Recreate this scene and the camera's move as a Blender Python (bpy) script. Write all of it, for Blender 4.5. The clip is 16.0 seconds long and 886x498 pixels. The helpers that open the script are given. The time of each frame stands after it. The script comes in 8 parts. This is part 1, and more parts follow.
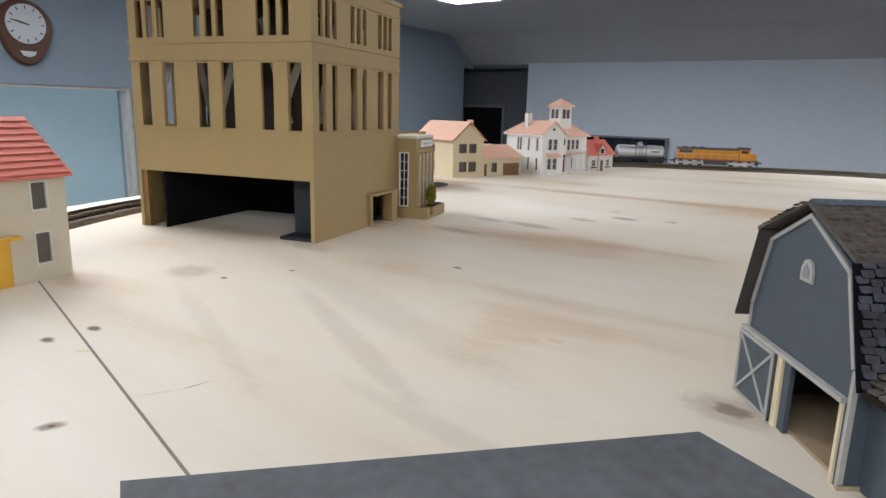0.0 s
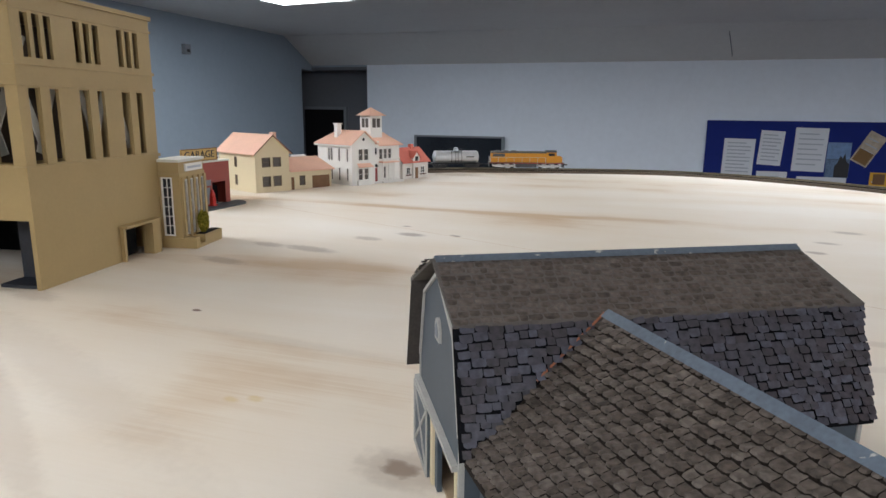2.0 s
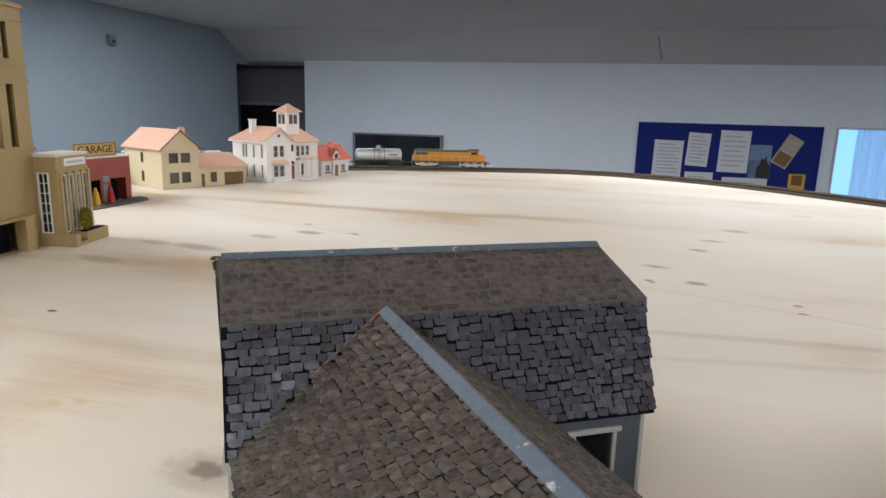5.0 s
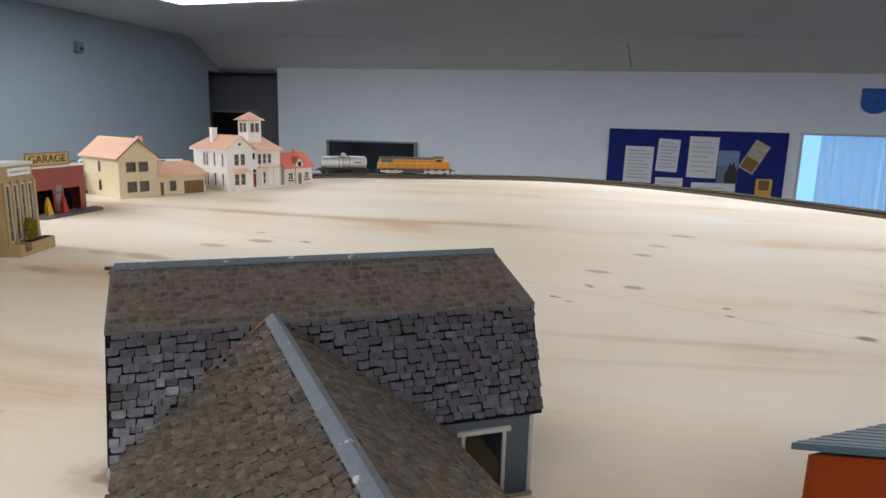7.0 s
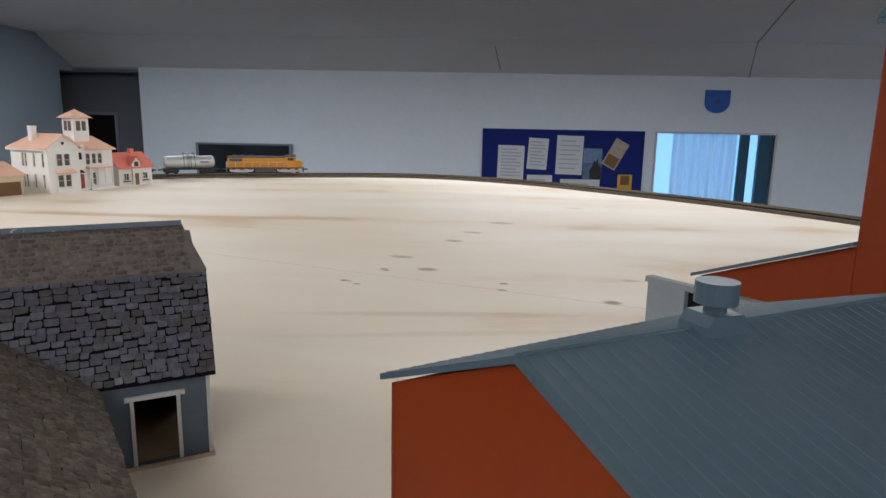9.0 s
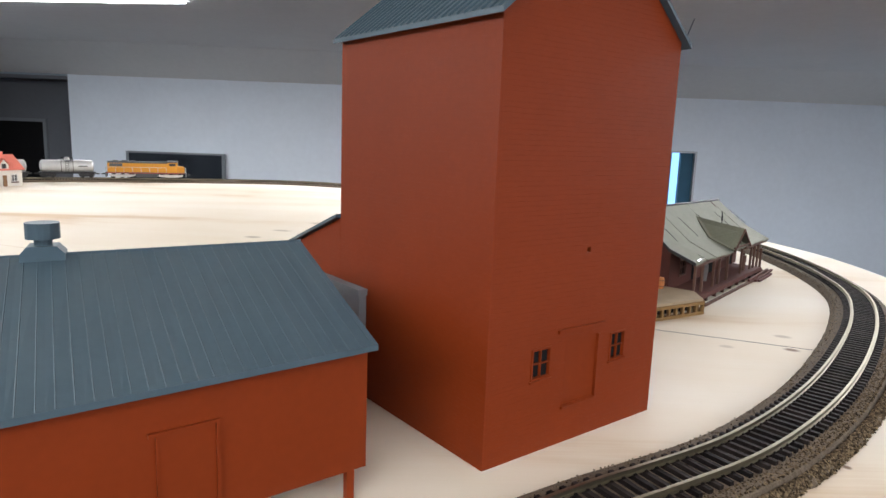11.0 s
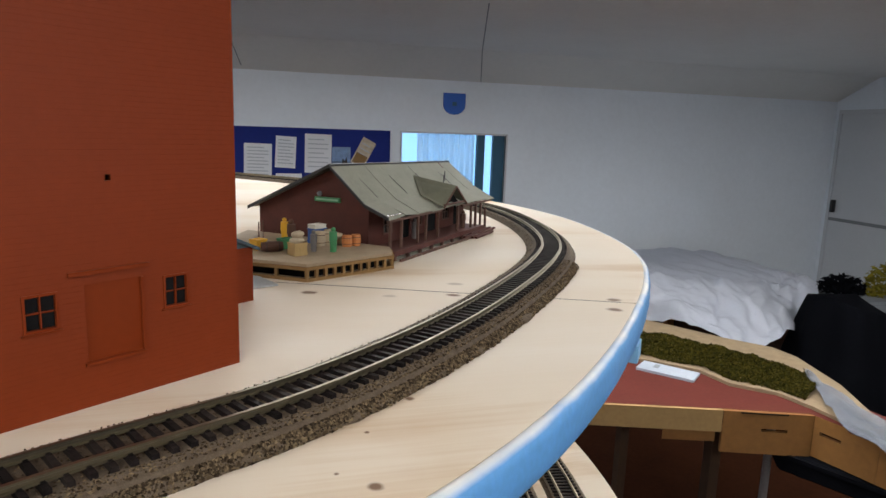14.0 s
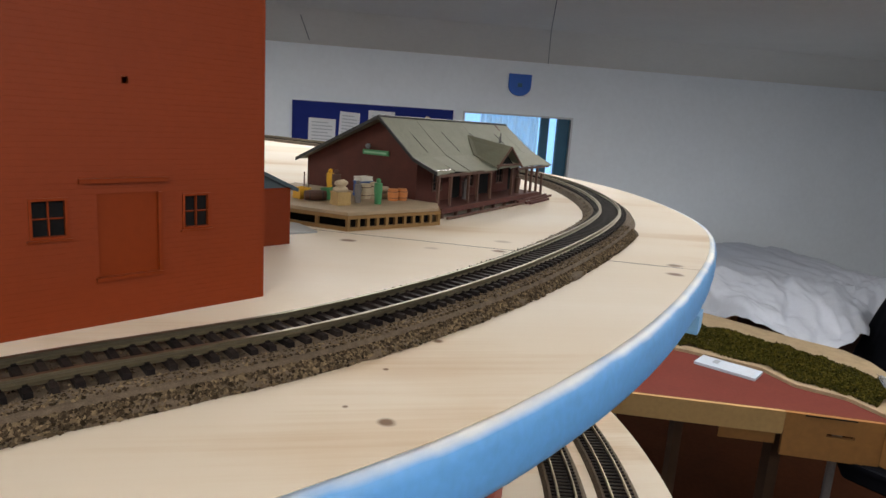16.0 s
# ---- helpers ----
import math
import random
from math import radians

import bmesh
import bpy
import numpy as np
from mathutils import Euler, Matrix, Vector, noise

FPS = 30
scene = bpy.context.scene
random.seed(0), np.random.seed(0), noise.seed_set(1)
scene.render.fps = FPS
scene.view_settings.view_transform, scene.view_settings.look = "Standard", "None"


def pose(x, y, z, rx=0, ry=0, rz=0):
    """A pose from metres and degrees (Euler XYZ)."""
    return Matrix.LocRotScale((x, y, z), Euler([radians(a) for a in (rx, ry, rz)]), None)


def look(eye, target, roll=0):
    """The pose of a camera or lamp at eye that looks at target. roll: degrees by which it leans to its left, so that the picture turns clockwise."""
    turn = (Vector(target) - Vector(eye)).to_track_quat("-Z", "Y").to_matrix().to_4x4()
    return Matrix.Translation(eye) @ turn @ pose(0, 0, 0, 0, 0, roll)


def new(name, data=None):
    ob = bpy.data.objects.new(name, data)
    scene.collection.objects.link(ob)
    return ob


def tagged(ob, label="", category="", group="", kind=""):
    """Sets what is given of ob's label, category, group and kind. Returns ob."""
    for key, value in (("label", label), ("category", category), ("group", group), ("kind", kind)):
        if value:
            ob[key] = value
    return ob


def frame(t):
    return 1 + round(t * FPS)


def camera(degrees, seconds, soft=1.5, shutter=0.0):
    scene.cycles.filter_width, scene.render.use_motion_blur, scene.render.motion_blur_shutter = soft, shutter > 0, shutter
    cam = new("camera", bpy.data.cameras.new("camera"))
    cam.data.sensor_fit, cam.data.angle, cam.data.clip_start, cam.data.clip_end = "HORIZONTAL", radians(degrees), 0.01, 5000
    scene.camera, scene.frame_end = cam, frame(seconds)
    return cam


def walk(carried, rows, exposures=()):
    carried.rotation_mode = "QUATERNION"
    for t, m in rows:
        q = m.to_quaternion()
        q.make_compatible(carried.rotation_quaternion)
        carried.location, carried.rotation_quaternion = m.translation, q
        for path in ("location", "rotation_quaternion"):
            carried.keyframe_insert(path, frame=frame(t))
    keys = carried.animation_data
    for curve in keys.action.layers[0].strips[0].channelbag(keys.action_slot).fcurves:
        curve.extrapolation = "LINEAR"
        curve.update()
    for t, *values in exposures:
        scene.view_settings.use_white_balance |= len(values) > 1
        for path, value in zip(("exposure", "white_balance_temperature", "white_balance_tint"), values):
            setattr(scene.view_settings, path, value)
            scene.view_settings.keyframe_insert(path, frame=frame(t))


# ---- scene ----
cam = camera(68.7, 16.0)

PATH = [
    (0, (0.613, -0.057, 0.128), (-0.389, 1.622, -0.293), 1.5),
    (0.5, (0.643, -0.022, 0.13), (-0.228, 1.734, -0.268), 1.1),
    (1, (0.655, -0.004, 0.136), (-0.126, 1.79, -0.282), 0.2),
    (1.5, (0.669, 0.0, 0.149), (-0.007, 1.84, -0.252), 0.6),
    (2, (0.684, 0.005, 0.151), (0.07, 1.863, -0.265), 0.6),
    (2.5, (0.7, 0.014, 0.157), (0.136, 1.884, -0.271), 1.1),
    (3, (0.703, 0.019, 0.158), (0.153, 1.893, -0.276), 1.1),
    (3.5, (0.713, 0.025, 0.151), (0.207, 1.908, -0.296), 0.8),
    (4, (0.72, 0.024, 0.151), (0.22, 1.915, -0.268), 0.2),
    (4.2, (0.725, 0.021, 0.153), (0.227, 1.912, -0.266), 0.7),
    (6.3, (0.758, 0.021, 0.149), (0.333, 1.932, -0.261), 1.4),
    (6.5, (0.762, 0.019, 0.15), (0.325, 1.926, -0.264), 1.6),
    (7, (0.776, 0.02, 0.155), (0.383, 1.941, -0.242), 1.4),
    (7.5, (0.788, 0.023, 0.156), (0.438, 1.95, -0.252), 1.6),
    (8, (0.808, 0.025, 0.149), (0.514, 1.964, -0.245), 0.7),
    (8.2, (0.821, 0.029, 0.146), (0.569, 1.971, -0.261), 0.5),
    (10.3, (1.008, -0.044, 0.144), (1.113, 1.926, -0.186), 2.5),
    (10.5, (1.04, -0.052, 0.145), (1.13, 1.917, -0.194), 2.8),
    (11, (1.091, -0.059, 0.14), (1.145, 1.912, -0.196), 2.1),
    (11.5, (1.12, -0.059, 0.143), (1.325, 1.899, -0.212), 3.4),
    (12, (1.153, -0.058, 0.129), (1.501, 1.88, -0.223), 2.9),
    (12.5, (1.182, -0.056, 0.123), (1.61, 1.866, -0.229), 2.6),
    (13, (1.197, -0.045, 0.119), (1.654, 1.869, -0.237), 2.4),
    (13.5, (1.214, -0.042, 0.111), (1.719, 1.862, -0.238), 1.8),
    (14, (1.224, -0.048, 0.114), (1.764, 1.845, -0.242), 1.9),
    (14.5, (1.238, -0.044, 0.101), (1.758, 1.851, -0.271), 2.4),
    (15, (1.243, -0.038, 0.094), (1.74, 1.865, -0.274), 3.3),
    (15.5, (1.244, -0.034, 0.09), (1.699, 1.872, -0.307), 3.6),
    (16, (1.239, -0.028, 0.088), (1.605, 1.894, -0.324), 3.8),
]
# the clip's camera meters as it goes
EXPOSURES = ((0, -0.25, 6150, 10), (2, -0.2, 6200, 10), (3.5, -0.05, 6200, 10), (4.2, -0.05, 6250, 10), (7, -0.13, 6450, 10), (8.2, -0.22, 6400, 10), (10.3, -0.08, 6300, 10), (11, 0.5, 6400, 10), (12.3, 0.55, 6750, 10), (13, 0.13, 6750, 10), (14.5, 0.12, 6800, 10), (16, 0.05, 7000, 10))
walk(cam, [(t, look(eye, target, roll)) for t, eye, target, roll in PATH], EXPOSURES)

# world, lights
world = bpy.data.worlds.new("world")
scene.world = world
world.use_nodes = True
world.node_tree.nodes["Background"].inputs["Color"].default_value = (0.55, 0.65, 0.8, 1)
world.node_tree.nodes["Background"].inputs["Strength"].default_value = 0.25


# materials
def mat(name, color, rough=0.6, metal=0.0, var=0.12, scale=40.0, bump=0.0, bscale=None, spec=None, tint=None, coat=0.0):
    """Paint, wood or metal with variation at two scales and fine relief."""
    m = bpy.data.materials.new(name)
    m.use_nodes = True
    nt = m.node_tree
    b = nt.nodes["Principled BSDF"]
    b.inputs["Roughness"].default_value = rough
    b.inputs["Metallic"].default_value = metal
    if spec is not None:
        b.inputs["Specular IOR Level"].default_value = spec
    tc = nt.nodes.new("ShaderNodeTexCoord")
    n1 = nt.nodes.new("ShaderNodeTexNoise")
    n1.inputs["Scale"].default_value = scale
    n1.inputs["Detail"].default_value = 6
    n2 = nt.nodes.new("ShaderNodeTexNoise")
    n2.inputs["Scale"].default_value = scale * 9
    n2.inputs["Detail"].default_value = 3
    nt.links.new(tc.outputs["Object"], n1.inputs["Vector"])
    nt.links.new(tc.outputs["Object"], n2.inputs["Vector"])
    add = nt.nodes.new("ShaderNodeMath")
    add.operation = "ADD"
    nt.links.new(n1.outputs["Fac"], add.inputs[0])
    nt.links.new(n2.outputs["Fac"], add.inputs[1])
    ramp = nt.nodes.new("ShaderNodeValToRGB")
    ramp.color_ramp.elements[0].position = 0.32
    ramp.color_ramp.elements[1].position = 0.68
    half = nt.nodes.new("ShaderNodeMath")
    half.operation = "MULTIPLY"
    half.inputs[1].default_value = 0.5
    nt.links.new(add.outputs[0], half.inputs[0])
    nt.links.new(half.outputs[0], ramp.inputs["Fac"])
    t = tint or color
    ramp.color_ramp.elements[0].color = (*[c * (1 - var) for c in t], 1)
    ramp.color_ramp.elements[1].color = (*[min(1, c * (1 + var)) for c in color], 1)
    nt.links.new(ramp.outputs["Color"], b.inputs["Base Color"])
    if bump:
        bp = nt.nodes.new("ShaderNodeBump")
        bp.inputs["Strength"].default_value = bump
        bp.inputs["Distance"].default_value = 0.001
        n3 = nt.nodes.new("ShaderNodeTexNoise")
        n3.inputs["Scale"].default_value = bscale or scale * 20
        n3.inputs["Detail"].default_value = 4
        nt.links.new(tc.outputs["Object"], n3.inputs["Vector"])
        nt.links.new(n3.outputs["Fac"], bp.inputs["Height"])
        nt.links.new(bp.outputs["Normal"], b.inputs["Normal"])
    if coat:
        b.inputs["Coat Weight"].default_value = coat
    return m


def glow(name, color, strength):
    m = bpy.data.materials.new(name)
    m.use_nodes = True
    b = m.node_tree.nodes["Principled BSDF"]
    b.inputs["Base Color"].default_value = (*color, 1)
    b.inputs["Emission Color"].default_value = (*color, 1)
    b.inputs["Emission Strength"].default_value = strength
    return m


M_BLUE_EDGE = mat("pale_blue_paint", (0.22, 0.47, 0.75), 0.5, var=0.06, scale=20)
M_WALL = mat("painted_wall", (0.83, 0.89, 0.96), 0.75, var=0.03, scale=3)
M_CEIL = mat("painted_ceiling", (0.83, 0.835, 0.81), 0.85, var=0.03, scale=3)
# near black: the shade below the tables is in the floor's colour
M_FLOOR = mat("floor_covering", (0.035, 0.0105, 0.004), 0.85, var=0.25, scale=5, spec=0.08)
M_TAN = mat("tan_plastic", (0.385, 0.275, 0.12), 0.55, var=0.04, scale=30)
M_RED = mat("red_brown_plastic", (0.193, 0.029, 0.0056), 0.5, var=0.06, scale=30, spec=0.14)
M_GREYBLUE = mat("blue_grey_paint", (0.062, 0.08, 0.098), 0.6, var=0.08, scale=60)
M_ROOFG = mat("grey_roof_plastic", (0.055, 0.09, 0.115), 0.45, var=0.08, scale=40)
M_CREAM = mat("cream_plastic", (0.68, 0.58, 0.38), 0.6, var=0.03, scale=30)
M_WHITE = mat("white_plastic", (0.78, 0.76, 0.72), 0.55, var=0.03, scale=30)
M_ORANGE = mat("salmon_roof", (0.80, 0.49, 0.36), 0.6, var=0.06, scale=40)
M_BRICKRED = mat("dark_red_plastic", (0.29, 0.058, 0.042), 0.6, var=0.08, scale=40)
M_STNROOF = mat("grey_green_card", (0.215, 0.22, 0.17), 0.7, var=0.13, scale=40)
M_CORK = mat("cork", (0.122, 0.089, 0.060), 0.9, var=0.4, scale=300, bump=0.8, bscale=900)
M_RAIL = mat("nickel_rail", (0.235, 0.205, 0.145), 0.44, metal=1.0, var=0.1, scale=60)
M_TIE = mat("black_brown_tie", (0.016, 0.012, 0.011), 0.65, var=0.2, scale=200, spec=0.1)


# mesh helpers
def box(bm, x0, x1, y0, y1, z0, z1, m=None):
    v = [bm.verts.new((x, y, z)) for z in (z0, z1) for x, y in ((x0, y0), (x1, y0), (x1, y1), (x0, y1))]
    if m is not None:
        for w in v:
            w.co = m @ w.co
    for f in ((3, 2, 1, 0), (4, 5, 6, 7), (0, 1, 5, 4), (1, 2, 6, 5), (2, 3, 7, 6), (3, 0, 4, 7)):
        bm.faces.new([v[i] for i in f])
    return v


def prism(bm, poly, a, b, axis="y", m=None):
    """A polygon of (u, v) swept from a to b; axis x: u is y, v is z; axis y: u is x, v is z; axis z: u is x, v is y."""
    def at(u, v, w):
        return {"x": (w, u, v), "y": (u, w, v), "z": (u, v, w)}[axis]
    lo = [bm.verts.new(at(u, v, a)) for u, v in poly]
    hi = [bm.verts.new(at(u, v, b)) for u, v in poly]
    if m is not None:
        for w in lo + hi:
            w.co = m @ w.co
    n = len(poly)
    fs = [bm.faces.new(lo), bm.faces.new(hi)]
    for i in range(n):
        fs.append(bm.faces.new((lo[i], lo[(i + 1) % n], hi[(i + 1) % n], hi[i])))
    bmesh.ops.recalc_face_normals(bm, faces=fs)
    return lo + hi


def tube(bm, p, q, r, n=10, r2=None):
    p, q = Vector(p), Vector(q)
    m = Matrix.Translation((p + q) / 2) @ (q - p).to_track_quat("Z", "Y").to_matrix().to_4x4()
    bmesh.ops.create_cone(bm, cap_ends=True, segments=n, radius1=r, radius2=r if r2 is None else r2, depth=(q - p).length, matrix=m)


def mesh_of(name, bm, material, bevel=0.0):
    if bevel:
        bmesh.ops.bevel(bm, geom=[e for e in bm.edges if len(e.link_faces) == 2 and e.calc_face_angle(0) > 0.6], offset=bevel, segments=1, affect="EDGES", clamp_overlap=True)
    me = bpy.data.meshes.new(name)
    bm.to_mesh(me)
    bm.free()
    me.materials.append(material)
    return me


def part(name, bm, material, parent, label="", bevel=0.0):
    ob = new(name, mesh_of(name, bm, material, bevel))
    ob.parent = parent
    if label:
        tagged(ob, label)
    return ob


def thing(name, m, label, category, group="", kind=""):
    ob = new(name)
    ob.empty_display_size = 0.02
    ob.matrix_world = m
    return tagged(ob, label, category, group, kind)


def solid(name, bm, material, label="", category="", kind="", m=None, bevel=0.0, group=""):
    ob = new(name, mesh_of(name, bm, material, bevel))
    if m is not None:
        ob.matrix_world = m
    return tagged(ob, label, category, group, kind)


def boxes(*rows):
    bm = bmesh.new()
    for r in rows:
        box(bm, *r)
    return bm


def plywood(knots, drips):
    m = bpy.data.materials.new("plywood_top")
    m.use_nodes = True
    nt = m.node_tree
    L = nt.links.new
    b = nt.nodes["Principled BSDF"]
    b.inputs["Roughness"].default_value = 0.6
    b.inputs["Specular IOR Level"].default_value = 0.25
    geo = nt.nodes.new("ShaderNodeNewGeometry")

    def mapped(scale, rot):
        mp = nt.nodes.new("ShaderNodeMapping")
        mp.inputs["Scale"].default_value = scale
        mp.inputs["Rotation"].default_value = (0, 0, rot)
        L(geo.outputs["Position"], mp.inputs["Vector"])
        return mp.outputs["Vector"]

    def math_node(op, a, c=None):
        n = nt.nodes.new("ShaderNodeMath")
        n.operation = op
        for i, v in enumerate((a, c)):
            if v is None:
                continue
            if isinstance(v, (int, float)):
                n.inputs[i].default_value = v
            else:
                L(v, n.inputs[i])
        return n.outputs[0]

    # slow warp, so that the grain wanders
    warp = nt.nodes.new("ShaderNodeTexNoise")
    warp.inputs["Scale"].default_value = 1.3
    warp.inputs["Detail"].default_value = 2
    L(mapped((1, 2.2, 1), radians(12)), warp.inputs["Vector"])
    mixv = nt.nodes.new("ShaderNodeVectorMath")
    mixv.operation = "MULTIPLY_ADD"
    mixv.inputs[1].default_value = (0.0, 2.0, 0.0)
    L(warp.outputs["Color"], mixv.inputs[0])
    L(mapped((0.7, 6.5, 1), radians(16)), mixv.inputs[2])
    band = nt.nodes.new("ShaderNodeTexNoise")
    band.inputs["Scale"].default_value = 1.0
    band.inputs["Detail"].default_value = 5
    L(mixv.outputs[0], band.inputs["Vector"])
    fine = nt.nodes.new("ShaderNodeTexNoise")
    fine.inputs["Scale"].default_value = 1.0
    fine.inputs["Detail"].default_value = 4
    L(mapped((14, 420, 1), radians(16)), fine.inputs["Vector"])
    blot = nt.nodes.new("ShaderNodeTexNoise")
    blot.inputs["Scale"].default_value = 6.0
    blot.inputs["Detail"].default_value = 4
    L(geo.outputs["Position"], blot.inputs["Vector"])
    ramp = nt.nodes.new("ShaderNodeValToRGB")
    e = ramp.color_ramp.elements
    e[0].position, e[0].color = 0.37, (0.585, 0.42, 0.262, 1)
    e[1].position, e[1].color = 0.60, (0.79, 0.72, 0.625, 1)
    mid = e.new(0.455)
    mid.color = (0.735, 0.635, 0.51, 1)
    s = math_node("ADD", math_node("MULTIPLY", band.outputs["Fac"], 0.66), math_node("MULTIPLY", fine.outputs["Fac"], 0.07))
    s = math_node("ADD", s, math_node("MULTIPLY", blot.outputs["Fac"], 0.27))
    L(s, ramp.inputs["Fac"])
    # knots and screw marks: soft dark ovals of their own shape
    ragged = nt.nodes.new("ShaderNodeTexNoise")
    ragged.inputs["Scale"].default_value = 160
    L(geo.outputs["Position"], ragged.inputs["Vector"])

    def ovals(rows):
        total = None
        for x, y, a, c, k, *turn in rows:
            mp = nt.nodes.new("ShaderNodeMapping")
            mp.vector_type = "TEXTURE"
            mp.inputs["Location"].default_value = (x, y, 0)
            mp.inputs["Rotation"].default_value = (0, 0, radians(turn[0] if turn else -12))
            mp.inputs["Scale"].default_value = (a, c, 1)
            L(geo.outputs["Position"], mp.inputs["Vector"])
            ln = nt.nodes.new("ShaderNodeVectorMath")
            ln.operation = "LENGTH"
            L(mp.outputs["Vector"], ln.inputs[0])
            d = math_node("ADD", ln.outputs["Value"], math_node("MULTIPLY", ragged.outputs["Fac"], 0.7))
            mr = nt.nodes.new("ShaderNodeMapRange")
            mr.interpolation_type = "SMOOTHSTEP"
            mr.inputs["From Min"].default_value = 0.75
            mr.inputs["From Max"].default_value = 1.5
            mr.inputs["To Min"].default_value = k
            mr.inputs["To Max"].default_value = 0.0
            L(d, mr.inputs["Value"])
            total = mr.outputs["Result"] if total is None else math_node("MAXIMUM", total, mr.outputs["Result"])
        return total

    total = ovals(knots)
    mix = nt.nodes.new("ShaderNodeMix")
    mix.data_type = "RGBA"
    L(total, mix.inputs["Factor"])
    L(ramp.outputs["Color"], mix.inputs["A"])
    mix.inputs["B"].default_value = (0.14, 0.062, 0.025, 1)
    drip = nt.nodes.new("ShaderNodeMix")
    drip.data_type = "RGBA"
    L(ovals(drips), drip.inputs["Factor"])
    L(mix.outputs["Result"], drip.inputs["A"])
    drip.inputs["B"].default_value = (0.60, 0.40, 0.07, 1)
    L(drip.outputs["Result"], b.inputs["Base Color"])
    bp = nt.nodes.new("ShaderNodeBump")
    bp.inputs["Strength"].default_value = 0.12
    bp.inputs["Distance"].default_value = 0.0006
    L(fine.outputs["Fac"], bp.inputs["Height"])
    L(bp.outputs["Normal"], b.inputs["Normal"])
    return m


# x, y, half length, half width, strength, turn where it is not along the grain
KNOTS = [(0.795, 0.637, 0.004, 0.004, 0.6), (0.766, 0.59, 0.004, 0.003, 0.5), (0.775, 0.58, 0.004, 0.003, 0.5), (0.803, 0.705, 0.016, 0.008, 0.45), (0.835, 0.646, 0.012, 0.008, 0.6), (0.858, 0.81, 0.013, 0.009, 0.5), (0.882, 0.876, 0.016, 0.009, 0.4),
         (0.925, 0.965, 0.022, 0.012, 0.4), (0.792, 0.643, 0.005, 0.005, 0.6), (0.9085, 0.595, 0.005, 0.004, 0.7), (0.9056, 0.571, 0.005, 0.004, 0.7),
         (0.761, 0.592, 0.004, 0.004, 0.7), (0.996, 0.539, 0.009, 0.007, 0.8), (0.268, 0.546, 0.035, 0.013, 0.35), (0.267, 0.632, 0.028, 0.012, 0.3),
         (0.322, 0.627, 0.04, 0.014, 0.4), (0.357, 0.705, 0.022, 0.012, 0.35), (0.397, 0.747, 0.022, 0.012, 0.5), (0.37, 0.8, 0.008, 0.005, 0.5),
         (0.453, 0.758, 0.006, 0.005, 0.6), (0.588, 0.240, 0.013, 0.009, 0.7), (0.588, 0.240, 0.026, 0.017, 0.28), (0.194, 0.262, 0.024, 0.02, 0.3),
         (0.2305, 0.2636, 0.004, 0.003, 0.85), (0.2586, 0.1197, 0.006, 0.004, 0.9), (0.2611, 0.1438, 0.006, 0.004, 0.9), (0.358, 0.068, 0.0065, 0.004, 0.75, 60), (0.358, 0.068, 0.0025, 0.0025, 1.0),
         (0.3564, 0.3975, 0.005, 0.003, 0.85), (0.2556, 0.31, 0.003, 0.003, 0.7), (1.063, 1.161, 0.02, 0.01, 0.25), (1.256, 0.402, 0.006, 0.005, 0.85),
         (1.355, 0.380, 0.006, 0.0045, 0.85), (1.2848, 0.2095, 0.0025, 0.0025, 0.9), (1.2583, 0.1431, 0.003, 0.0028, 0.9), (1.2617, 0.1817, 0.0012, 0.0012, 0.9),
         (1.4652, 0.3499, 0.006, 0.005, 0.8), (1.4523, 0.3265, 0.006, 0.005, 0.85), (1.31, 0.384, 0.006, 0.004, 0.3), (1.366, 0.413, 0.007, 0.005, 0.4),
         (1.247, 0.1536, 0.001, 0.001, 0.8), (1.03, 0.62, 0.01, 0.006, 0.35), (0.36, 0.275, 0.20, 0.022, 0.10, -25),
         (0.39, 0.216, 0.14, 0.010, 0.14, -33), (0.49, 0.153, 0.08, 0.009, 0.11, -14), (0.30, 0.19, 0.12, 0.008, 0.09, -28), (0.86, 0.493, 0.14, 0.008, 0.15, 4), (0.86, 0.446, 0.13, 0.007, 0.11, 8),
         (0.205, 0.386, 0.035, 0.014, 0.22), (0.155, 0.20, 0.035, 0.022, 0.2), (0.46, 0.36, 0.10, 0.008, 0.09, -4), (0.447, 0.761, 0.005, 0.004, 0.5), (0.3725, 0.1255, 0.0085, 0.0007, 0.55, 76), (0.365, 0.110, 0.0120, 0.0009, 0.18, 58)]
# yellow glue spots
DRIPS = [(0.477, 0.274, 0.006, 0.0036, 0.35), (0.489, 0.279, 0.006, 0.004, 0.4), (0.290, 0.121, 0.006, 0.002, 0.4, 30)]
M_TABLE = plywood(KNOTS, DRIPS)
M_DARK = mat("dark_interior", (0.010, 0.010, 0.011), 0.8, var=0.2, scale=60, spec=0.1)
M_PANE = mat("dark_window_pane", (0.03, 0.03, 0.035), 0.15, var=0.15, scale=60)
M_TRIM = mat("off_white_trim", (0.66, 0.64, 0.58), 0.6, var=0.08, scale=90)
M_BRICK_DOOR = mat("brown_door_paint", (0.2, 0.1, 0.04), 0.6, var=0.12, scale=80)
M_REDDOOR = mat("dark_red_door_paint", (0.28, 0.03, 0.03), 0.5, var=0.08, scale=80)
M_SALMON2 = mat("coral_red_roof", (0.66, 0.17, 0.12), 0.6, var=0.1, scale=80)
M_NAVY = mat("blue_black_interior", (0.016, 0.019, 0.027), 0.6, var=0.2, scale=60)
M_CORE = mat("dark_brown_interior", (0.085, 0.062, 0.045), 0.8, var=0.3, scale=60)
M_GREYC = mat("grey_card", (0.22, 0.24, 0.26), 0.7, var=0.08, scale=40)
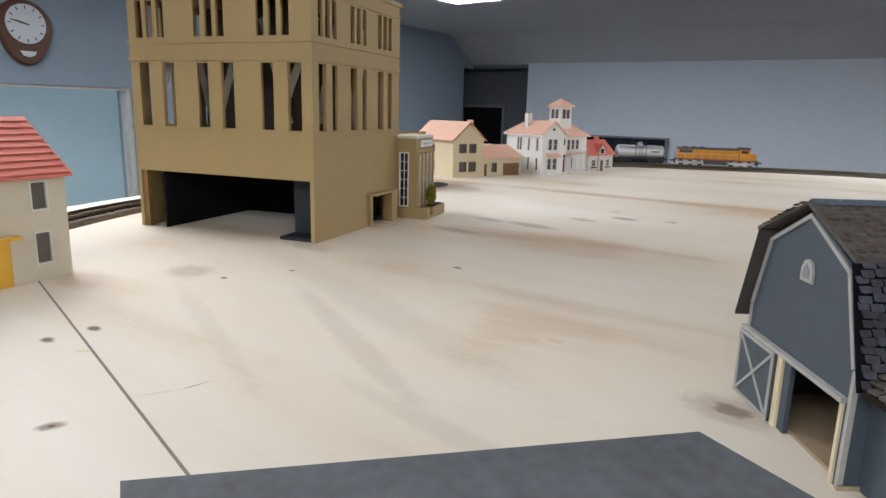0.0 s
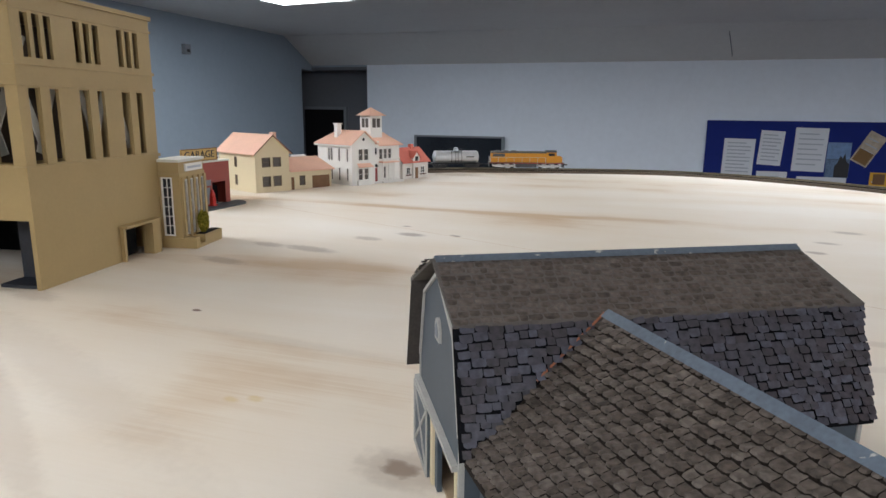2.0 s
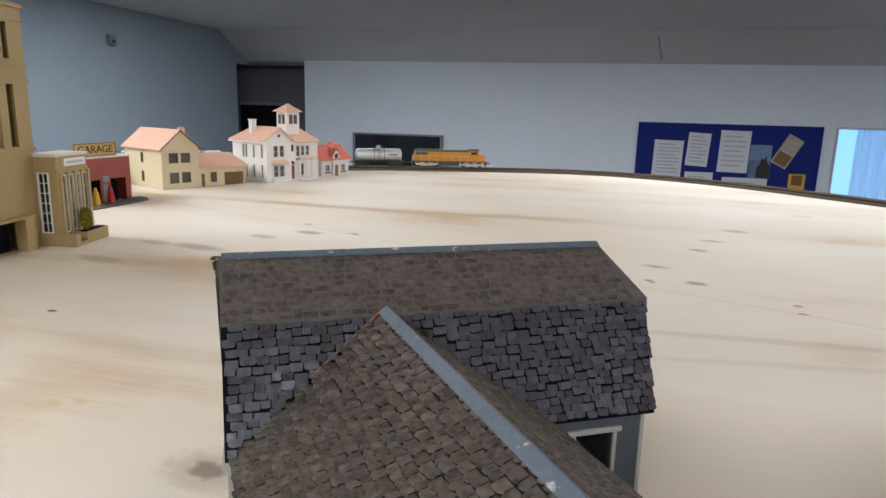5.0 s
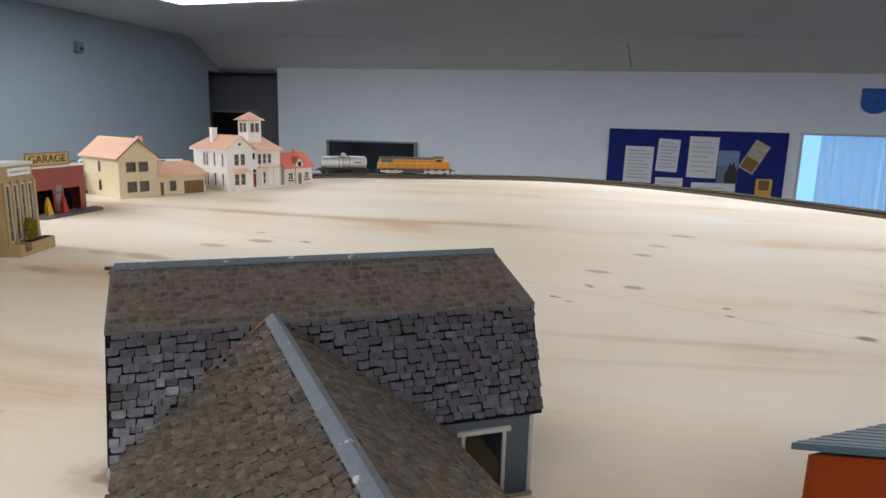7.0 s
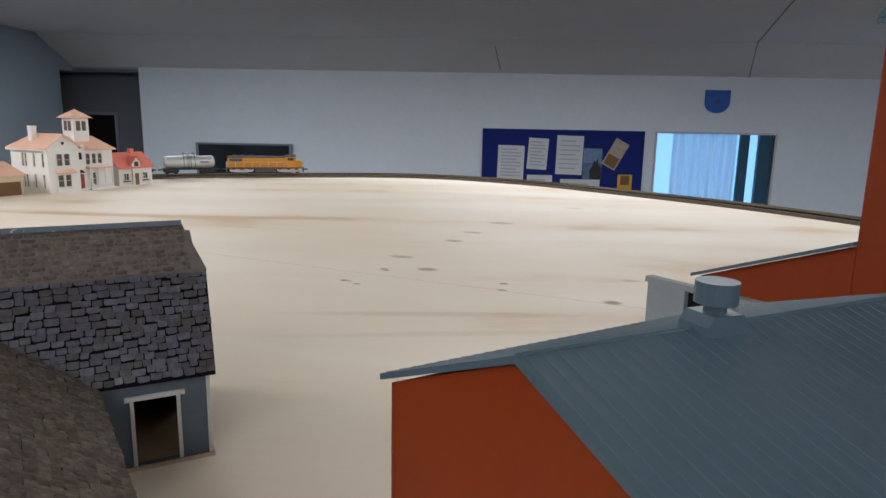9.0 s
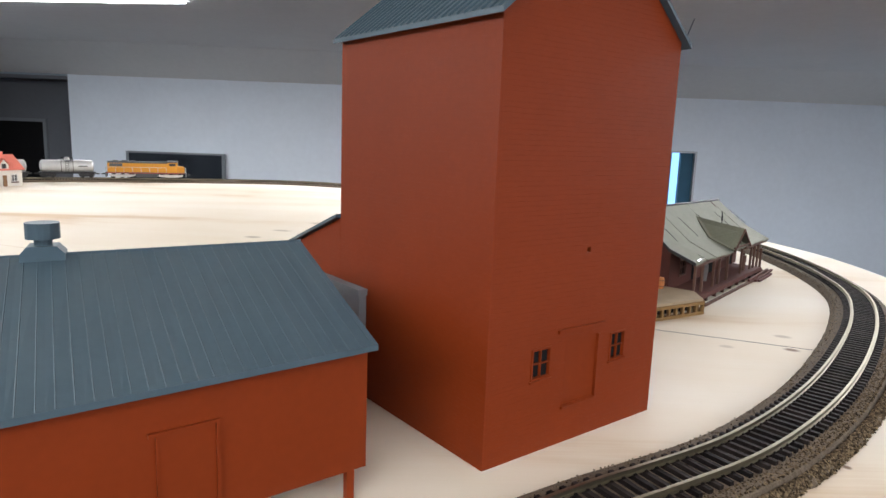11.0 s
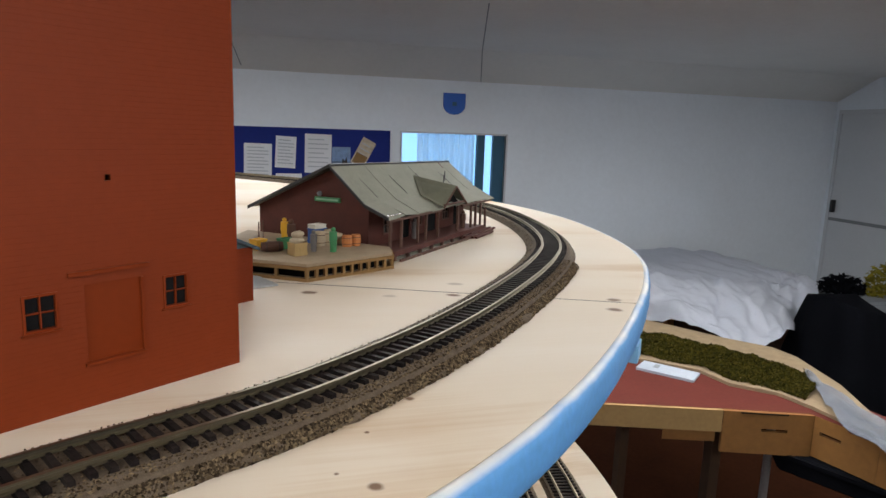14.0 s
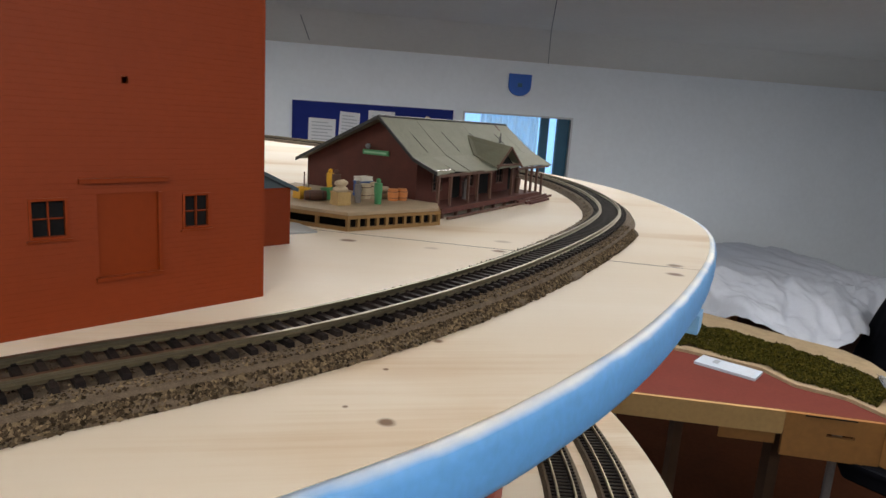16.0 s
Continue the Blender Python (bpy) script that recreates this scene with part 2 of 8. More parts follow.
M_CONC = mat("pale_concrete_card", (0.42, 0.45, 0.47), 0.75, var=0.06, scale=40)
M_BLACK = mat("black_plastic", (0.015, 0.015, 0.017), 0.45, var=0.2, scale=60)
M_WOODP = mat("ochre_timber", (0.23, 0.13, 0.043), 0.7, var=0.15, scale=90)
M_DECK = mat("grey_tan_deck", (0.36, 0.28, 0.19), 0.75, var=0.15, scale=90)
M_STNRED = mat("oxblood_stained_wood", (0.084, 0.018, 0.011), 0.75, var=0.22, scale=90)
M_BROWNPOST = mat("brown_post_paint", (0.10, 0.045, 0.03), 0.65, var=0.15, scale=90)
M_GREEN = mat("green_paint", (0.05, 0.24, 0.10), 0.5, var=0.1, scale=90)
M_YELLOW = mat("yellow_paint", (0.75, 0.42, 0.03), 0.5, var=0.06, scale=90)
M_REDP = mat("bright_red_paint", (0.55, 0.03, 0.02), 0.45, var=0.06, scale=90)
M_LBLUE = mat("royal_blue_felt", (0.004, 0.018, 0.19), 0.85, var=0.08, scale=30)
M_SIGNBLUE = mat("mid_blue_board", (0.010, 0.115, 0.52), 0.45, var=0.05, scale=20)
M_PAPER = mat("white_paper", (0.74, 0.76, 0.8), 0.8, var=0.02, scale=10)
M_INK = mat("grey_print", (0.46, 0.49, 0.54), 0.8, var=0.08, scale=60)
M_REDTOP = mat("dull_red_table_top", (0.105, 0.022, 0.016), 0.7, var=0.12, scale=8, spec=0.2)
M_BENCHWOOD = mat("honey_plywood", (0.25, 0.115, 0.030), 0.6, var=0.14, scale=6)
M_SHEET = mat("white_dust_sheet", (0.55, 0.585, 0.67), 0.85, var=0.04, scale=6)
M_TARP = mat("black_cover", (0.0035, 0.004, 0.006), 0.85, var=0.25, scale=8, spec=0.05)
M_TANK_W = mat("white_tank_paint", (0.78, 0.78, 0.76), 0.4, var=0.05, scale=60)
M_TANK_S = mat("silver_tank_paint", (0.6, 0.61, 0.63), 0.32, metal=0.6, var=0.08, scale=60)
M_LOCO_Y = mat("armour_yellow_paint", (0.62, 0.27, 0.015), 0.4, var=0.06, scale=60)
M_LOCO_G = mat("dark_grey_paint", (0.07, 0.075, 0.08), 0.45, var=0.1, scale=60)
M_SILVER = mat("silver_truck_paint", (0.6, 0.6, 0.58), 0.4, metal=0.4, var=0.15, scale=90)
M_CLOCKWOOD = mat("brown_clock_wood", (0.13, 0.05, 0.025), 0.4, var=0.25, scale=12)
M_DIAL = mat("white_dial", (0.75, 0.77, 0.78), 0.4, var=0.02, scale=10)
M_TEAL = mat("dark_teal_frame", (0.02, 0.10, 0.17), 0.5, var=0.1, scale=10)
M_DOORP = mat("pale_door_paint", (0.6, 0.63, 0.67), 0.6, var=0.03, scale=5)
M_COPPER = mat("copper_flashing", (0.32, 0.11, 0.05), 0.5, var=0.25, scale=90)
M_RIDGE = mat("blue_grey_ridge_paint", (0.092, 0.116, 0.146), 0.6, var=0.25, scale=70)


def chipped(m, pale, scale, least):
    """Sparse chips that show a pale ground through the paint."""
    nt = m.node_tree
    b = nt.nodes["Principled BSDF"]
    old = b.inputs["Base Color"].links[0].from_socket
    geo = nt.nodes.new("ShaderNodeNewGeometry")
    nz = nt.nodes.new("ShaderNodeTexNoise")
    nz.inputs["Scale"].default_value = scale
    nz.inputs["Detail"].default_value = 5
    nt.links.new(geo.outputs["Position"], nz.inputs["Vector"])
    mr = nt.nodes.new("ShaderNodeMapRange")
    mr.inputs["From Min"].default_value = least
    mr.inputs["From Max"].default_value = least + 0.03
    nt.links.new(nz.outputs["Fac"], mr.inputs["Value"])
    mix = nt.nodes.new("ShaderNodeMix")
    mix.data_type = "RGBA"
    nt.links.new(mr.outputs["Result"], mix.inputs["Factor"])
    nt.links.new(old, mix.inputs["A"])
    mix.inputs["B"].default_value = (*pale, 1)
    nt.links.new(mix.outputs["Result"], b.inputs["Base Color"])


chipped(M_RIDGE, (0.42, 0.40, 0.36), 160, 0.642)
M_SACK = mat("pale_sackcloth", (0.5, 0.42, 0.3), 0.85, var=0.15, scale=90)
M_ORANGEP = mat("orange_barrel_paint", (0.55, 0.2, 0.06), 0.6, var=0.12, scale=90)
M_GREYF = mat("grey_figure_paint", (0.16, 0.15, 0.15), 0.6, var=0.15, scale=90)
M_BLUEP = mat("blue_crate_paint", (0.03, 0.09, 0.3), 0.5, var=0.1, scale=90)
M_SLAB = mat("dark_grey_felt_roof", (0.10, 0.105, 0.115), 0.75, var=0.3, scale=25)
M_PINKB = mat("white_stucco", (0.66, 0.62, 0.57), 0.7, var=0.06, scale=70)


def pieces_mat(name, colors, rough=0.7, per="object", bump=0.5):
    """Pieces of one kind, each a little different."""
    m = bpy.data.materials.new(name)
    m.use_nodes = True
    nt = m.node_tree
    b = nt.nodes["Principled BSDF"]
    b.inputs["Roughness"].default_value = rough
    if per == "object":
        src = nt.nodes.new("ShaderNodeObjectInfo").outputs["Random"]
    else:
        src = nt.nodes.new("ShaderNodeNewGeometry").outputs["Random Per Island"]
    ramp = nt.nodes.new("ShaderNodeValToRGB")
    e = ramp.color_ramp.elements
    while len(e) < len(colors):
        e.new(0.5)
    for i, c in enumerate(colors):
        e[i].position = i / (len(colors) - 1)
        e[i].color = (*c, 1)
    nt.links.new(src, ramp.inputs["Fac"])
    geo = nt.nodes.new("ShaderNodeNewGeometry")
    nz = nt.nodes.new("ShaderNodeTexNoise")
    nz.inputs["Scale"].default_value = 420
    nz.inputs["Detail"].default_value = 5
    nt.links.new(geo.outputs["Position"], nz.inputs["Vector"])
    mr = nt.nodes.new("ShaderNodeMapRange")
    mr.inputs["From Min"].default_value = 0.3
    mr.inputs["From Max"].default_value = 0.7
    mr.inputs["To Min"].default_value = 0.6
    mr.inputs["To Max"].default_value = 1.35
    nt.links.new(nz.outputs["Fac"], mr.inputs["Value"])
    mul = nt.nodes.new("ShaderNodeVectorMath")
    mul.operation = "SCALE"
    nt.links.new(ramp.outputs["Color"], mul.inputs[0])
    nt.links.new(mr.outputs["Result"], mul.inputs["Scale"])
    nt.links.new(mul.outputs[0], b.inputs["Base Color"])
    bp = nt.nodes.new("ShaderNodeBump")
    bp.inputs["Strength"].default_value = bump
    bp.inputs["Distance"].default_value = 0.0004
    nt.links.new(nz.outputs["Fac"], bp.inputs["Height"])
    nt.links.new(bp.outputs["Normal"], b.inputs["Normal"])
    return m


M_SLATE = pieces_mat("blue_black_slate", [(0.042, 0.035, 0.039), (0.056, 0.053, 0.064), (0.078, 0.080, 0.104)], 0.30)
M_SLATE_I = pieces_mat("blue_black_slates", [(0.042, 0.035, 0.039), (0.056, 0.053, 0.064), (0.078, 0.080, 0.104)], 0.30, "island")
for m in (M_SLATE, M_SLATE_I):
    m.node_tree.nodes["Principled BSDF"].inputs["Specular IOR Level"].default_value = 0.65
M_GAP = mat("dark_roof_joints_and_shade", (0.008, 0.008, 0.010), 0.9, var=0.2, scale=120, spec=0.1)
M_SHAKEGAP = mat("dark_brown_joints_and_shade", (0.022, 0.017, 0.014), 0.9, var=0.3, scale=120, spec=0.1)
M_JOINT = mat("grey_tan_joints", (0.098, 0.085, 0.074), 0.85, var=0.2, scale=120)
M_SHAKE = pieces_mat("grey_brown_shake", [(0.078, 0.062, 0.051), (0.102, 0.083, 0.069), (0.134, 0.112, 0.094)], 0.75, "island")
M_SHAKE2 = pieces_mat("worn_brown_shake", [(0.070, 0.054, 0.045), (0.094, 0.075, 0.063), (0.120, 0.098, 0.083)], 0.75, "island")
M_TIE_V = pieces_mat("black_tie_plastic", [(0.010, 0.008, 0.008), (0.016, 0.012, 0.012), (0.024, 0.018, 0.016)], 0.6)
M_TIE_V.node_tree.nodes["Principled BSDF"].inputs["Specular IOR Level"].default_value = 0.08
M_GRAIN = pieces_mat("cork_granules", [(0.018, 0.012, 0.007), (0.078, 0.054, 0.032), (0.225, 0.165, 0.100)], 0.9, "island")
M_LEAF = pieces_mat("olive_leaf_clumps", [(0.12, 0.11, 0.01), (0.2, 0.17, 0.02), (0.28, 0.22, 0.03)], 0.9, "island")
M_TURF = pieces_mat("green_turf_clumps", [(0.010, 0.009, 0.001), (0.026, 0.024, 0.003), (0.060, 0.046, 0.007)], 0.95, "island")
for m, gloss in ((M_GRAIN, 0.1), (M_LEAF, 0.1), (M_TURF, 0.08), (M_SHAKE, 0.2), (M_SHAKE2, 0.2)):
    m.node_tree.nodes["Principled BSDF"].inputs["Specular IOR Level"].default_value = gloss
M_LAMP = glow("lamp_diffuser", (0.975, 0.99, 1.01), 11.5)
M_SKY = glow("daylight_backdrop", (0.35, 0.68, 1.0), 1.2)
M_SKY2 = glow("dim_daylight_backdrop", (0.46, 0.60, 0.64), 0.46)
M_PHOTO = mat("landscape_photo", (0.10, 0.16, 0.26), 0.4, var=0.7, scale=16)
M_PHOTOSKY = mat("photo_sky_print", (0.16, 0.27, 0.48), 0.4, var=0.3, scale=30)
M_LEAFLET = mat("tan_leaflet", (0.5, 0.42, 0.32), 0.6, var=0.35, scale=30)
M_SCREEN = mat("black_screen", (0.01, 0.012, 0.018), 0.12, var=0.1, scale=4)
M_GLASS = bpy.data.materials.new("window_glass")
M_GLASS.use_nodes = True
g = M_GLASS.node_tree.nodes["Principled BSDF"]
g.inputs["Transmission Weight"].default_value = 1.0
g.inputs["Roughness"].default_value = 0.02
g.inputs["IOR"].default_value = 1.45
M_SHEER = bpy.data.materials.new("sheer_curtain")
M_SHEER.use_nodes = True
nt = M_SHEER.node_tree
tl = nt.nodes.new("ShaderNodeBsdfTranslucent")
tl.inputs["Color"].default_value = (0.85, 0.92, 1.0, 1)
df = nt.nodes.new("ShaderNodeBsdfDiffuse")
df.inputs["Color"].default_value = (0.8, 0.86, 0.92, 1)
mx = nt.nodes.new("ShaderNodeMixShader")
mx.inputs["Fac"].default_value = 0.2
nt.links.new(tl.outputs[0], mx.inputs[1])
nt.links.new(df.outputs[0], mx.inputs[2])
nt.links.new(mx.outputs[0], nt.nodes["Material Output"].inputs["Surface"])


def edge_paint():
    """Pale blue brushed over white; the white shows along the upper rim."""
    m = mat("blue_over_white_edge", (0.12, 0.37, 0.76), 0.45, var=0.10, scale=30)
    nt = m.node_tree
    L = nt.links.new
    b = nt.nodes["Principled BSDF"]
    old = b.inputs["Base Color"].links[0].from_socket
    geo = nt.nodes.new("ShaderNodeNewGeometry")
    sep = nt.nodes.new("ShaderNodeSeparateXYZ")
    L(geo.outputs["Position"], sep.inputs[0])
    nz = nt.nodes.new("ShaderNodeTexNoise")
    nz.inputs["Scale"].default_value = 22
    nz.inputs["Detail"].default_value = 4
    L(geo.outputs["Position"], nz.inputs["Vector"])
    mad = nt.nodes.new("ShaderNodeMath")
    mad.operation = "MULTIPLY_ADD"
    mad.inputs[1].default_value = 0.005
    L(nz.outputs["Fac"], mad.inputs[0])
    L(sep.outputs["Z"], mad.inputs[2])
    mr = nt.nodes.new("ShaderNodeMapRange")
    mr.inputs["From Min"].default_value = 0.0002
    mr.inputs["From Max"].default_value = 0.0024
    L(mad.outputs[0], mr.inputs["Value"])
    mix = nt.nodes.new("ShaderNodeMix")
    mix.data_type = "RGBA"
    L(mr.outputs["Result"], mix.inputs["Factor"])
    L(old, mix.inputs["A"])
    mix.inputs["B"].default_value = (0.78, 0.8, 0.82, 1)
    L(mix.outputs["Result"], b.inputs["Base Color"])
    return m


M_EDGE = edge_paint()
M_CREAM2 = mat("pale_cream_plaster", (0.62, 0.55, 0.42), 0.65, var=0.05, scale=60)
M_GREYPANE = mat("grey_window_film", (0.10, 0.085, 0.075), 0.3, var=0.2, scale=120)
M_WINBROWN = mat("brown_window_frame", (0.16, 0.12, 0.08), 0.6, var=0.1, scale=90)
M_SIGNTAN = mat("tan_sign_board", (0.55, 0.36, 0.12), 0.6, var=0.06, scale=60)


def clapboard():
    """Red-brown moulded boards: fine level grooves."""
    m = mat("red_clapboard", (0.193, 0.029, 0.0056), 0.5, var=0.06, scale=30, spec=0.14)
    nt = m.node_tree
    L = nt.links.new
    geo = nt.nodes.new("ShaderNodeNewGeometry")
    sep = nt.nodes.new("ShaderNodeSeparateXYZ")
    L(geo.outputs["Position"], sep.inputs[0])
    mul = nt.nodes.new("ShaderNodeMath")
    mul.operation = "MULTIPLY"
    mul.inputs[1].default_value = 1 / 0.0021
    L(sep.outputs["Z"], mul.inputs[0])
    fr = nt.nodes.new("ShaderNodeMath")
    fr.operation = "FRACT"
    L(mul.outputs[0], fr.inputs[0])
    bp = nt.nodes.new("ShaderNodeBump")
    bp.inputs["Strength"].default_value = 0.9
    bp.inputs["Distance"].default_value = 0.0003
    bp.invert = True
    L(fr.outputs[0], bp.inputs["Height"])
    L(bp.outputs["Normal"], nt.nodes["Principled BSDF"].inputs["Normal"])
    return m


M_CLAP = clapboard()
# brown taken down for the dim light under the baseboard
M_LEGWOOD = mat("dark_brown_wood", (0.045, 0.022, 0.009), 0.7, var=0.2, scale=20)
M_JOINTFILL = mat("dusty_joint", (0.24, 0.20, 0.16), 0.85, var=0.2, scale=60)
M_SEAMTAN = mat("tan_joint_filler", (0.62, 0.47, 0.32), 0.7, var=0.12, scale=30)
# weathered, and darkened further for the dim light low in the room
M_STRIP = mat("weathered_plywood_dimmed", (0.24, 0.175, 0.105), 0.8, var=0.25, scale=25)
M_BOOKLET = mat("blue_white_booklet", (0.36, 0.41, 0.48), 0.5, var=0.06, scale=20)
M_BARNFLOOR = mat("tan_floor_boards", (0.36, 0.26, 0.16), 0.8, var=0.15, scale=80)
M_EAVE = mat("worn_brown_roof_board", (0.052, 0.043, 0.037), 0.85, var=0.3, scale=90)
M_PLASTIC = mat("crumpled_clear_plastic", (0.20, 0.225, 0.27), 0.2, var=0.3, scale=12)
M_PLASTIC.node_tree.nodes["Principled BSDF"].inputs["Alpha"].default_value = 0.5
M_STNROOF2 = mat("grey_green_card_shade", (0.165, 0.17, 0.125), 0.75, var=0.14, scale=60)
M_FOIL = mat("silver_foil", (0.8, 0.8, 0.82), 0.25, metal=1.0, var=0.1, scale=200)
M_GREENL = mat("pale_green_lettering", (0.25, 0.5, 0.32), 0.6, var=0.1, scale=90)
M_WOODL = mat("pale_yellow_wood", (0.45, 0.31, 0.13), 0.7, var=0.15, scale=120)
M_BARNTRIM = mat("grey_white_trim", (0.40, 0.39, 0.36), 0.65, var=0.15, scale=120)
# the shade of a deep recess is put into this wall colour
M_RECESS = mat("recess_wall_paint_shaded", (0.16, 0.17, 0.19), 0.75, var=0.05, scale=4)
M_SIDEPLY = mat("pale_side_plywood", (0.34, 0.215, 0.088), 0.6, var=0.12, scale=8)
# one even colour, greyer and darker than the other walls
M_WALL_W = mat("grey_blue_wall", (0.32, 0.385, 0.445), 0.75, var=0.04, scale=3)


# building helpers
def panel(bm, w, h, holes, t, m=None, x0=0.0, z0=0.0):
    """A wall from x0 to w and z0 to h, front at y = 0, back at y = t, with rectangular holes (xa, xb, za, zb) right through."""
    xs = sorted({x0, w, *[v for q in holes for v in q[:2]]})
    zs = sorted({z0, h, *[v for q in holes for v in q[2:]]})
    xs, zs = [x for x in xs if x0 <= x <= w], [z for z in zs if z0 <= z <= h]

    def full(i, j):
        if not (0 <= i < len(xs) - 1 and 0 <= j < len(zs) - 1):
            return False
        cx, cz = (xs[i] + xs[i + 1]) / 2, (zs[j] + zs[j + 1]) / 2
        return not any(a < cx < b and c < cz < d for a, b, c, d in holes)

    memo = {}

    def v(i, j, y):
        k = (i, j, y)
        if k not in memo:
            co = Vector((xs[i], y, zs[j]))
            memo[k] = bm.verts.new(m @ co if m is not None else co)
        return memo[k]

    for i in range(len(xs) - 1):
        for j in range(len(zs) - 1):
            if not full(i, j):
                continue
            bm.faces.new((v(i, j, 0), v(i + 1, j, 0), v(i + 1, j + 1, 0), v(i, j + 1, 0)))
            bm.faces.new((v(i, j, t), v(i, j + 1, t), v(i + 1, j + 1, t), v(i + 1, j, t)))
            if not full(i - 1, j):
                bm.faces.new((v(i, j, 0), v(i, j + 1, 0), v(i, j + 1, t), v(i, j, t)))
            if not full(i + 1, j):
                bm.faces.new((v(i + 1, j, 0), v(i + 1, j, t), v(i + 1, j + 1, t), v(i + 1, j + 1, 0)))
            if not full(i, j - 1):
                bm.faces.new((v(i, j, 0), v(i, j, t), v(i + 1, j, t), v(i + 1, j, 0)))
            if not full(i, j + 1):
                bm.faces.new((v(i, j + 1, 0), v(i + 1, j + 1, 0), v(i + 1, j + 1, t), v(i, j + 1, t)))
    return bm


def side(which, w, d):
    """The frame of one wall of a w x d house: x along the wall to the right as seen from outside, y into the house."""
    return {"front": pose(0, 0, 0), "right": pose(w, 0, 0, 0, 0, 90), "left": pose(0, d, 0, 0, 0, -90), "back": pose(w, d, 0, 0, 0, 180)}[which]


def window(parent, m, a, b, c, d, frame_mat, pane_mat, bars=(1, 1), fw=0.0012, proud=0.0008, deep=0.0012, name="window", sill=0.0):
    """A window in the hole a..b, c..d of the wall with frame m: frame, glazing bars and pane."""
    bm = bmesh.new()
    panel(bm, b + fw * 0.5, d + fw * 0.5, [(a + fw * 0.5, b - fw * 0.5, c + fw * 0.5, d - fw * 0.5)], proud + deep, m @ pose(0, -proud, 0), a - fw * 0.5, c - fw * 0.5)
    nx, nz = bars
    for i in range(nx):
        x = a + (b - a) * (i + 1) / (nx + 1)
        box(bm, x - fw * 0.22, x + fw * 0.22, 0, deep, c + fw * 0.5, d - fw * 0.5, m)
    for i in range(nz):
        z = c + (d - c) * (i + 1) / (nz + 1)
        box(bm, a + fw * 0.5, b - fw * 0.5, 0.0001, deep, z - fw * 0.22, z + fw * 0.22, m)
    if sill:
        box(bm, a - sill, b + sill, -proud * 2.2, 0.0004, c - fw * 1.3, c - fw * 0.5 - 0.0001, m)
    ob = part(name, bm, frame_mat, parent)
    bm = bmesh.new()
    box(bm, a, b, deep, deep + 0.0006, c, d, m)
    part("pane", bm, pane_mat, ob)
    return ob


def roof_slab(bm, p, q, r, s, t):
    """A sloping slab: upper face p q r s (counter-clockwise from above), thickness t straight down."""
    top = [bm.verts.new(Vector(v)) for v in (p, q, r, s)]
    low = [bm.verts.new(Vector(v) - Vector((0, 0, t))) for v in (p, q, r, s)]
    bm.faces.new(top)
    bm.faces.new(low[::-1])
    for i in range(4):
        bm.faces.new((top[i], low[i], low[(i + 1) % 4], top[(i + 1) % 4]))


def gable_wall(bm, w, eave, apex, t, m):
    prism(bm, ((0, eave), (w, eave), (w / 2, apex)), 0, t, "y", m)


def plain_walls(parent, w, d, h, t, holes, material, name="wall", label=""):
    """Four walls, each a mesh of its own; holes: {side: [(a, b, c, d), ...]}."""
    out = {}
    for k in ("front", "right", "back", "left"):
        ln = w if k in ("front", "back") else d
        x0, x1 = (0, ln) if k in ("front", "back") else (t, ln - t)
        bm = bmesh.new()
        panel(bm, x1, h, holes.get(k, []), t, side(k, w, d), x0, 0)
        out[k] = part(name, bm, material, parent, label)
    return out


def peg(name, x, y, z, h, material, label, rot=0):
    """A plain turned figure in one mesh."""
    bm = bmesh.new()
    tube(bm, (0, 0, 0), (0, 0, h * 0.46), h * 0.13, 10, h * 0.15)
    tube(bm, (0, 0, h * 0.46), (0, 0, h * 0.82), h * 0.17, 10, h * 0.16)
    bmesh.ops.create_uvsphere(bm, u_segments=10, v_segments=8, radius=h * 0.1, matrix=Matrix.Translation((0, 0, h * 0.9)))
    ob = solid(name, bm, material, label, "figurine", m=pose(x, y, z, 0, 0, rot), group="figurines on the dock")
    return ob

# the room
XL, XR, YN, YB = -2.2, 6.6, -3.5, 5.1
ZF, ZC, ZW = -1.55, 0.72, 0.52
T = 0.12
solid("floor", boxes((-2.75, XR + T, YN - T, YB + 1, ZF - 0.1, ZF)), M_FLOOR, "dark red-brown floor, shade put into its colour", "floor", "structure")
solid("ceiling", boxes((-2.75, XR + T, YN - T, YB + 1, ZC, ZC + 0.1)), M_CEIL, "grey painted flat ceiling", "ceiling", "structure")
bm = bmesh.new()
prism(bm, ((YB - 0.42, ZC - 0.001), (YB + T, ZC - 0.001), (YB + T, ZW), (YB, ZW)), XL, XR, "x")
solid("ceiling_slope", bm, M_CEIL, "grey sloping strip between wall and ceiling", "ceiling", "structure")
bm = bmesh.new()
panel(bm, XR + T, ZW, [(2.32, 3.205, -0.56, 0.095)], T, pose(0, YB, 0), -1.682, ZF)
solid("wall_north", bm, M_WALL, "pale blue-white painted wall", "wall", "structure")
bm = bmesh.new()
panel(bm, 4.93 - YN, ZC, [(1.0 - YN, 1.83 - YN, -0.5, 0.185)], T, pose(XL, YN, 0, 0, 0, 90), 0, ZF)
solid("wall_west", bm, M_WALL_W, "grey-blue wall", "wall", "structure")
solid("wall_east", boxes((XR, XR + T, YN, YB, ZF, ZC)), M_WALL, "pale painted side wall", "wall", "structure")
solid("wall_south", boxes((XL, XR, YN - T, YN, ZF, ZC)), M_WALL, "pale painted wall", "wall", "structure")
solid("wall_nook", boxes((-2.6, -1.682, YB + 0.22, YB + 0.32, ZF, 0.48)), M_RECESS, "painted back wall of a recess, darkened for shade", "wall", "structure")
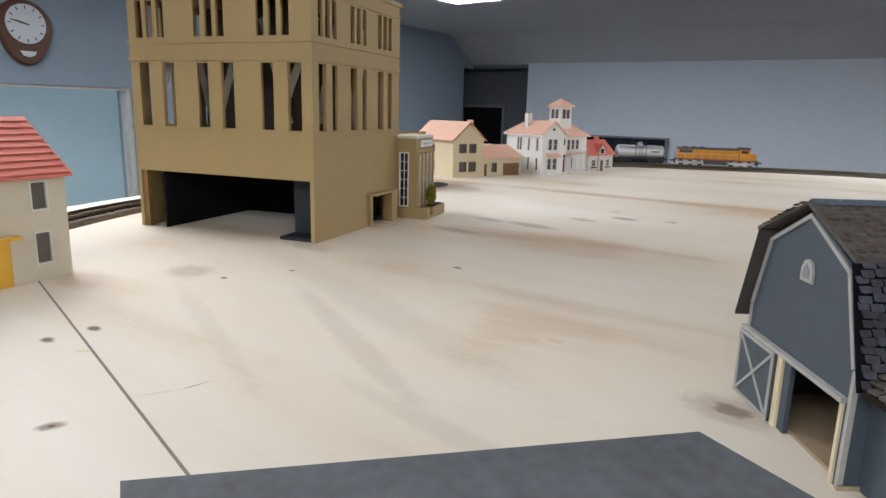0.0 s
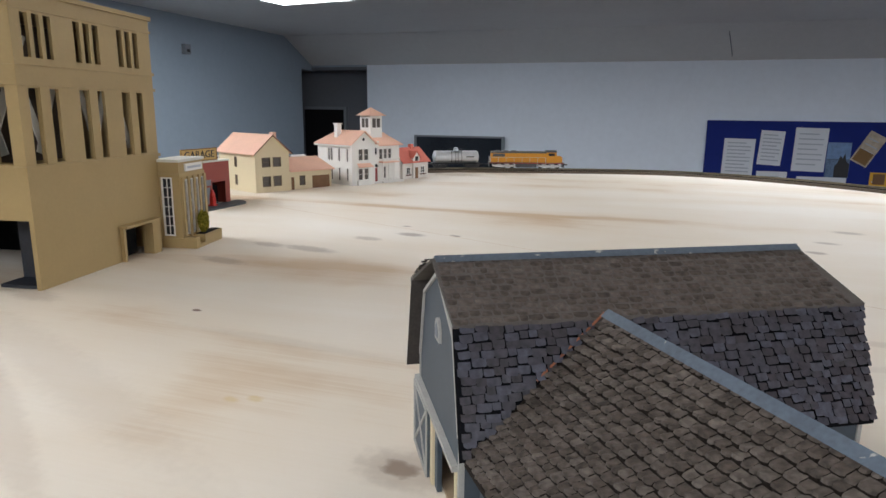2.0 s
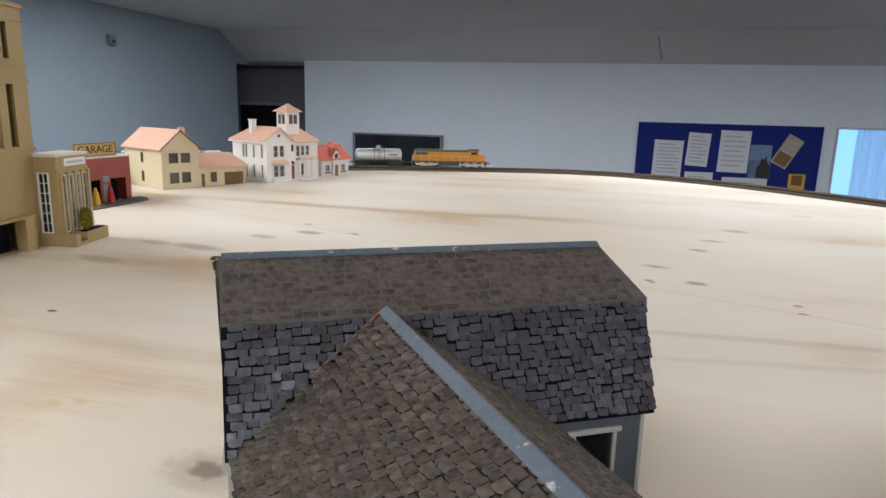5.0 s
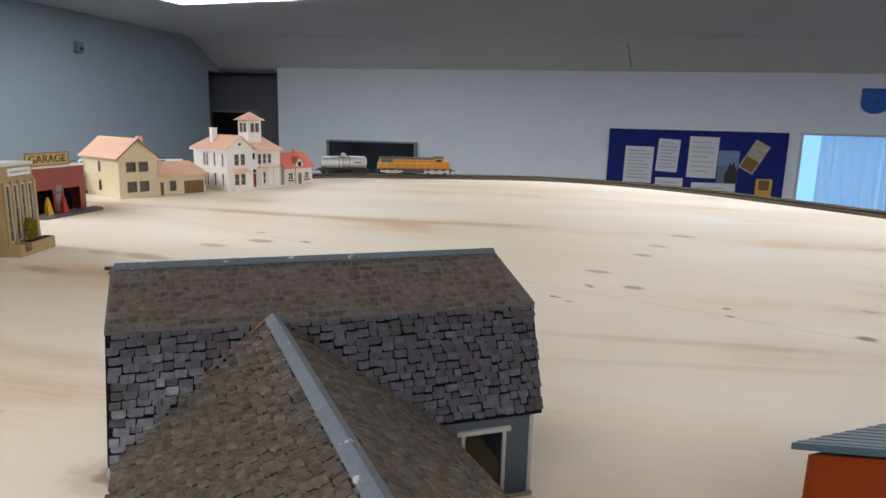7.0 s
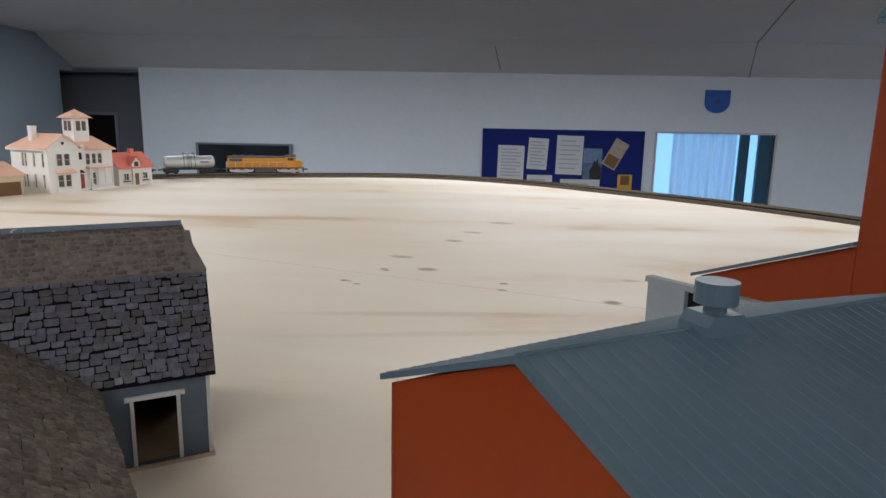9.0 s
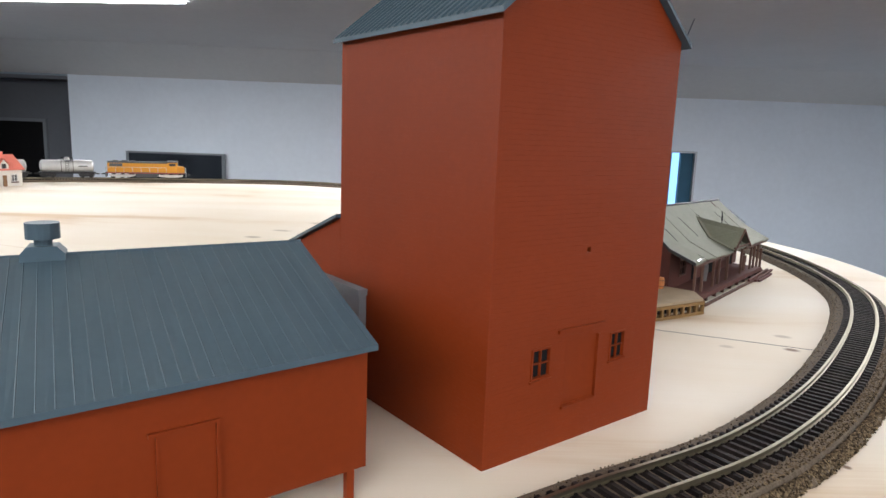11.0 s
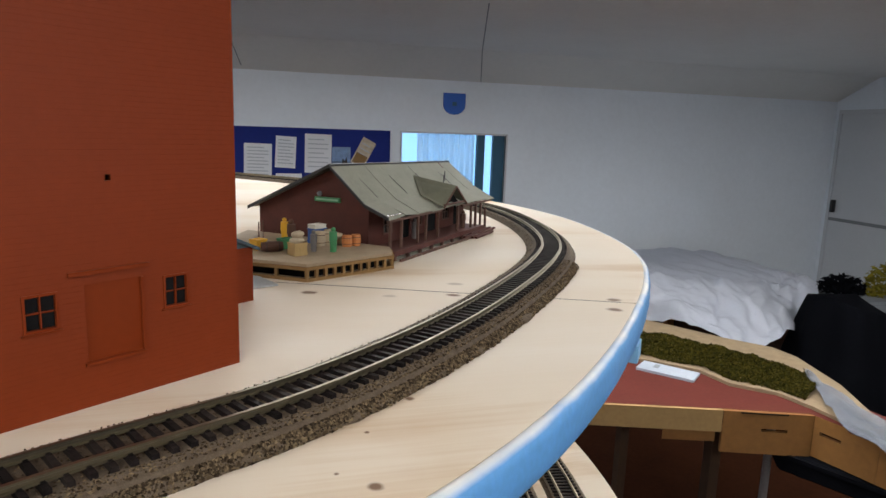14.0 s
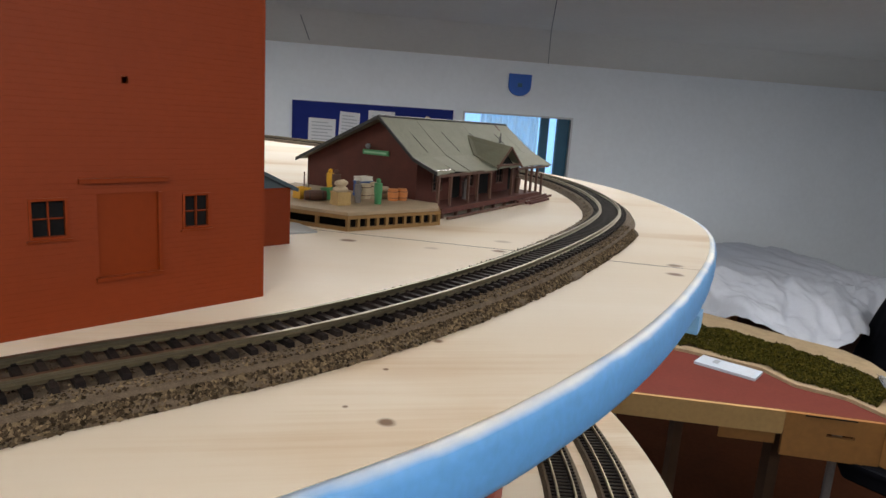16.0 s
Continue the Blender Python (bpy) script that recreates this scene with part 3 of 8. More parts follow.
solid("wall_nook_side", boxes((-1.682, -1.5, YB + T, YB + 0.9, ZF, 0.48)), M_RECESS, "painted side wall of a recess, darkened for shade", "wall", "structure")
solid("wall_nook_end", boxes((-2.72, -2.6, 4.81, YB + 0.9, ZF, 0.48)), M_RECESS, "painted end wall of a recess, darkened for shade", "wall", "structure")
solid("wall_nook_return", boxes((-2.6, XL - T, 4.81, 4.93, ZF, 0.48)), M_RECESS, "painted return wall of a recess, darkened for shade", "wall", "structure")
solid("ceiling_nook", boxes((XL, -1.682, YB + 0.001, YB + 0.9, 0.481, 0.506), (-2.72, XL - T - 0.001, 4.931, YB + 0.9, 0.481, 0.506)), M_RECESS, "low ceiling of a recess, darkened for shade", "ceiling", "structure")
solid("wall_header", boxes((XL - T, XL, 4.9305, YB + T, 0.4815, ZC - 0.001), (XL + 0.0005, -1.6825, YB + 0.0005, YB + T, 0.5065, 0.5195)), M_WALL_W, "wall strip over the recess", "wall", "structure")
# flat black panel stands in for the unlit doorway
dn = thing("door_1", pose(-2.39, YB + 0.2195, ZF), "black panel for an unlit doorway in the recess", "door", kind="structure")
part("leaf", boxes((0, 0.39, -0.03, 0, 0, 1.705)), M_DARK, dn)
part("door_frame", boxes((0.391, 0.415, -0.035, 0, 0, 1.73), (0, 0.391, -0.035, 0, 1.706, 1.73)), M_GREYC, dn)

# lit panels: the first is seen, the other six are added to light the room
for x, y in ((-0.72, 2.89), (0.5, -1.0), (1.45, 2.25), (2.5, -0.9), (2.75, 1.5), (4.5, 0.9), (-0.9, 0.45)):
    cl = thing("ceiling_light", pose(x, y, ZC - 0.002, 0, 0, -8), "lit flat white ceiling light panel, six of seven added", "ceiling light", "ceiling lights")
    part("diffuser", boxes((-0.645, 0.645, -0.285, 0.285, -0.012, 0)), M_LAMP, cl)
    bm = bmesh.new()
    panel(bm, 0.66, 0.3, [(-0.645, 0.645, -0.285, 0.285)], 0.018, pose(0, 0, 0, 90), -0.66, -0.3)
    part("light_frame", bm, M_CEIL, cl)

# window in the far wall, curtain and daylight behind it
w2 = thing("window_1", pose(2.32, YB, -0.56), "bright pale-blue curtained window with dark teal mullions", "window", kind="structure")
bm = bmesh.new()
panel(bm, 0.90, 0.670, [(0.0, 0.885, 0.0, 0.655)], 0.03, pose(0, -0.012, 0), -0.015, -0.015)
part("window_frame", bm, M_DOORP, w2)
part("mullion", boxes((0.645, 0.71, 0.02, 0.06, 0, 0.655)), M_TEAL, w2, "dark teal mullion")
part("mullion", boxes((0.785, 0.884, 0.02, 0.06, 0, 0.655)), M_TEAL, w2, "dark teal mullion")
bm = bmesh.new()
n = 110
pa = [(0.15 + 0.49 * i / n, 0.088 + 0.012 * math.sin(i * 0.62 + 0.8 * math.sin(i * 0.11)) + 0.008 * math.sin(i * 0.23 + 1)) for i in range(n + 1)]
va = [bm.verts.new((x, y, 0)) for x, y in pa]
vb = [bm.verts.new((x, y, 0.653)) for x, y in pa]
for i in range(n):
    bm.faces.new((va[i], va[i + 1], vb[i + 1], vb[i]))
part("curtain", bm, M_SHEER, w2, "pale hanging curtain")
part("pane", boxes((0, 0.885, 0.062, 0.065, 0, 0.655)), M_GLASS, w2).visible_shadow = False
solid("backdrop", boxes((2.0, 3.6, YB + 0.55, YB + 0.56, -0.9, 0.4)), M_SKY, "plain bright pale-blue daylight outside", "backdrop", "structure")

w3 = thing("window_2", pose(XL, 1.0, -0.5, 0, 0, 90), "pale blue window with a white frame post", "window", kind="structure")
bm = bmesh.new()
panel(bm, 0.83, 0.685, [(0.012, 0.806, 0.012, 0.673)], 0.05, pose(0, 0.01, 0), 0, 0)
part("window_frame", bm, M_TRIM, w3)
part("pane", boxes((0.012, 0.806, 0.03, 0.033, 0.012, 0.673)), M_GLASS, w3).visible_shadow = False
solid("backdrop", boxes((XL - 0.61, XL - 0.6, 0.5, 2.6, -0.9, 0.5)), M_SKY2, "plain dim blue-green daylight outside", "backdrop", "structure")

# notice board and what hangs on the walls
nb = thing("notice_board", pose(1.0, YB, -0.534), "royal blue felt notice board with pinned papers", "notice board")
part("felt", boxes((0, 1.21, -0.018, -0.001, 0, 0.63)), M_LBLUE, nb)
bm = bmesh.new()
panel(bm, 1.222, 0.642, [(0.0, 1.21, 0.0, 0.63)], 0.022, pose(0, -0.023, 0), -0.012, -0.012)
part("board_frame", bm, M_LBLUE, nb)


def sheet(x0, y0, x1, y1, tilt=0, material=None, lines=0, name="paper", label="white printed sheet of paper"):
    """A sheet pinned on the board; corners as shares of the board's width, down from its top."""
    w, h = (x1 - x0) * 1.21 / 310, (y1 - y0) * 1.21 / 310
    cx, cz = 1.0 + (x0 + x1) / 2 * 1.21 / 310, 0.096 - (y0 + y1) / 2 * 1.21 / 310
    ob = thing(name, pose(cx, YB - 0.0195, cz) @ pose(0, 0, 0, 0, tilt, 0), label, "paper", "papers on the notice board")
    part("page", boxes((-w / 2, w / 2, -0.0012, 0, -h / 2, h / 2)), material or M_PAPER, ob)
    bm = bmesh.new()
    for i in range(lines):
        z = h / 2 - h * (i + 1.2) / (lines + 1.6)
        box(bm, -w * 0.38, w * (0.38 if i % 3 else 0.22), -0.0018, -0.0013, z - 0.004, z + 0.004)
    if lines:
        part("print", bm, M_INK, ob)
    return ob


sheet(28, 29, 80, 97, 1, lines=9)
sheet(87, 14, 126, 75, 3, lines=8)
sheet(143, 8, 195, 84, 1, lines=7)
sheet(87, 86, 137, 121, 0, lines=3)
sheet(153, 93, 231, 121, 0, lines=2)
ph = sheet(196, 32, 233, 93, 0, M_PHOTO, 0, "photograph", "small landscape photograph with a dark tree")
k = 1.21 / 310
part("photo_sky", boxes((-18 * k, 18 * k, -0.0016, -0.00125, 2 * k, 30 * k)), M_PHOTOSKY, ph, "pale blue sky of the photograph")
bm = bmesh.new()
prism(bm, [(x * k, z * k) for x, z in ((-4, -30), (18, -30), (18, -6), (13, -2), (10, 12), (7, 3), (3, 8), (0, -4), (-5, -12))], -0.0020, -0.0017, "y")
part("photo_tree", bm, M_BLACK, ph, "dark tree of the photograph")
lf = sheet(244, 14, 273, 71, 28, M_LEAFLET, 4, "leaflet", "tilted tan and white leaflet")
part("picture", boxes((-12 * k, 12 * k, -0.0024, -0.0019, -26 * k, -4 * k)), M_WOODP, lf, "brown printed picture")
lf = sheet(266, 82, 294, 117, 0, M_YELLOW, 1, "leaflet", "small plain orange pinned leaflet")
part("picture", boxes((-9 * k, 9 * k, -0.0024, -0.0019, -3 * k, 15 * k)), M_BRICK_DOOR, lf, "brown printed picture")

sh = thing("wall_shield", pose(2.652, YB, 0.252), "blue shield-shaped plaque on the wall", "plaque")
bm = bmesh.new()
pts = [(0, 0.17), (0, 0.075)] + [(0.093 - 0.093 * math.cos(a), 0.075 - 0.075 * math.sin(a)) for a in (0.4, 0.8, 1.2, 1.57, 1.94, 2.34, 2.74)] + [(0.186, 0.075), (0.186, 0.17)]
prism(bm, pts, -0.016, -0.001, "y")
part("board", bm, M_SIGNBLUE, sh, bevel=0.003)
part("emblem", boxes((0.075, 0.111, -0.0185, -0.0162, 0.07, 0.10)), M_TEAL, sh, "faint darker emblem")

tv = thing("television", pose(-1.233, YB, -0.473), "dark flat television screen on the wall", "television")
bm = bmesh.new()
panel(bm, 0.745, 0.432, [(0.02, 0.73, 0.02, 0.42)], 0.05, pose(0, -0.075, 0))
part("bezel", bm, M_GREYC, tv)
part("screen", boxes((0.02, 0.73, -0.07, -0.06, 0.02, 0.42)), M_SCREEN, tv, "black glossy screen")
part("bracket", boxes((0.3, 0.44, -0.06, -0.001, 0.12, 0.3)), M_BLACK, tv)

sb = thing("wall_sensor", pose(XL, 3.49, 0.485, 0, 0, 90), "small grey sensor box on the wall", "sensor")
part("case", boxes((0, 0.05, -0.03, -0.001, 0, 0.06)), M_GREYC, sb, bevel=0.004)
part("lens", boxes((0.012, 0.038, -0.033, -0.0305, 0.012, 0.03)), M_BLACK, sb)

ck = thing("wall_clock", pose(XL, 1.375, 0.40, 0, 0, 90) @ Matrix.Scale(0.85, 4), "brown wooden wall clock with a white dial", "clock")
bm = bmesh.new()
pts = []
for i in range(28):
    a = 2 * math.pi * i / 28
    r = 0.125 + (0.045 * max(0, -math.sin(a)) ** 2.2)
    pts.append((r * math.cos(a) * (1.0 - 0.2 * max(0, -math.sin(a))), r * math.sin(a)))
prism(bm, pts, -0.035, -0.001, "y")
part("case", bm, M_CLOCKWOOD, ck, bevel=0.008)
bm = bmesh.new()
tube(bm, (0, -0.034, 0.015), (0, -0.042, 0.015), 0.088, 32)
part("dial", bm, M_DIAL, ck)
for i in range(12):
    bm = bmesh.new()
    a = math.pi * i / 6
    box(bm, -0.002, 0.002, -0.0435, -0.0421, 0.066, 0.082, Matrix.Translation((0, 0, 0.015)) @ Matrix.Rotation(a, 4, "Y"))
    part("hour_mark", bm, M_BLACK, ck)
for ln, a in ((0.045, 285), (0.07, 282)):
    bm = bmesh.new()
    box(bm, -0.0025, 0.0025, -0.0455, -0.0436, -0.012, ln, Matrix.Translation((0, 0, 0.015)) @ Matrix.Rotation(radians(a), 4, "Y"))
    part("pointer", bm, M_BLACK, ck)
bm = bmesh.new()
pts = [(-0.038, -0.105), (0.038, -0.105), (0.024, -0.125), (0, -0.132), (-0.024, -0.125)]
prism(bm, pts, -0.04, -0.0352, "y")
part("pendulum_window", bm, M_DIAL, ck, "pale crescent pendulum window")

# side wall door and a hanging cable
d2 = thing("door_2", pose(XR, 5.02, ZF, 0, 0, -90), "pale painted door with a narrow frame", "door", kind="structure")
part("leaf", boxes((0.03, 0.8, -0.03, -0.001, 0, 1.95)), M_DOORP, d2)
part("rail", boxes((0.03, 0.8, -0.036, -0.0305, 0.94, 0.97)), M_GREYC, d2)
part("door_frame", boxes((0, 0.029, -0.045, -0.001, 0, 1.99), (0.801, 0.83, -0.045, -0.001, 0, 1.99), (0.029, 0.801, -0.045, -0.001, 1.951, 1.99)), M_DOORP, d2)
part("door_handle", boxes((0.06, 0.085, -0.07, -0.0305, 1.02, 1.14)), M_BLACK, d2)
bm = bmesh.new()
tube(bm, (2.965, YB - 0.003, ZW), (2.823, YB - 0.425, ZC - 0.004), 0.003, 6)
tube(bm, (2.823, YB - 0.425, ZC - 0.004), (2.28, YB - 2.1, ZC - 0.004), 0.003, 6)
solid("cable", bm, M_GREYC, "thin grey cable along the ceiling slope", "cable")
bm = bmesh.new()
tube(bm, (1.105, YB - 0.055, ZW + 0.024), (1.05, YB - 0.335, ZC - 0.044), 0.003, 6)
solid("cable", bm, M_GREYC, "thin grey cable along the ceiling slope", "cable")

# track loop and table
LOOP = ((1.148, 0.158), (1.188, 0.181), (1.242, 0.214), (1.311, 0.275), (1.383, 0.356), (1.46, 0.459), (1.513, 0.56), (1.545, 0.7), (1.55, 0.85),
        (1.508, 1.02), (1.42, 1.17), (1.316, 1.305), (1.205, 1.43), (1.085, 1.555), (0.96, 1.65), (0.83, 1.713), (0.70, 1.737), (0.56, 1.716),
        (0.345, 1.65), (0.14, 1.563), (-0.06, 1.32), (-0.16, 1.0),
        (-0.16, 0.7), (-0.11, 0.43), (-0.065, 0.3), (0.03, 0.1), (0.17, -0.06), (0.37, -0.14), (0.6, -0.12), (0.8, -0.045), (0.98, 0.05))


def loop_curve():
    pts = [Vector((*p, 0)) for p in LOOP]
    k = len(pts)
    out = []
    for i in range(k):
        p0, p1, p2, p3 = (pts[(i + j - 1) % k] for j in range(4))
        for s in range(12):
            t = s / 12
            out.append(0.5 * ((2 * p1) + (p2 - p0) * t + (2 * p0 - 5 * p1 + 4 * p2 - p3) * t * t + (3 * p1 - p0 - 3 * p2 + p3) * t ** 3))
    for _ in range(10):
        out = [(out[i - 1] + out[i] * 2 + out[(i + 1) % len(out)]) / 4 for i in range(len(out))]
    acc = [0.0]
    for i in range(len(out)):
        acc.append(acc[-1] + (out[(i + 1) % len(out)] - out[i]).length)
    return out, acc


CURVE, ARC = loop_curve()
LENGTH = ARC[-1]


def at_arc(d):
    d %= LENGTH
    lo, hi = 0, len(CURVE)
    while hi - lo > 1:
        mid = (lo + hi) // 2
        lo, hi = (mid, hi) if ARC[mid] <= d else (lo, mid)
    n = len(CURVE)
    a, b = CURVE[lo], CURVE[(lo + 1) % n]
    f = (d - ARC[lo]) / (ARC[lo + 1] - ARC[lo])
    ta = (CURVE[(lo + 1) % n] - CURVE[lo - 1]).normalized()
    tb = (CURVE[(lo + 2) % n] - CURVE[lo]).normalized()
    return a.lerp(b, f), ta.lerp(tb, f).normalized()


def arc_near(x, y):
    i = min(range(len(CURVE)), key=lambda k: (CURVE[k].x - x) ** 2 + (CURVE[k].y - y) ** 2)
    return ARC[i]


def loop_points(n, off=0.0):
    res = []
    for s in range(n):
        p, t = at_arc(LENGTH * s / n)
        res.append((p + Vector((t.y, -t.x, 0)) * off, t))
    return res


def sweep(bm, pts, prof, closed=True):
    """Profile of (outward, up) carried along points with tangents; the profile may be a function of the step."""
    rings = []
    for i, (p, t) in enumerate(pts):
        o = Vector((t.y, -t.x, 0))
        rings.append([bm.verts.new(p + o * u + Vector((0, 0, v))) for u, v in (prof(i) if callable(prof) else prof)])
    n, k = len(rings), len(rings[0])
    fs = []
    for i in range(n if closed else n - 1):
        a, b = rings[i], rings[(i + 1) % n]
        for j in range(k):
            fs.append(bm.faces.new((a[j], b[j], b[(j + 1) % k], a[(j + 1) % k])))
    if not closed:
        fs.append(bm.faces.new(rings[0][::-1]))
        fs.append(bm.faces.new(rings[-1]))
    bmesh.ops.recalc_face_normals(bm, faces=fs)


EDGE = 0.088
THICK = 0.024


def deck(off, z1, z0, n=240):
    bm = bmesh.new()
    ring = [p for p, _ in loop_points(n, off)]
    top = [bm.verts.new(p + Vector((0, 0, z1))) for p in ring]
    bot = [bm.verts.new(p + Vector((0, 0, z0))) for p in ring]
    bm.faces.new(top)
    bm.faces.new(bot[::-1])
    for i in range(n):
        bm.faces.new((top[i], bot[i], bot[(i + 1) % n], top[(i + 1) % n]))
    return bm


def cut(bm, p, ang, keep, gap=0.0008):
    """Keeps one side of the upright plane through p along ang, a gap off the line."""
    d = Vector((math.cos(radians(ang)), math.sin(radians(ang)), 0))
    no = Vector((-d.y, d.x, 0)) * keep
    g = bmesh.ops.bisect_plane(bm, geom=bm.verts[:] + bm.edges[:] + bm.faces[:], plane_co=Vector((*p, 0)) + no * gap, plane_no=no, clear_inner=True)
    bmesh.ops.holes_fill(bm, edges=[e for e in bm.edges if e.is_boundary])
    return bm


SEAM1 = ((0.3528, 0.1030), -19.4)
SEAM2 = ((1.3605, 0.386), -22.0)
tb = thing("layout_table", pose(0, 0, 0), "oval plywood layout table with a pale blue edge", "table", kind="structure")
part("plywood_panel", cut(deck(EDGE - 0.004, 0, -0.012), *SEAM1, -1), M_TABLE, tb)
part("plywood_panel", cut(cut(deck(EDGE - 0.004, 0, -0.012), *SEAM1, 1), *SEAM2, -1, 0.0008), M_TABLE, tb)
part("plywood_panel", cut(deck(EDGE - 0.004, 0, -0.012), *SEAM2, 1, 0.0008), M_TABLE, tb)
bm = bmesh.new()
box(bm, -0.17, 0.115, -0.00075, 0.00075, -0.011, -0.0001, pose(*SEAM2[0], 0, 0, 0, SEAM2[1]))
part("joint_strip", bm, M_DARK, tb, "dark joint between the plywood panels")
bm = bmesh.new()
box(bm, -0.522, 0.552, -0.0007, 0.0007, -0.011, -0.0003, pose(*SEAM1[0], 0, 0, 0, SEAM1[1]))
part("joint_strip", bm, M_JOINTFILL, tb, "dusty joint between the plywood panels")
bm = bmesh.new()
box(bm, -1.718, -0.1705, -0.00078, 0.00078, -0.011, -0.00005, pose(*SEAM2[0], 0, 0, 0, SEAM2[1]))
part("joint_strip", bm, M_SEAMTAN, tb, "tan filled joint between the plywood panels")
bm = bmesh.new()
rough = [random.uniform(-0.0003, 0.0003) for _ in range(480)]


def edging(i):
    r = rough[i]
    return ((EDGE - 0.0046, -0.0002), (EDGE - 0.0008, -0.0007), (EDGE + 0.0008, -0.0022), (EDGE + 0.0016 + r, -0.006), (EDGE + 0.002 - r, -0.013), (EDGE + 0.0014 + r, -0.020), (EDGE + 0.0002, -THICK + 0.001), (EDGE - 0.003, -THICK), (EDGE - 0.03, -THICK), (EDGE - 0.03, -0.0125), (EDGE - 0.004, -0.0125))


sweep(bm, loop_points(480), edging)
for f in bm.faces:
    f.smooth = True
part("edge_band", bm, M_EDGE, tb, "brush-painted pale blue edge, white along the top")
cl = thing("edge_clip", pose(0, 0, 0), "small blue painted wooden stub under the table edge", "clip")
p, t = at_arc(arc_near(1.40, 0.386))
q = Matrix.Translation(p) @ Matrix.Rotation(math.atan2(t.y, t.x), 4, "Z")
bm = bmesh.new()
box(bm, -0.010, 0.010, -EDGE - 0.002, -EDGE + 0.02, -0.036, -THICK, q)
part("stub", bm, M_BLUE_EDGE, cl, bevel=0.002)

# lower deck, seen past the edge
LOW = -0.28
LS = pose(-0.024, -0.11, 0)
ld = thing("lower_deck", LS, "pale plywood lower deck with two tracks", "table", kind="structure")
part("plywood_panel", deck(0.088, LOW, LOW - 0.015), M_TABLE, ld)
for i in range(8):
    p, t = at_arc(LENGTH * (i + 0.5) / 8)
    o = Vector((t.y, -t.x, 0)) * -0.12
    bm = bmesh.new()
    box(bm, p.x + o.x - 0.025, p.x + o.x + 0.025, p.y + o.y - 0.025, p.y + o.y + 0.025, ZF, LOW - 0.015)
    box(bm, p.x + o.x - 0.02, p.x + o.x + 0.02, p.y + o.y - 0.02, p.y + o.y + 0.02, LOW, -0.012)
    solid("table_leg", bm, M_BENCHWOOD, "square wooden post that carries both decks", "table leg", group="posts under the decks")

# roadbed: cork strips, wider and ragged along the outer near side
JOINT = arc_near(1.475, 0.475)


def cork(d, near):
    r = noise.noise(Vector((d * 160, 0.3, 0))) * 0.0015 + noise.noise(Vector((d * 500, 3.3, 0))) * 0.001
    if near:
        return ((-0.0245 + r * 0.4, 0), (0.0285 + r, 0), (0.0274 + r * 1.4, 0.0020), (0.0248 + r, 0.0034), (0.0229 + r * 0.6, 0.0024), (0.0218 + r * 0.5, 0.0048), (0.0200, 0.0056), (-0.0175, 0.0056), (-0.0205, 0.005))
    return ((-0.0245 + r * 0.3, 0), (0.0235 + r * 0.3, 0), (0.022, 0.002), (0.0205, 0.0044), (0.0175, 0.0056), (-0.0175, 0.0056), (-0.02, 0.0052))


crb = thing("cork_roadbed", pose(0, 0, 0), "brown granular cork roadbed under the track", "roadbed")
CUTS = (JOINT, 1.55, 2.65, LENGTH * 0.72, LENGTH * 0.9, LENGTH + JOINT)
for d0, d1 in zip(CUTS, CUTS[1:]):
    steps = int((d1 - d0) / 0.0064)
    ds = [d0 + 0.0004 + (d1 - d0 - 0.0008) * i / steps for i in range(steps + 1)]
    bm = bmesh.new()
    sweep(bm, [at_arc(d) for d in ds], lambda i: cork(ds[i], d0 > LENGTH * 0.7), closed=False)
    part("cork_strip", bm, M_CORK, crb)
bm = bmesh.new()
for off in (0.031, -0.023):
    sweep(bm, loop_points(300, off), ((-0.0215, LOW), (0.0215, LOW), (0.0175, LOW + 0.004), (-0.0175, LOW + 0.004)))
solid("lower_roadbed", bm, M_CORK, "brown cork strips on the lower deck", "roadbed", m=LS)


def rail_profile(c, z):
    return ((c - 0.0013, z), (c + 0.0013, z), (c + 0.0013, z + 0.0004), (c + 0.0004, z + 0.0007), (c + 0.0004, z + 0.0017), (c + 0.0008, z + 0.002), (c + 0.0008, z + 0.0028),
            (c - 0.0008, z + 0.0028), (c - 0.0008, z + 0.002), (c - 0.0004, z + 0.0017), (c - 0.0004, z + 0.0007), (c - 0.0013, z + 0.0004))


TIE_TOP = 0.0056 + 0.0019
track = thing("model_track", pose(0, 0, 0), "curved model railway track with brass-toned rails", "track")
for c in (-0.0088, 0.0088):
    bm = bmesh.new()
    sweep(bm, loop_points(620), rail_profile(c, TIE_TOP - 0.0002))
    part("rail", bm, M_RAIL, track, "brass-toned nickel rail")
for off in (0.031, -0.023):
    lt = thing("lower_track", LS, "model railway track on the lower deck", "track", "tracks on the lower deck")
    for c in (-0.0088, 0.0088):
        bm = bmesh.new()
        sweep(bm, loop_points(300, off), rail_profile(c, LOW + 0.0058))
        part("rail", bm, M_RAIL, lt)
    bm = bmesh.new()
    for i in range(int(LENGTH / 0.0064)):
        p, t = at_arc(0.0064 * i)
        q = Matrix.Translation(p + Vector((t.y, -t.x, 0)) * off) @ Matrix.Rotation(math.atan2(t.y, t.x), 4, "Z")
        if p.x > 1.2 and p.y < 1.0:
            box(bm, -0.0013, 0.0013, -0.015, 0.015, LOW + 0.004, LOW + 0.0059, q)
    tagged(part("tie_strip", bm, M_TIE, lt, "black plastic ties"), kind="stuff")

# ---- tan office tower ----
tw = thing("office_tower", pose(0.2005, 0.397, 0, 0, 0, 10), "tall tan plastic office building with narrow windows", "building")
TW, TD, TT = 0.212, 0.185, 0.003
O = pose(-TW, 0, 0)
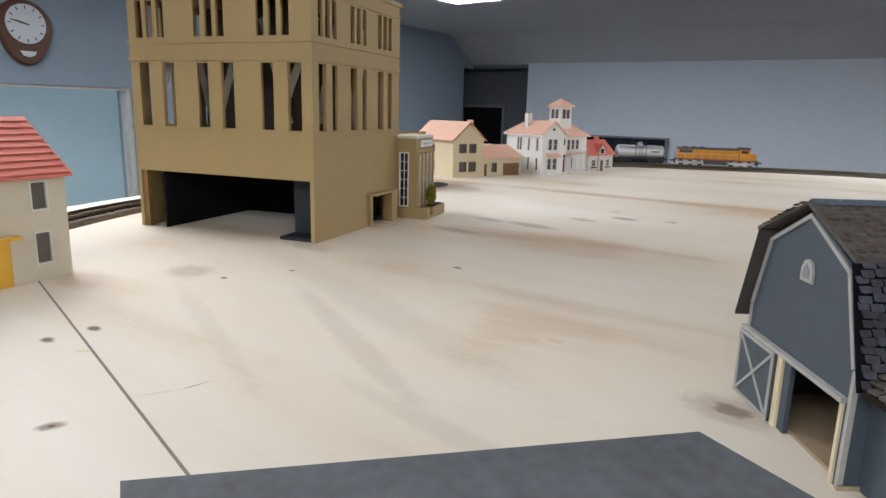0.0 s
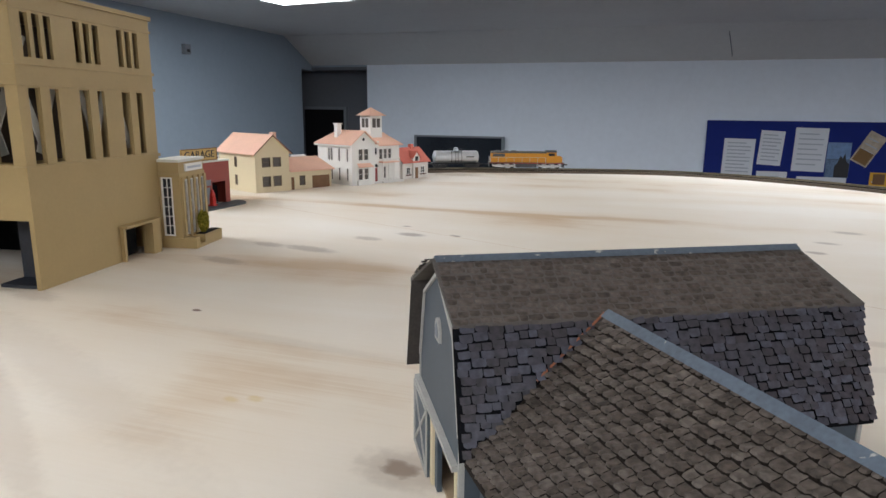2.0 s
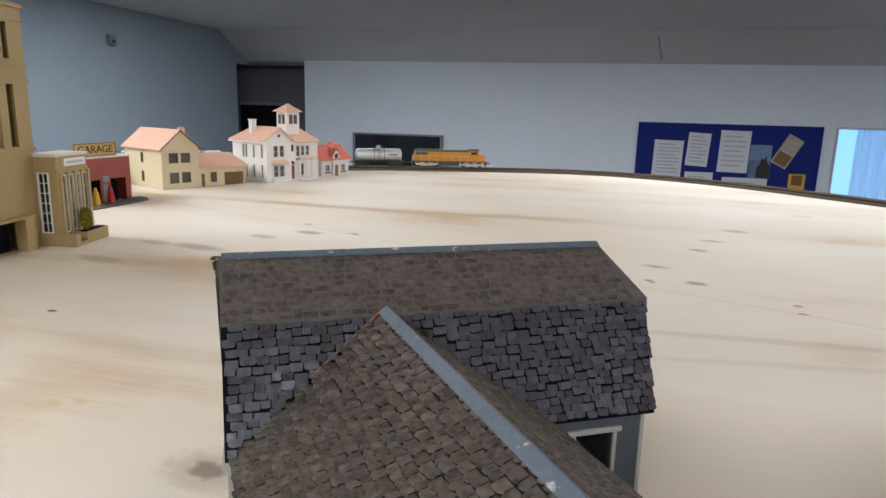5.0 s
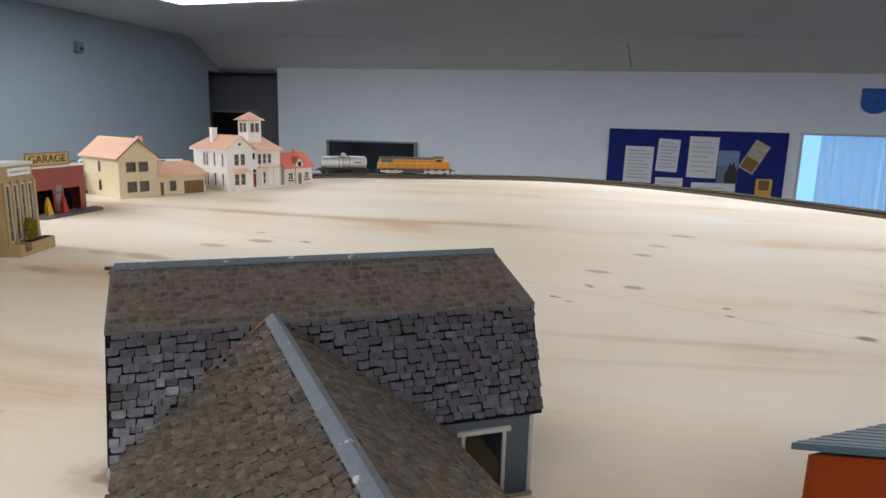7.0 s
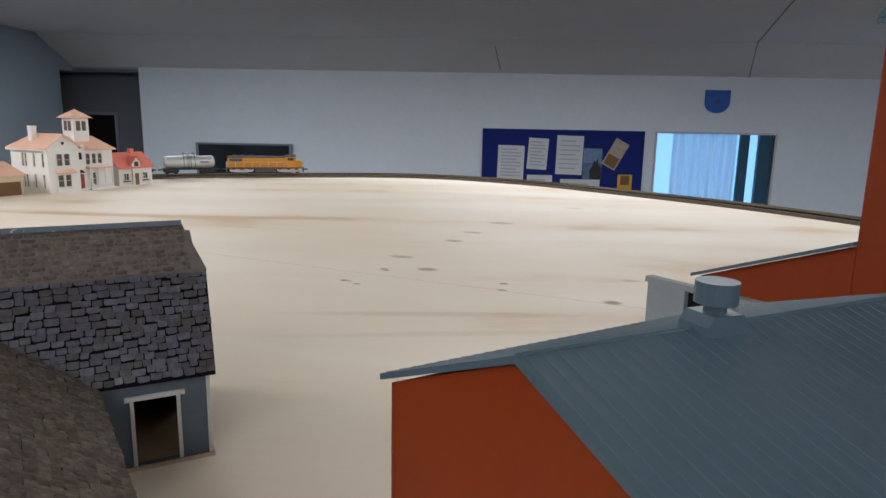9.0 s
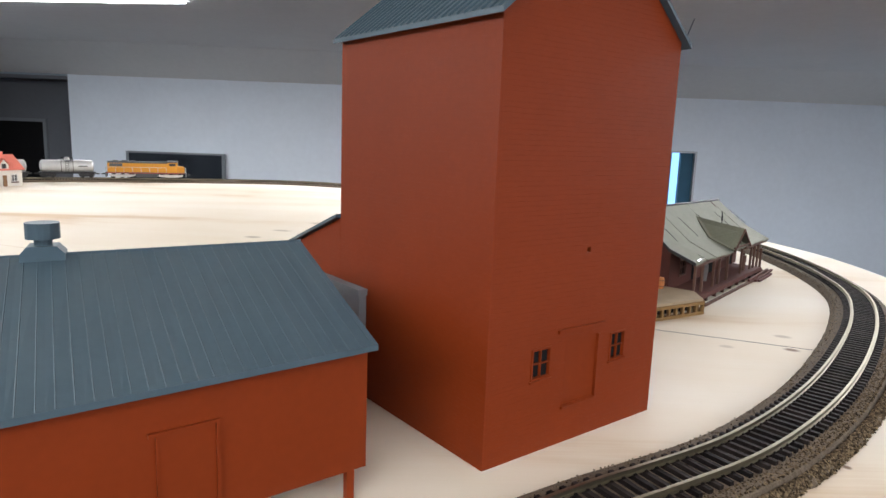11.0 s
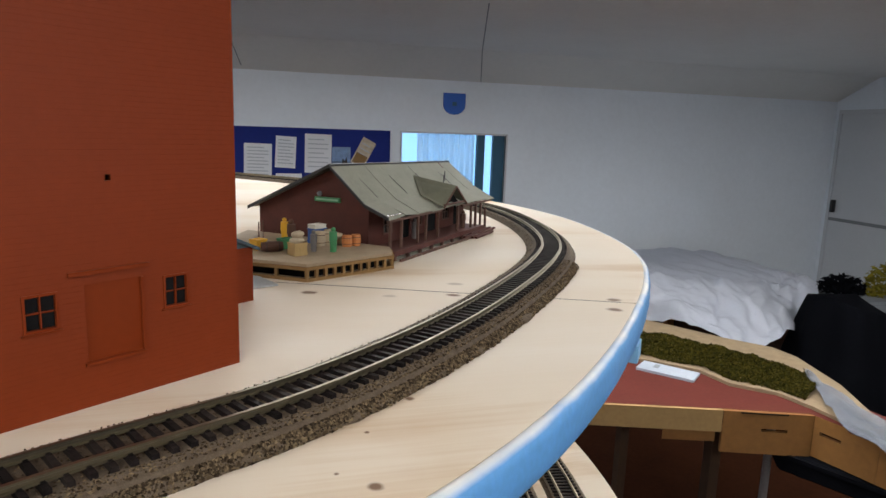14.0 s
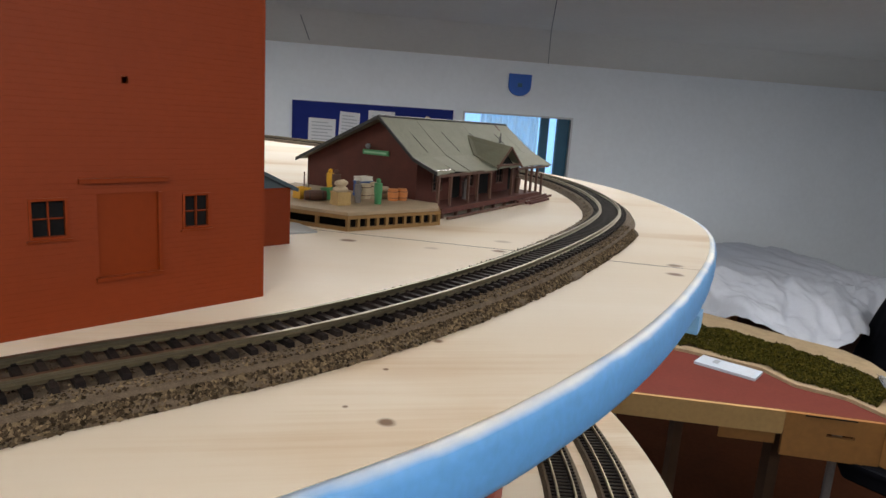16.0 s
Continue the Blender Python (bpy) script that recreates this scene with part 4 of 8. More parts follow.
F, Rr, Bk, Lf = O @ side("front", TW, TD), O @ side("right", TW, TD), O @ side("back", TW, TD), O @ side("left", TW, TD)
# storeys from the ground up: open bay, plain band, tall windows, band, upper windows, cornice
Z1, Z2, Z3, Z4, Z5, Z6 = 0.059, 0.102, 0.168, 0.187, 0.2255, 0.243
tall_f = [(a, a + 0.0135, Z2 + 0.003, Z3 - 0.002) for a in (0.011, 0.041, 0.083, 0.1125, 0.157, 0.187)]
up_f = [(c + k * 0.0135, c + k * 0.0135 + 0.0085, Z4 + 0.003, Z5 - 0.001) for c in (0.0095, 0.081, 0.153) for k in range(3)]
tall_s = [(a, a + 0.011, Z2 + 0.003, Z3 - 0.002) for a in (0.011, 0.034, 0.071, 0.094, 0.131, 0.154)]
up_s = [(c + k * 0.0125, c + k * 0.0125 + 0.008, Z4 + 0.003, Z5 - 0.001) for c in (0.011, 0.071, 0.131) for k in range(3)]
bm = panel(bmesh.new(), TW, Z6, [(0.004, TW - 0.004, 0, Z1)] + tall_f + up_f, TT, F, 0, 0)
part("wall", bm, M_TAN, tw)
bm = panel(bmesh.new(), TD - TT, Z6, [(0.112, 0.150, 0, 0.034)] + tall_s + up_s, TT, Rr, TT, 0)
part("wall", bm, M_TAN, tw)
part("wall", panel(bmesh.new(), TW, Z6, [], TT, Bk, 0, 0), M_TAN, tw)
part("wall", panel(bmesh.new(), TD - TT, Z6, tall_s + up_s, TT, Lf, TT, 0), M_TAN, tw)
for z, h, o in ((Z2 - 0.0015, 0.003, 0.0018), (Z3, 0.003, 0.0016), (Z4 - 0.003, 0.003, 0.0016), (Z5 + 0.001, 0.0025, 0.0012), (Z6 - 0.004, 0.0042, 0.0022)):
    bm = bmesh.new()
    for m, ln in ((F, TW), (Rr, TD), (Bk, TW), (Lf, TD)):
        box(bm, -o, ln + o * 0.98, -o, -0.0001, z, z + h, m)
    part("ledge", bm, M_TAN, tw, bevel=0.0004)
for m, ln, hs in ((F, TW, tall_f), (Rr, TD, tall_s)):
    for i in range(3):
        a, b = hs[2 * i][1], hs[2 * i + 1][0]
        part("pilaster", (lambda q: (box(q, a + 0.0005, b - 0.0005, -0.0011, -0.0001, Z2 + 0.002, Z3 - 0.001, m), q)[1])(bmesh.new()), M_TAN, tw)
part("roof", boxes((-TW + TT, -TT, TT, TD - TT, Z6 - 0.012, Z6 - 0.009)), M_TAN, tw)
# inner parts are coloured dark to stand for the unlit inside
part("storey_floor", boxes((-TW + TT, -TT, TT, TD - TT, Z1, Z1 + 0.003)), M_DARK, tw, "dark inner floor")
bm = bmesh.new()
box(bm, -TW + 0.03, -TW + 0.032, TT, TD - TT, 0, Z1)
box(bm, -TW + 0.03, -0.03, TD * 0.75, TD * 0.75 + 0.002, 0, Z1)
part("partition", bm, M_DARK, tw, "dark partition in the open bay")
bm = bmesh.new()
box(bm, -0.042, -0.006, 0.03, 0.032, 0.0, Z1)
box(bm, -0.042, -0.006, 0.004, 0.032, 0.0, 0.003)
part("inner_stair_block", bm, M_NAVY, tw, "inner block beside the bay, interior shade in its colour")
part("bay_post", boxes((-TW + 0.0045, -TW + 0.0095, 0.002, 0.008, 0, Z1)), M_WOODP, tw, "brown post of the open bay")
# loose white card braces inside
for x, y, a in ((-0.185, 0.02, 18), (-0.15, 0.03, -14), (-0.105, 0.02, 20), (-0.06, 0.03, -16), (-0.03, 0.02, 24)):
    bm = bmesh.new()
    box(bm, -0.004, 0.004, 0, 0.001, -0.052, 0.052, pose(x, y, 0.16, 0, a, 0))
    part("brace", bm, M_TRIM, tw, "white card brace inside")
for y, a in ((0.03, 20), (0.06, -22), (0.10, 18), (0.13, -20), (0.15, 20)):
    bm = bmesh.new()
    box(bm, -0.001, 0, -0.004, 0.004, -0.052, 0.052, pose(-0.02, y, 0.16, a, 0, 0))
    part("brace", bm, M_TRIM, tw, "white card brace inside")
# block added behind the windows, its colour that of a dim inside
part("core", boxes((-TW + 0.05, -0.055, 0.05, TD - 0.05, Z2, Z6 - 0.02)), M_CORE, tw, "dark brown filler for the unlit inside")
# side doorway with hood
bm = bmesh.new()
box(bm, 0.106, 0.166, -0.010, -0.0001, 0.034, 0.0365, Rr)
part("hood", bm, M_TAN, tw, "projecting door hood")
bm = bmesh.new()
box(bm, 0.150, 0.164, -0.009, -0.0001, 0, 0.034, Rr)
part("door_jamb", bm, M_TAN, tw)
bm = bmesh.new()
box(bm, 0.1085, 0.112, -0.004, -0.0001, 0, 0.034, Rr)
part("door_jamb", bm, M_TAN, tw)
# dark panel set back in the opening, in place of the shade inside
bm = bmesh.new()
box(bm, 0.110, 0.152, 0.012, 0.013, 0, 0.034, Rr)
part("door", bm, M_DARK, tw, "dark panel for the open doorway")

# entrance block at the corner
an = thing("entrance_block", pose(0.164, 0.575, 0, 0, 0, 12), "tan plastic entrance block with pilasters and a planter", "building")
AW, AD, AH = 0.0285, 0.056, 0.094
hf = [(0.0085, 0.0195, 0.014, 0.077)]
hr = [(0.0085 + k * 0.0125, 0.0155 + k * 0.0125, 0.014, 0.074) for k in range(3)] + [(0.046, 0.0535, 0.003, 0.074)]
part("wall", panel(bmesh.new(), AW, AH, hf, 0.002, side("front", AW, AD)), M_TAN, an)
part("wall", panel(bmesh.new(), AD - 0.002, AH, hr, 0.002, side("right", AW, AD), 0.002), M_TAN, an)
part("wall", panel(bmesh.new(), AW, AH, [], 0.002, side("back", AW, AD)), M_TAN, an)
part("roof", boxes((-0.0012, AW + 0.0012, -0.0012, AD + 0.001, AH, AH + 0.003)), M_TRIM, an, "pale roof slab")
part("cornice", boxes((-0.0015, AW + 0.0015, -0.0015, -0.0001, 0.078, 0.0815), (AW, AW + 0.0015, 0, AD, 0.078, 0.0815)), M_TAN, an)
window(an, side("front", AW, AD), *hf[0], M_WHITE, M_PANE, (1, 5), 0.0014)
for q in hr:
    window(an, side("right", AW, AD), *q, M_WHITE, M_PANE, (0, 4), 0.0011)
for k in range(5):
    bm = bmesh.new()
    y = 0.0035 + k * 0.0125
    box(bm, AW, AW + 0.0022, y, y + 0.0042, 0.003, 0.0775)
    part("pilaster", bm, M_TAN, an)
part("plinth", boxes((-0.001, AW + 0.003, -0.0018, -0.0001, 0, 0.011)), M_TAN, an)
sg = part("sign", boxes((AW + 0.0001, AW + 0.0022, 0.012, 0.05, 0.0835, 0.0915)), M_WHITE, an, "white sign board with faint lettering")
part("sign_bars", boxes((AW + 0.0022, AW + 0.0025, 0.016, 0.046, 0.0862, 0.0888)), M_INK, sg)
pl = thing("planter", pose(0.164, 0.575, 0, 0, 0, 12), "tan planter box and steps before the entrance", "planter")
part("box", boxes((AW + 0.003, AW + 0.0165, -0.002, 0.006, 0, 0.0125), (AW + 0.003, AW + 0.0165, 0.018, 0.06, 0, 0.0125)), M_TAN, pl, bevel=0.0004)
part("step", boxes((AW + 0.003, AW + 0.0165, 0.0061, 0.0179, 0, 0.004)), M_TAN, pl)
part("soil", boxes((AW + 0.005, AW + 0.015, 0.02, 0.058, 0.0126, 0.0132)), M_DARK, pl)


def leaf_clump(cx, cy, cz, rx, ry, rz, count, size, seed):
    rnd = random.Random(seed)
    bm = bmesh.new()
    for _ in range(count):
        u, v = rnd.uniform(-1, 1), rnd.uniform(0, 2 * math.pi)
        s = math.sqrt(1 - u * u)
        k = rnd.uniform(0.72, 1.06)
        c = Vector((cx + rx * s * math.cos(v) * k, cy + ry * s * math.sin(v) * k, cz + rz * u * k))
        m = Matrix.Translation(c) @ Euler((rnd.uniform(0, 6), rnd.uniform(0, 6), rnd.uniform(0, 6))).to_matrix().to_4x4()
        z = size * rnd.uniform(0.6, 1.3)
        vs = [bm.verts.new(m @ Vector(p)) for p in ((z, 0, -z * 0.5), (-z * 0.5, z, -z * 0.4), (-z * 0.5, -z, -z * 0.4), (0, 0, z))]
        for f in ((0, 1, 2), (0, 3, 1), (1, 3, 2), (2, 3, 0)):
            bm.faces.new([vs[i] for i in f])
    return bm


bsh = thing("shrub", pose(0.164, 0.575, 0, 0, 0, 12) @ pose(AW + 0.0095, 0.030, 0.0132), "round olive-green foam shrub in the planter", "shrub")
tagged(part("leaves", leaf_clump(0, 0, 0.0125, 0.0055, 0.0065, 0.0115, 1300, 0.0012, 3), M_LEAF, bsh), kind="stuff")
bm = bmesh.new()
tube(bm, (0, 0, 0), (0, 0, 0.016), 0.001, 6)
part("stem", bm, M_BROWNPOST, bsh)

# ---- cream house with a coral tile roof ----
lh = thing("town_house", pose(0.143, 0.1075, 0, 0, 0, 97), "cream two-storey house with coral tile roof", "house")
LW, LDp, LH = 0.10, 0.085, 0.0775
wl = [(0.0735, 0.0855, 0.051, 0.071), (0.0735, 0.0855, 0.012, 0.035), (0.02, 0.032, 0.051, 0.071)]
plain_walls(lh, LW, LDp, LH, 0.002, {"front": wl + [(0.045, 0.056, 0.0, 0.032)]}, M_CREAM2)
for q in wl:
    window(lh, side("front", LW, LDp), *q, M_TRIM, M_GREYPANE, (0, 0), 0.0012)
bm = bmesh.new()
gable_wall(bm, LDp, LH, 0.112, 0.002, side("right", LW, LDp))
part("gable", bm, M_CREAM2, lh)
bm = bmesh.new()
gable_wall(bm, LDp, LH, 0.112, 0.002, side("left", LW, LDp))
part("gable", bm, M_CREAM2, lh)
rf = part("roof", (lambda q: (roof_slab(q, (-0.004, LDp / 2, 0.1145), (-0.004, -0.005, 0.0755), (LW + 0.003, -0.005, 0.0755), (LW + 0.003, LDp / 2, 0.1145), 0.002),
                              roof_slab(q, (LW + 0.003, LDp / 2, 0.1145), (LW + 0.003, LDp + 0.005, 0.0755), (-0.004, LDp + 0.005, 0.0755), (-0.004, LDp / 2, 0.1145), 0.002), q)[2])(bmesh.new()), M_SALMON2, lh, "coral red tiled roof")
for k in range(9):
    f = k / 9
    y0, z0 = -0.005 + (LDp / 2 + 0.005) * f, 0.0755 + 0.039 * f
    f2 = (k + 1) / 9
    y1, z1 = -0.005 + (LDp / 2 + 0.005) * f2, 0.0755 + 0.039 * f2
    bm = bmesh.new()
    roof_slab(bm, (-0.004, y1, z1 + 0.0004), (-0.004, y0, z0 + 0.0016), (LW + 0.003, y0, z0 + 0.0016), (LW + 0.003, y1, z1 + 0.0004), 0.0003)
    part("tile_course", bm, M_SALMON2, rf)
dr = part("door", boxes((0.045, 0.056, 0.0005, 0.0015, 0, 0.032)), M_YELLOW, lh, "bright yellow door")
part("hood", boxes((0.042, 0.060, -0.008, -0.0001, 0.0335, 0.0355)), M_YELLOW, lh, "yellow door hood")

# ---- red garage with sign ----
gg = thing("repair_garage", pose(0.015, 0.801, 0, 0, 0, 89), "dark red brick garage with white cornice", "garage")
GW, GD, GH = 0.103, 0.08, 0.069
bays = [(0.008, 0.04, 0, 0.037), (0.060, 0.092, 0, 0.037)]
plain_walls(gg, GW, GD, GH, 0.002, {"front": bays + [(0.045, 0.055, 0, 0.030)]}, M_BRICKRED)
part("cornice", boxes((-0.0015, GW + 0.0015, -0.0018, GD + 0.001, GH, GH + 0.0025)), M_TRIM, gg, "white cornice")
# dark sheets behind the bays stand in for the shade inside
part("dark_backing", boxes((0.002, GW - 0.002, 0.03, 0.032, 0, GH - 0.004)), M_DARK, gg, "dark sheet for the unlit interior")
part("door", boxes((0.045, 0.055, 0.0006, 0.0016, 0, 0.030)), M_GREYC, gg, "grey door between the bays")
part("fanlight", boxes((0.044, 0.056, -0.0012, -0.0001, 0.033, 0.042)), M_GREYC, gg, "grey plaque over the door")
for k, (a, b, c, d) in enumerate(bays):
    part("lintel", boxes((a - 0.002, b + 0.002, -0.0008, -0.0001, d, d + 0.0022)), M_BRICKRED, gg)
    part("bay_wall", boxes((a, b, 0.016, 0.0165, c, d * 0.8)), M_DARK, gg, "dark panel for the unlit bay")
gs = thing("garage_sign", pose(0.015, 0.801, GH + 0.0025, 0, 0, 89), "yellow-tan sign board lettered GARAGE", "sign")
part("board", boxes((-0.004, 0.076, 0.001, 0.003, 0.001, 0.0195)), M_SIGNTAN, gs)
part("sign_post", boxes((0.006, 0.008, 0.0031, 0.005, 0, 0.018), (0.064, 0.066, 0.0031, 0.005, 0, 0.018)), M_WOODP, gs)
part("border", panel(bmesh.new(), 0.0765, 0.02, [(-0.003, 0.075, 0.002, 0.0185)], 0.0006, pose(0, 0.0003, 0), -0.0045, 0.0005), M_WOODP, gs)
tx = bpy.data.curves.new("letters", "FONT")
tx.body, tx.size, tx.extrude, tx.align_x, tx.align_y = "GARAGE", 0.0155, 0.0003, "CENTER", "CENTER"
tmp = new("letters", tx)
bpy.context.view_layer.update()
me = bpy.data.meshes.new_from_object(tmp)
bpy.data.objects.remove(tmp)
me.materials.append(M_BLACK)
lt = new("letters", me)
lt.parent = gs
lt.matrix_basis = pose(0.036, 0.0005, 0.0102, 90, 0, 0) @ Matrix.Diagonal((1.12, 1, 1, 1))
fc = thing("forecourt", pose(0.015, 0.801, 0, 0, 0, 89), "dark grey rounded forecourt slab of the garage", "forecourt")
bm = bmesh.new()
pts = [(-0.01, 0.0), (-0.01, -0.032)] + [(0.09 + 0.032 * math.sin(a), -0.032 * math.cos(a)) for a in [radians(10 * k) for k in range(10)]] + [(0.122, 0.004)]
prism(bm, pts, 0, 0.0022, "z")
part("slab", bm, M_SLAB, fc)
for x, c, lab in ((0.020, M_YELLOW, "yellow toy fuel pump"), (0.049, M_REDP, "red toy fuel pump")):
    fp = thing("fuel_pump", pose(0.015, 0.801, 0.0022, 0, 0, 89) @ pose(x, -0.008, 0), lab + " on the forecourt", "fuel pump", "fuel pumps")
    part("base", boxes((-0.005, 0.005, -0.005, 0.005, 0, 0.002)), c, fp)
    part("column", boxes((-0.0035, 0.0035, -0.0032, 0.0032, 0.002, 0.013)), c, fp, bevel=0.0006)
    bm = bmesh.new()
    tube(bm, (0, 0, 0.013), (0, 0, 0.0165), 0.0036, 12, 0.0042)
    tube(bm, (0, 0, 0.0165), (0, 0, 0.0215), 0.0042, 12, 0.0025)
    part("top", bm, c, fp)
    bm = bmesh.new()
    bmesh.ops.create_uvsphere(bm, u_segments=10, v_segments=6, radius=0.0022, matrix=Matrix.Translation((0, 0, 0.0232)))
    part("globe", bm, c, fp)
    bm = bmesh.new()
    tube(bm, (0.0035, 0, 0.011), (0.0065, -0.001, 0.006), 0.0007, 6)
    tube(bm, (0.0065, -0.001, 0.006), (0.004, -0.001, 0.003), 0.0007, 6)
    part("hose", bm, M_TRIM if c is M_REDP else c, fp)

# ---- beige house with garage wing ----
bh = thing("beige_house", pose(-0.013, 1.021, 0, 0, 0, 65), "beige gabled house with salmon roof and garage wing", "house")
BW, BD, BH, BA = 0.072, 0.133, 0.0735, 0.1045
bf = [(0.0145, 0.0305, 0.047, 0.0635), (0.0375, 0.0535, 0.047, 0.0635), (0.0145, 0.0305, 0.011, 0.029), (0.0375, 0.0535, 0.011, 0.029)]
bl = [(0.061, 0.068, 0.045, 0.063), (0.061, 0.068, 0.011, 0.029)]
plain_walls(bh, BW, BD, BH, 0.002, {"front": bf, "left": bl}, M_CREAM)
bm = bmesh.new()
gable_wall(bm, BW, BH, BA, 0.002, side("front", BW, BD))
part("gable", bm, M_CREAM, bh)
bm = bmesh.new()
gable_wall(bm, BW, BH, BA, 0.002, side("back", BW, BD))
part("gable", bm, M_CREAM, bh)
for q in bf:
    window(bh, side("front", BW, BD), *q, M_WINBROWN, M_GREYPANE, (0, 1), 0.0014)
for q in bl:
    window(bh, side("left", BW, BD), *q, M_WINBROWN, M_GREYPANE, (0, 1), 0.001)


def ridge_roof_y(w, d, eave, apex, o, e, t=0.0018):
    """Two slopes with the ridge along y; o: overhang at the ends, e: at the eaves."""
    bm = bmesh.new()
    k = (apex - eave) / (w / 2)
    z = eave - e * k
    roof_slab(bm, (w / 2, -o, apex + t), (w / 2, d + o, apex + t), (-e, d + o, z + t), (-e, -o, z + t), t)
    roof_slab(bm, (w / 2, d + o, apex + t), (w / 2, -o, apex + t), (w + e, -o, z + t), (w + e, d + o, z + t), t)
    return bm


part("roof", ridge_roof_y(BW, BD, BH, BA, 0.005, 0.005), M_ORANGE, bh, "salmon sheet roof")
part("verge", (lambda q: (prism(q, ((-0.005, BH - 0.0052), (0.036, BA - 0.001), (0.077, BH - 0.0052), (0.077, BH - 0.003), (0.036, BA + 0.0008), (-0.005, BH - 0.003)), -0.0056, -0.0052, "y"), q)[1])(bmesh.new()), M_BROWNPOST, bh, "dark verge board")
part("chimney", boxes((0.046, 0.054, 0.012, 0.022, 0.091, 0.1095)), M_ORANGE, bh, "salmon chimney stack")
GX0, GX1, GE = BW + 0.0002, 0.172, 0.0365
gf = [(0.0775, 0.0845, 0, 0.024), (0.097, 0.1085, 0.008, 0.0255)]
part("wing_wall", panel(bmesh.new(), GX1, GE, gf + [(0.126, 0.168, 0, 0.0245)], 0.002, pose(0, 0.003, 0), GX0), M_CREAM, bh)
part("wing_wall", panel(bmesh.new(), 0.063, GE, [], 0.002, pose(GX1, 0.003, 0, 0, 0, 90), 0.002), M_CREAM, bh)
part("wing_door", boxes((0.0775, 0.0845, 0.0036, 0.0046, 0, 0.024)), M_BRICK_DOOR, bh, "brown plank door")
window(bh, pose(0, 0.003, 0), *gf[1], M_WINBROWN, M_GREYPANE, (0, 1), 0.0014)
gd = part("garage_door", boxes((0.126, 0.168, 0.0038, 0.0048, 0, 0.0245)), M_BRICK_DOOR, bh, "brown slatted garage door")
for k in range(5):
    part("slat", boxes((0.127, 0.167, 0.0034, 0.0037, 0.001 + k * 0.0047, 0.0049 + k * 0.0047)), M_BRICK_DOOR, gd)
bm = bmesh.new()
roof_slab(bm, (GX0, 0.035, 0.0605), (GX0, -0.003, 0.0365), (GX1 + 0.005, -0.003, 0.0365), (GX1 - 0.012, 0.035, 0.0605), 0.0018)
roof_slab(bm, (GX1 - 0.012, 0.0351, 0.0605), (GX0, 0.0351, 0.0605), (GX0, 0.07, 0.0365), (GX1 + 0.005, 0.07, 0.0365), 0.0018)
prism(bm, ((GX1 - 0.012, 0.0585), (GX1 + 0.005, 0.0345), (GX1 - 0.012, 0.0345)), 0.0349, 0.0353, "y")
vs = [bm.verts.new(v) for v in ((GX1 - 0.012, 0.035, 0.0605), (GX1 + 0.005, -0.003, 0.0365), (GX1 + 0.005, 0.07, 0.0365))]
bm.faces.new(vs)
part("wing_roof", bm, M_ORANGE, bh, "salmon sheet roof")

# ---- white villa with cupola ----
vh = thing("white_villa", pose(0.094, 1.1985, 0, 0, 0, 66) @ Matrix.Diagonal((1, 1, 1.05, 1)), "white two-storey villa with salmon roofs and a cupola", "house")
VW, VD, VH, VA = 0.062, 0.112, 0.082, 0.1035
vf = [(0.0165, 0.0285, 0.048, 0.07), (0.0315, 0.0435, 0.048, 0.07), (0.0165, 0.0285, 0.010, 0.032), (0.0315, 0.0435, 0.010, 0.032)]
vl = [(a, a + 0.007, c, c + 0.025) for a in (0.034, 0.043, 0.068, 0.094) for c in (0.008, 0.046)]
plain_walls(vh, VW, VD, VH, 0.002, {"front": vf, "left": vl}, M_WHITE)
bm = bmesh.new()
gable_wall(bm, VW, VH, VA, 0.002, side("front", VW, VD))
part("gable", bm, M_WHITE, vh)
for q in vf:
    window(vh, side("front", VW, VD), *q, M_WHITE, M_GREYPANE, (0, 1), 0.0012)
for q in vl:
    window(vh, side("left", VW, VD), *q, M_WHITE, M_GREYPANE, (0, 1), 0.001)
bm = bmesh.new()
tube(bm, (VW / 2, -0.0006, 0.0885), (VW / 2, 0.0004, 0.0885), 0.0028, 14)
part("round_window", bm, M_PANE, vh, "small round gable window")
bm = bmesh.new()
e, o, k = 0.006, 0.005, (VA - VH) / (VW / 2)
zl = VH - e * k
roof_slab(bm, (VW / 2, -o, VA + 0.002), (VW / 2, VD * 0.72, VA + 0.002), (-e, VD + o, zl + 0.002), (-e, -o, zl + 0.002), 0.002)
roof_slab(bm, (VW / 2, VD * 0.72, VA + 0.002), (VW / 2, -o, VA + 0.002), (VW + e, -o, zl + 0.002), (VW + e, VD + o, zl + 0.002), 0.002)
vs = [bm.verts.new(v) for v in ((VW / 2, VD * 0.72, VA + 0.002), (VW + e, VD + o, zl + 0.002), (-e, VD + o, zl + 0.002))]
bm.faces.new(vs)
part("roof", bm, M_ORANGE, vh, "salmon roof")
part("eave_board", boxes((-e, -e + 0.001, -o, VD + o, zl - 0.003, zl)), M_WHITE, vh)
part("chimney", boxes((0.010, 0.021, 0.058, 0.068, 0.088, 0.1165), (0.009, 0.022, 0.057, 0.069, 0.1166, 0.1185)), M_WHITE, vh, "white chimney stack")
aw = part("awning", (lambda q: (roof_slab(q, (0.013, -0.0002, 0.0425), (0.010, -0.010, 0.036), (0.050, -0.010, 0.036), (0.047, -0.0002, 0.0425), 0.001), q)[1])(bmesh.new()), M_ORANGE, vh, "small salmon awning")
part("bay_base", boxes((0.012, 0.048, -0.006, -0.0001, 0, 0.009)), M_WHITE, vh)
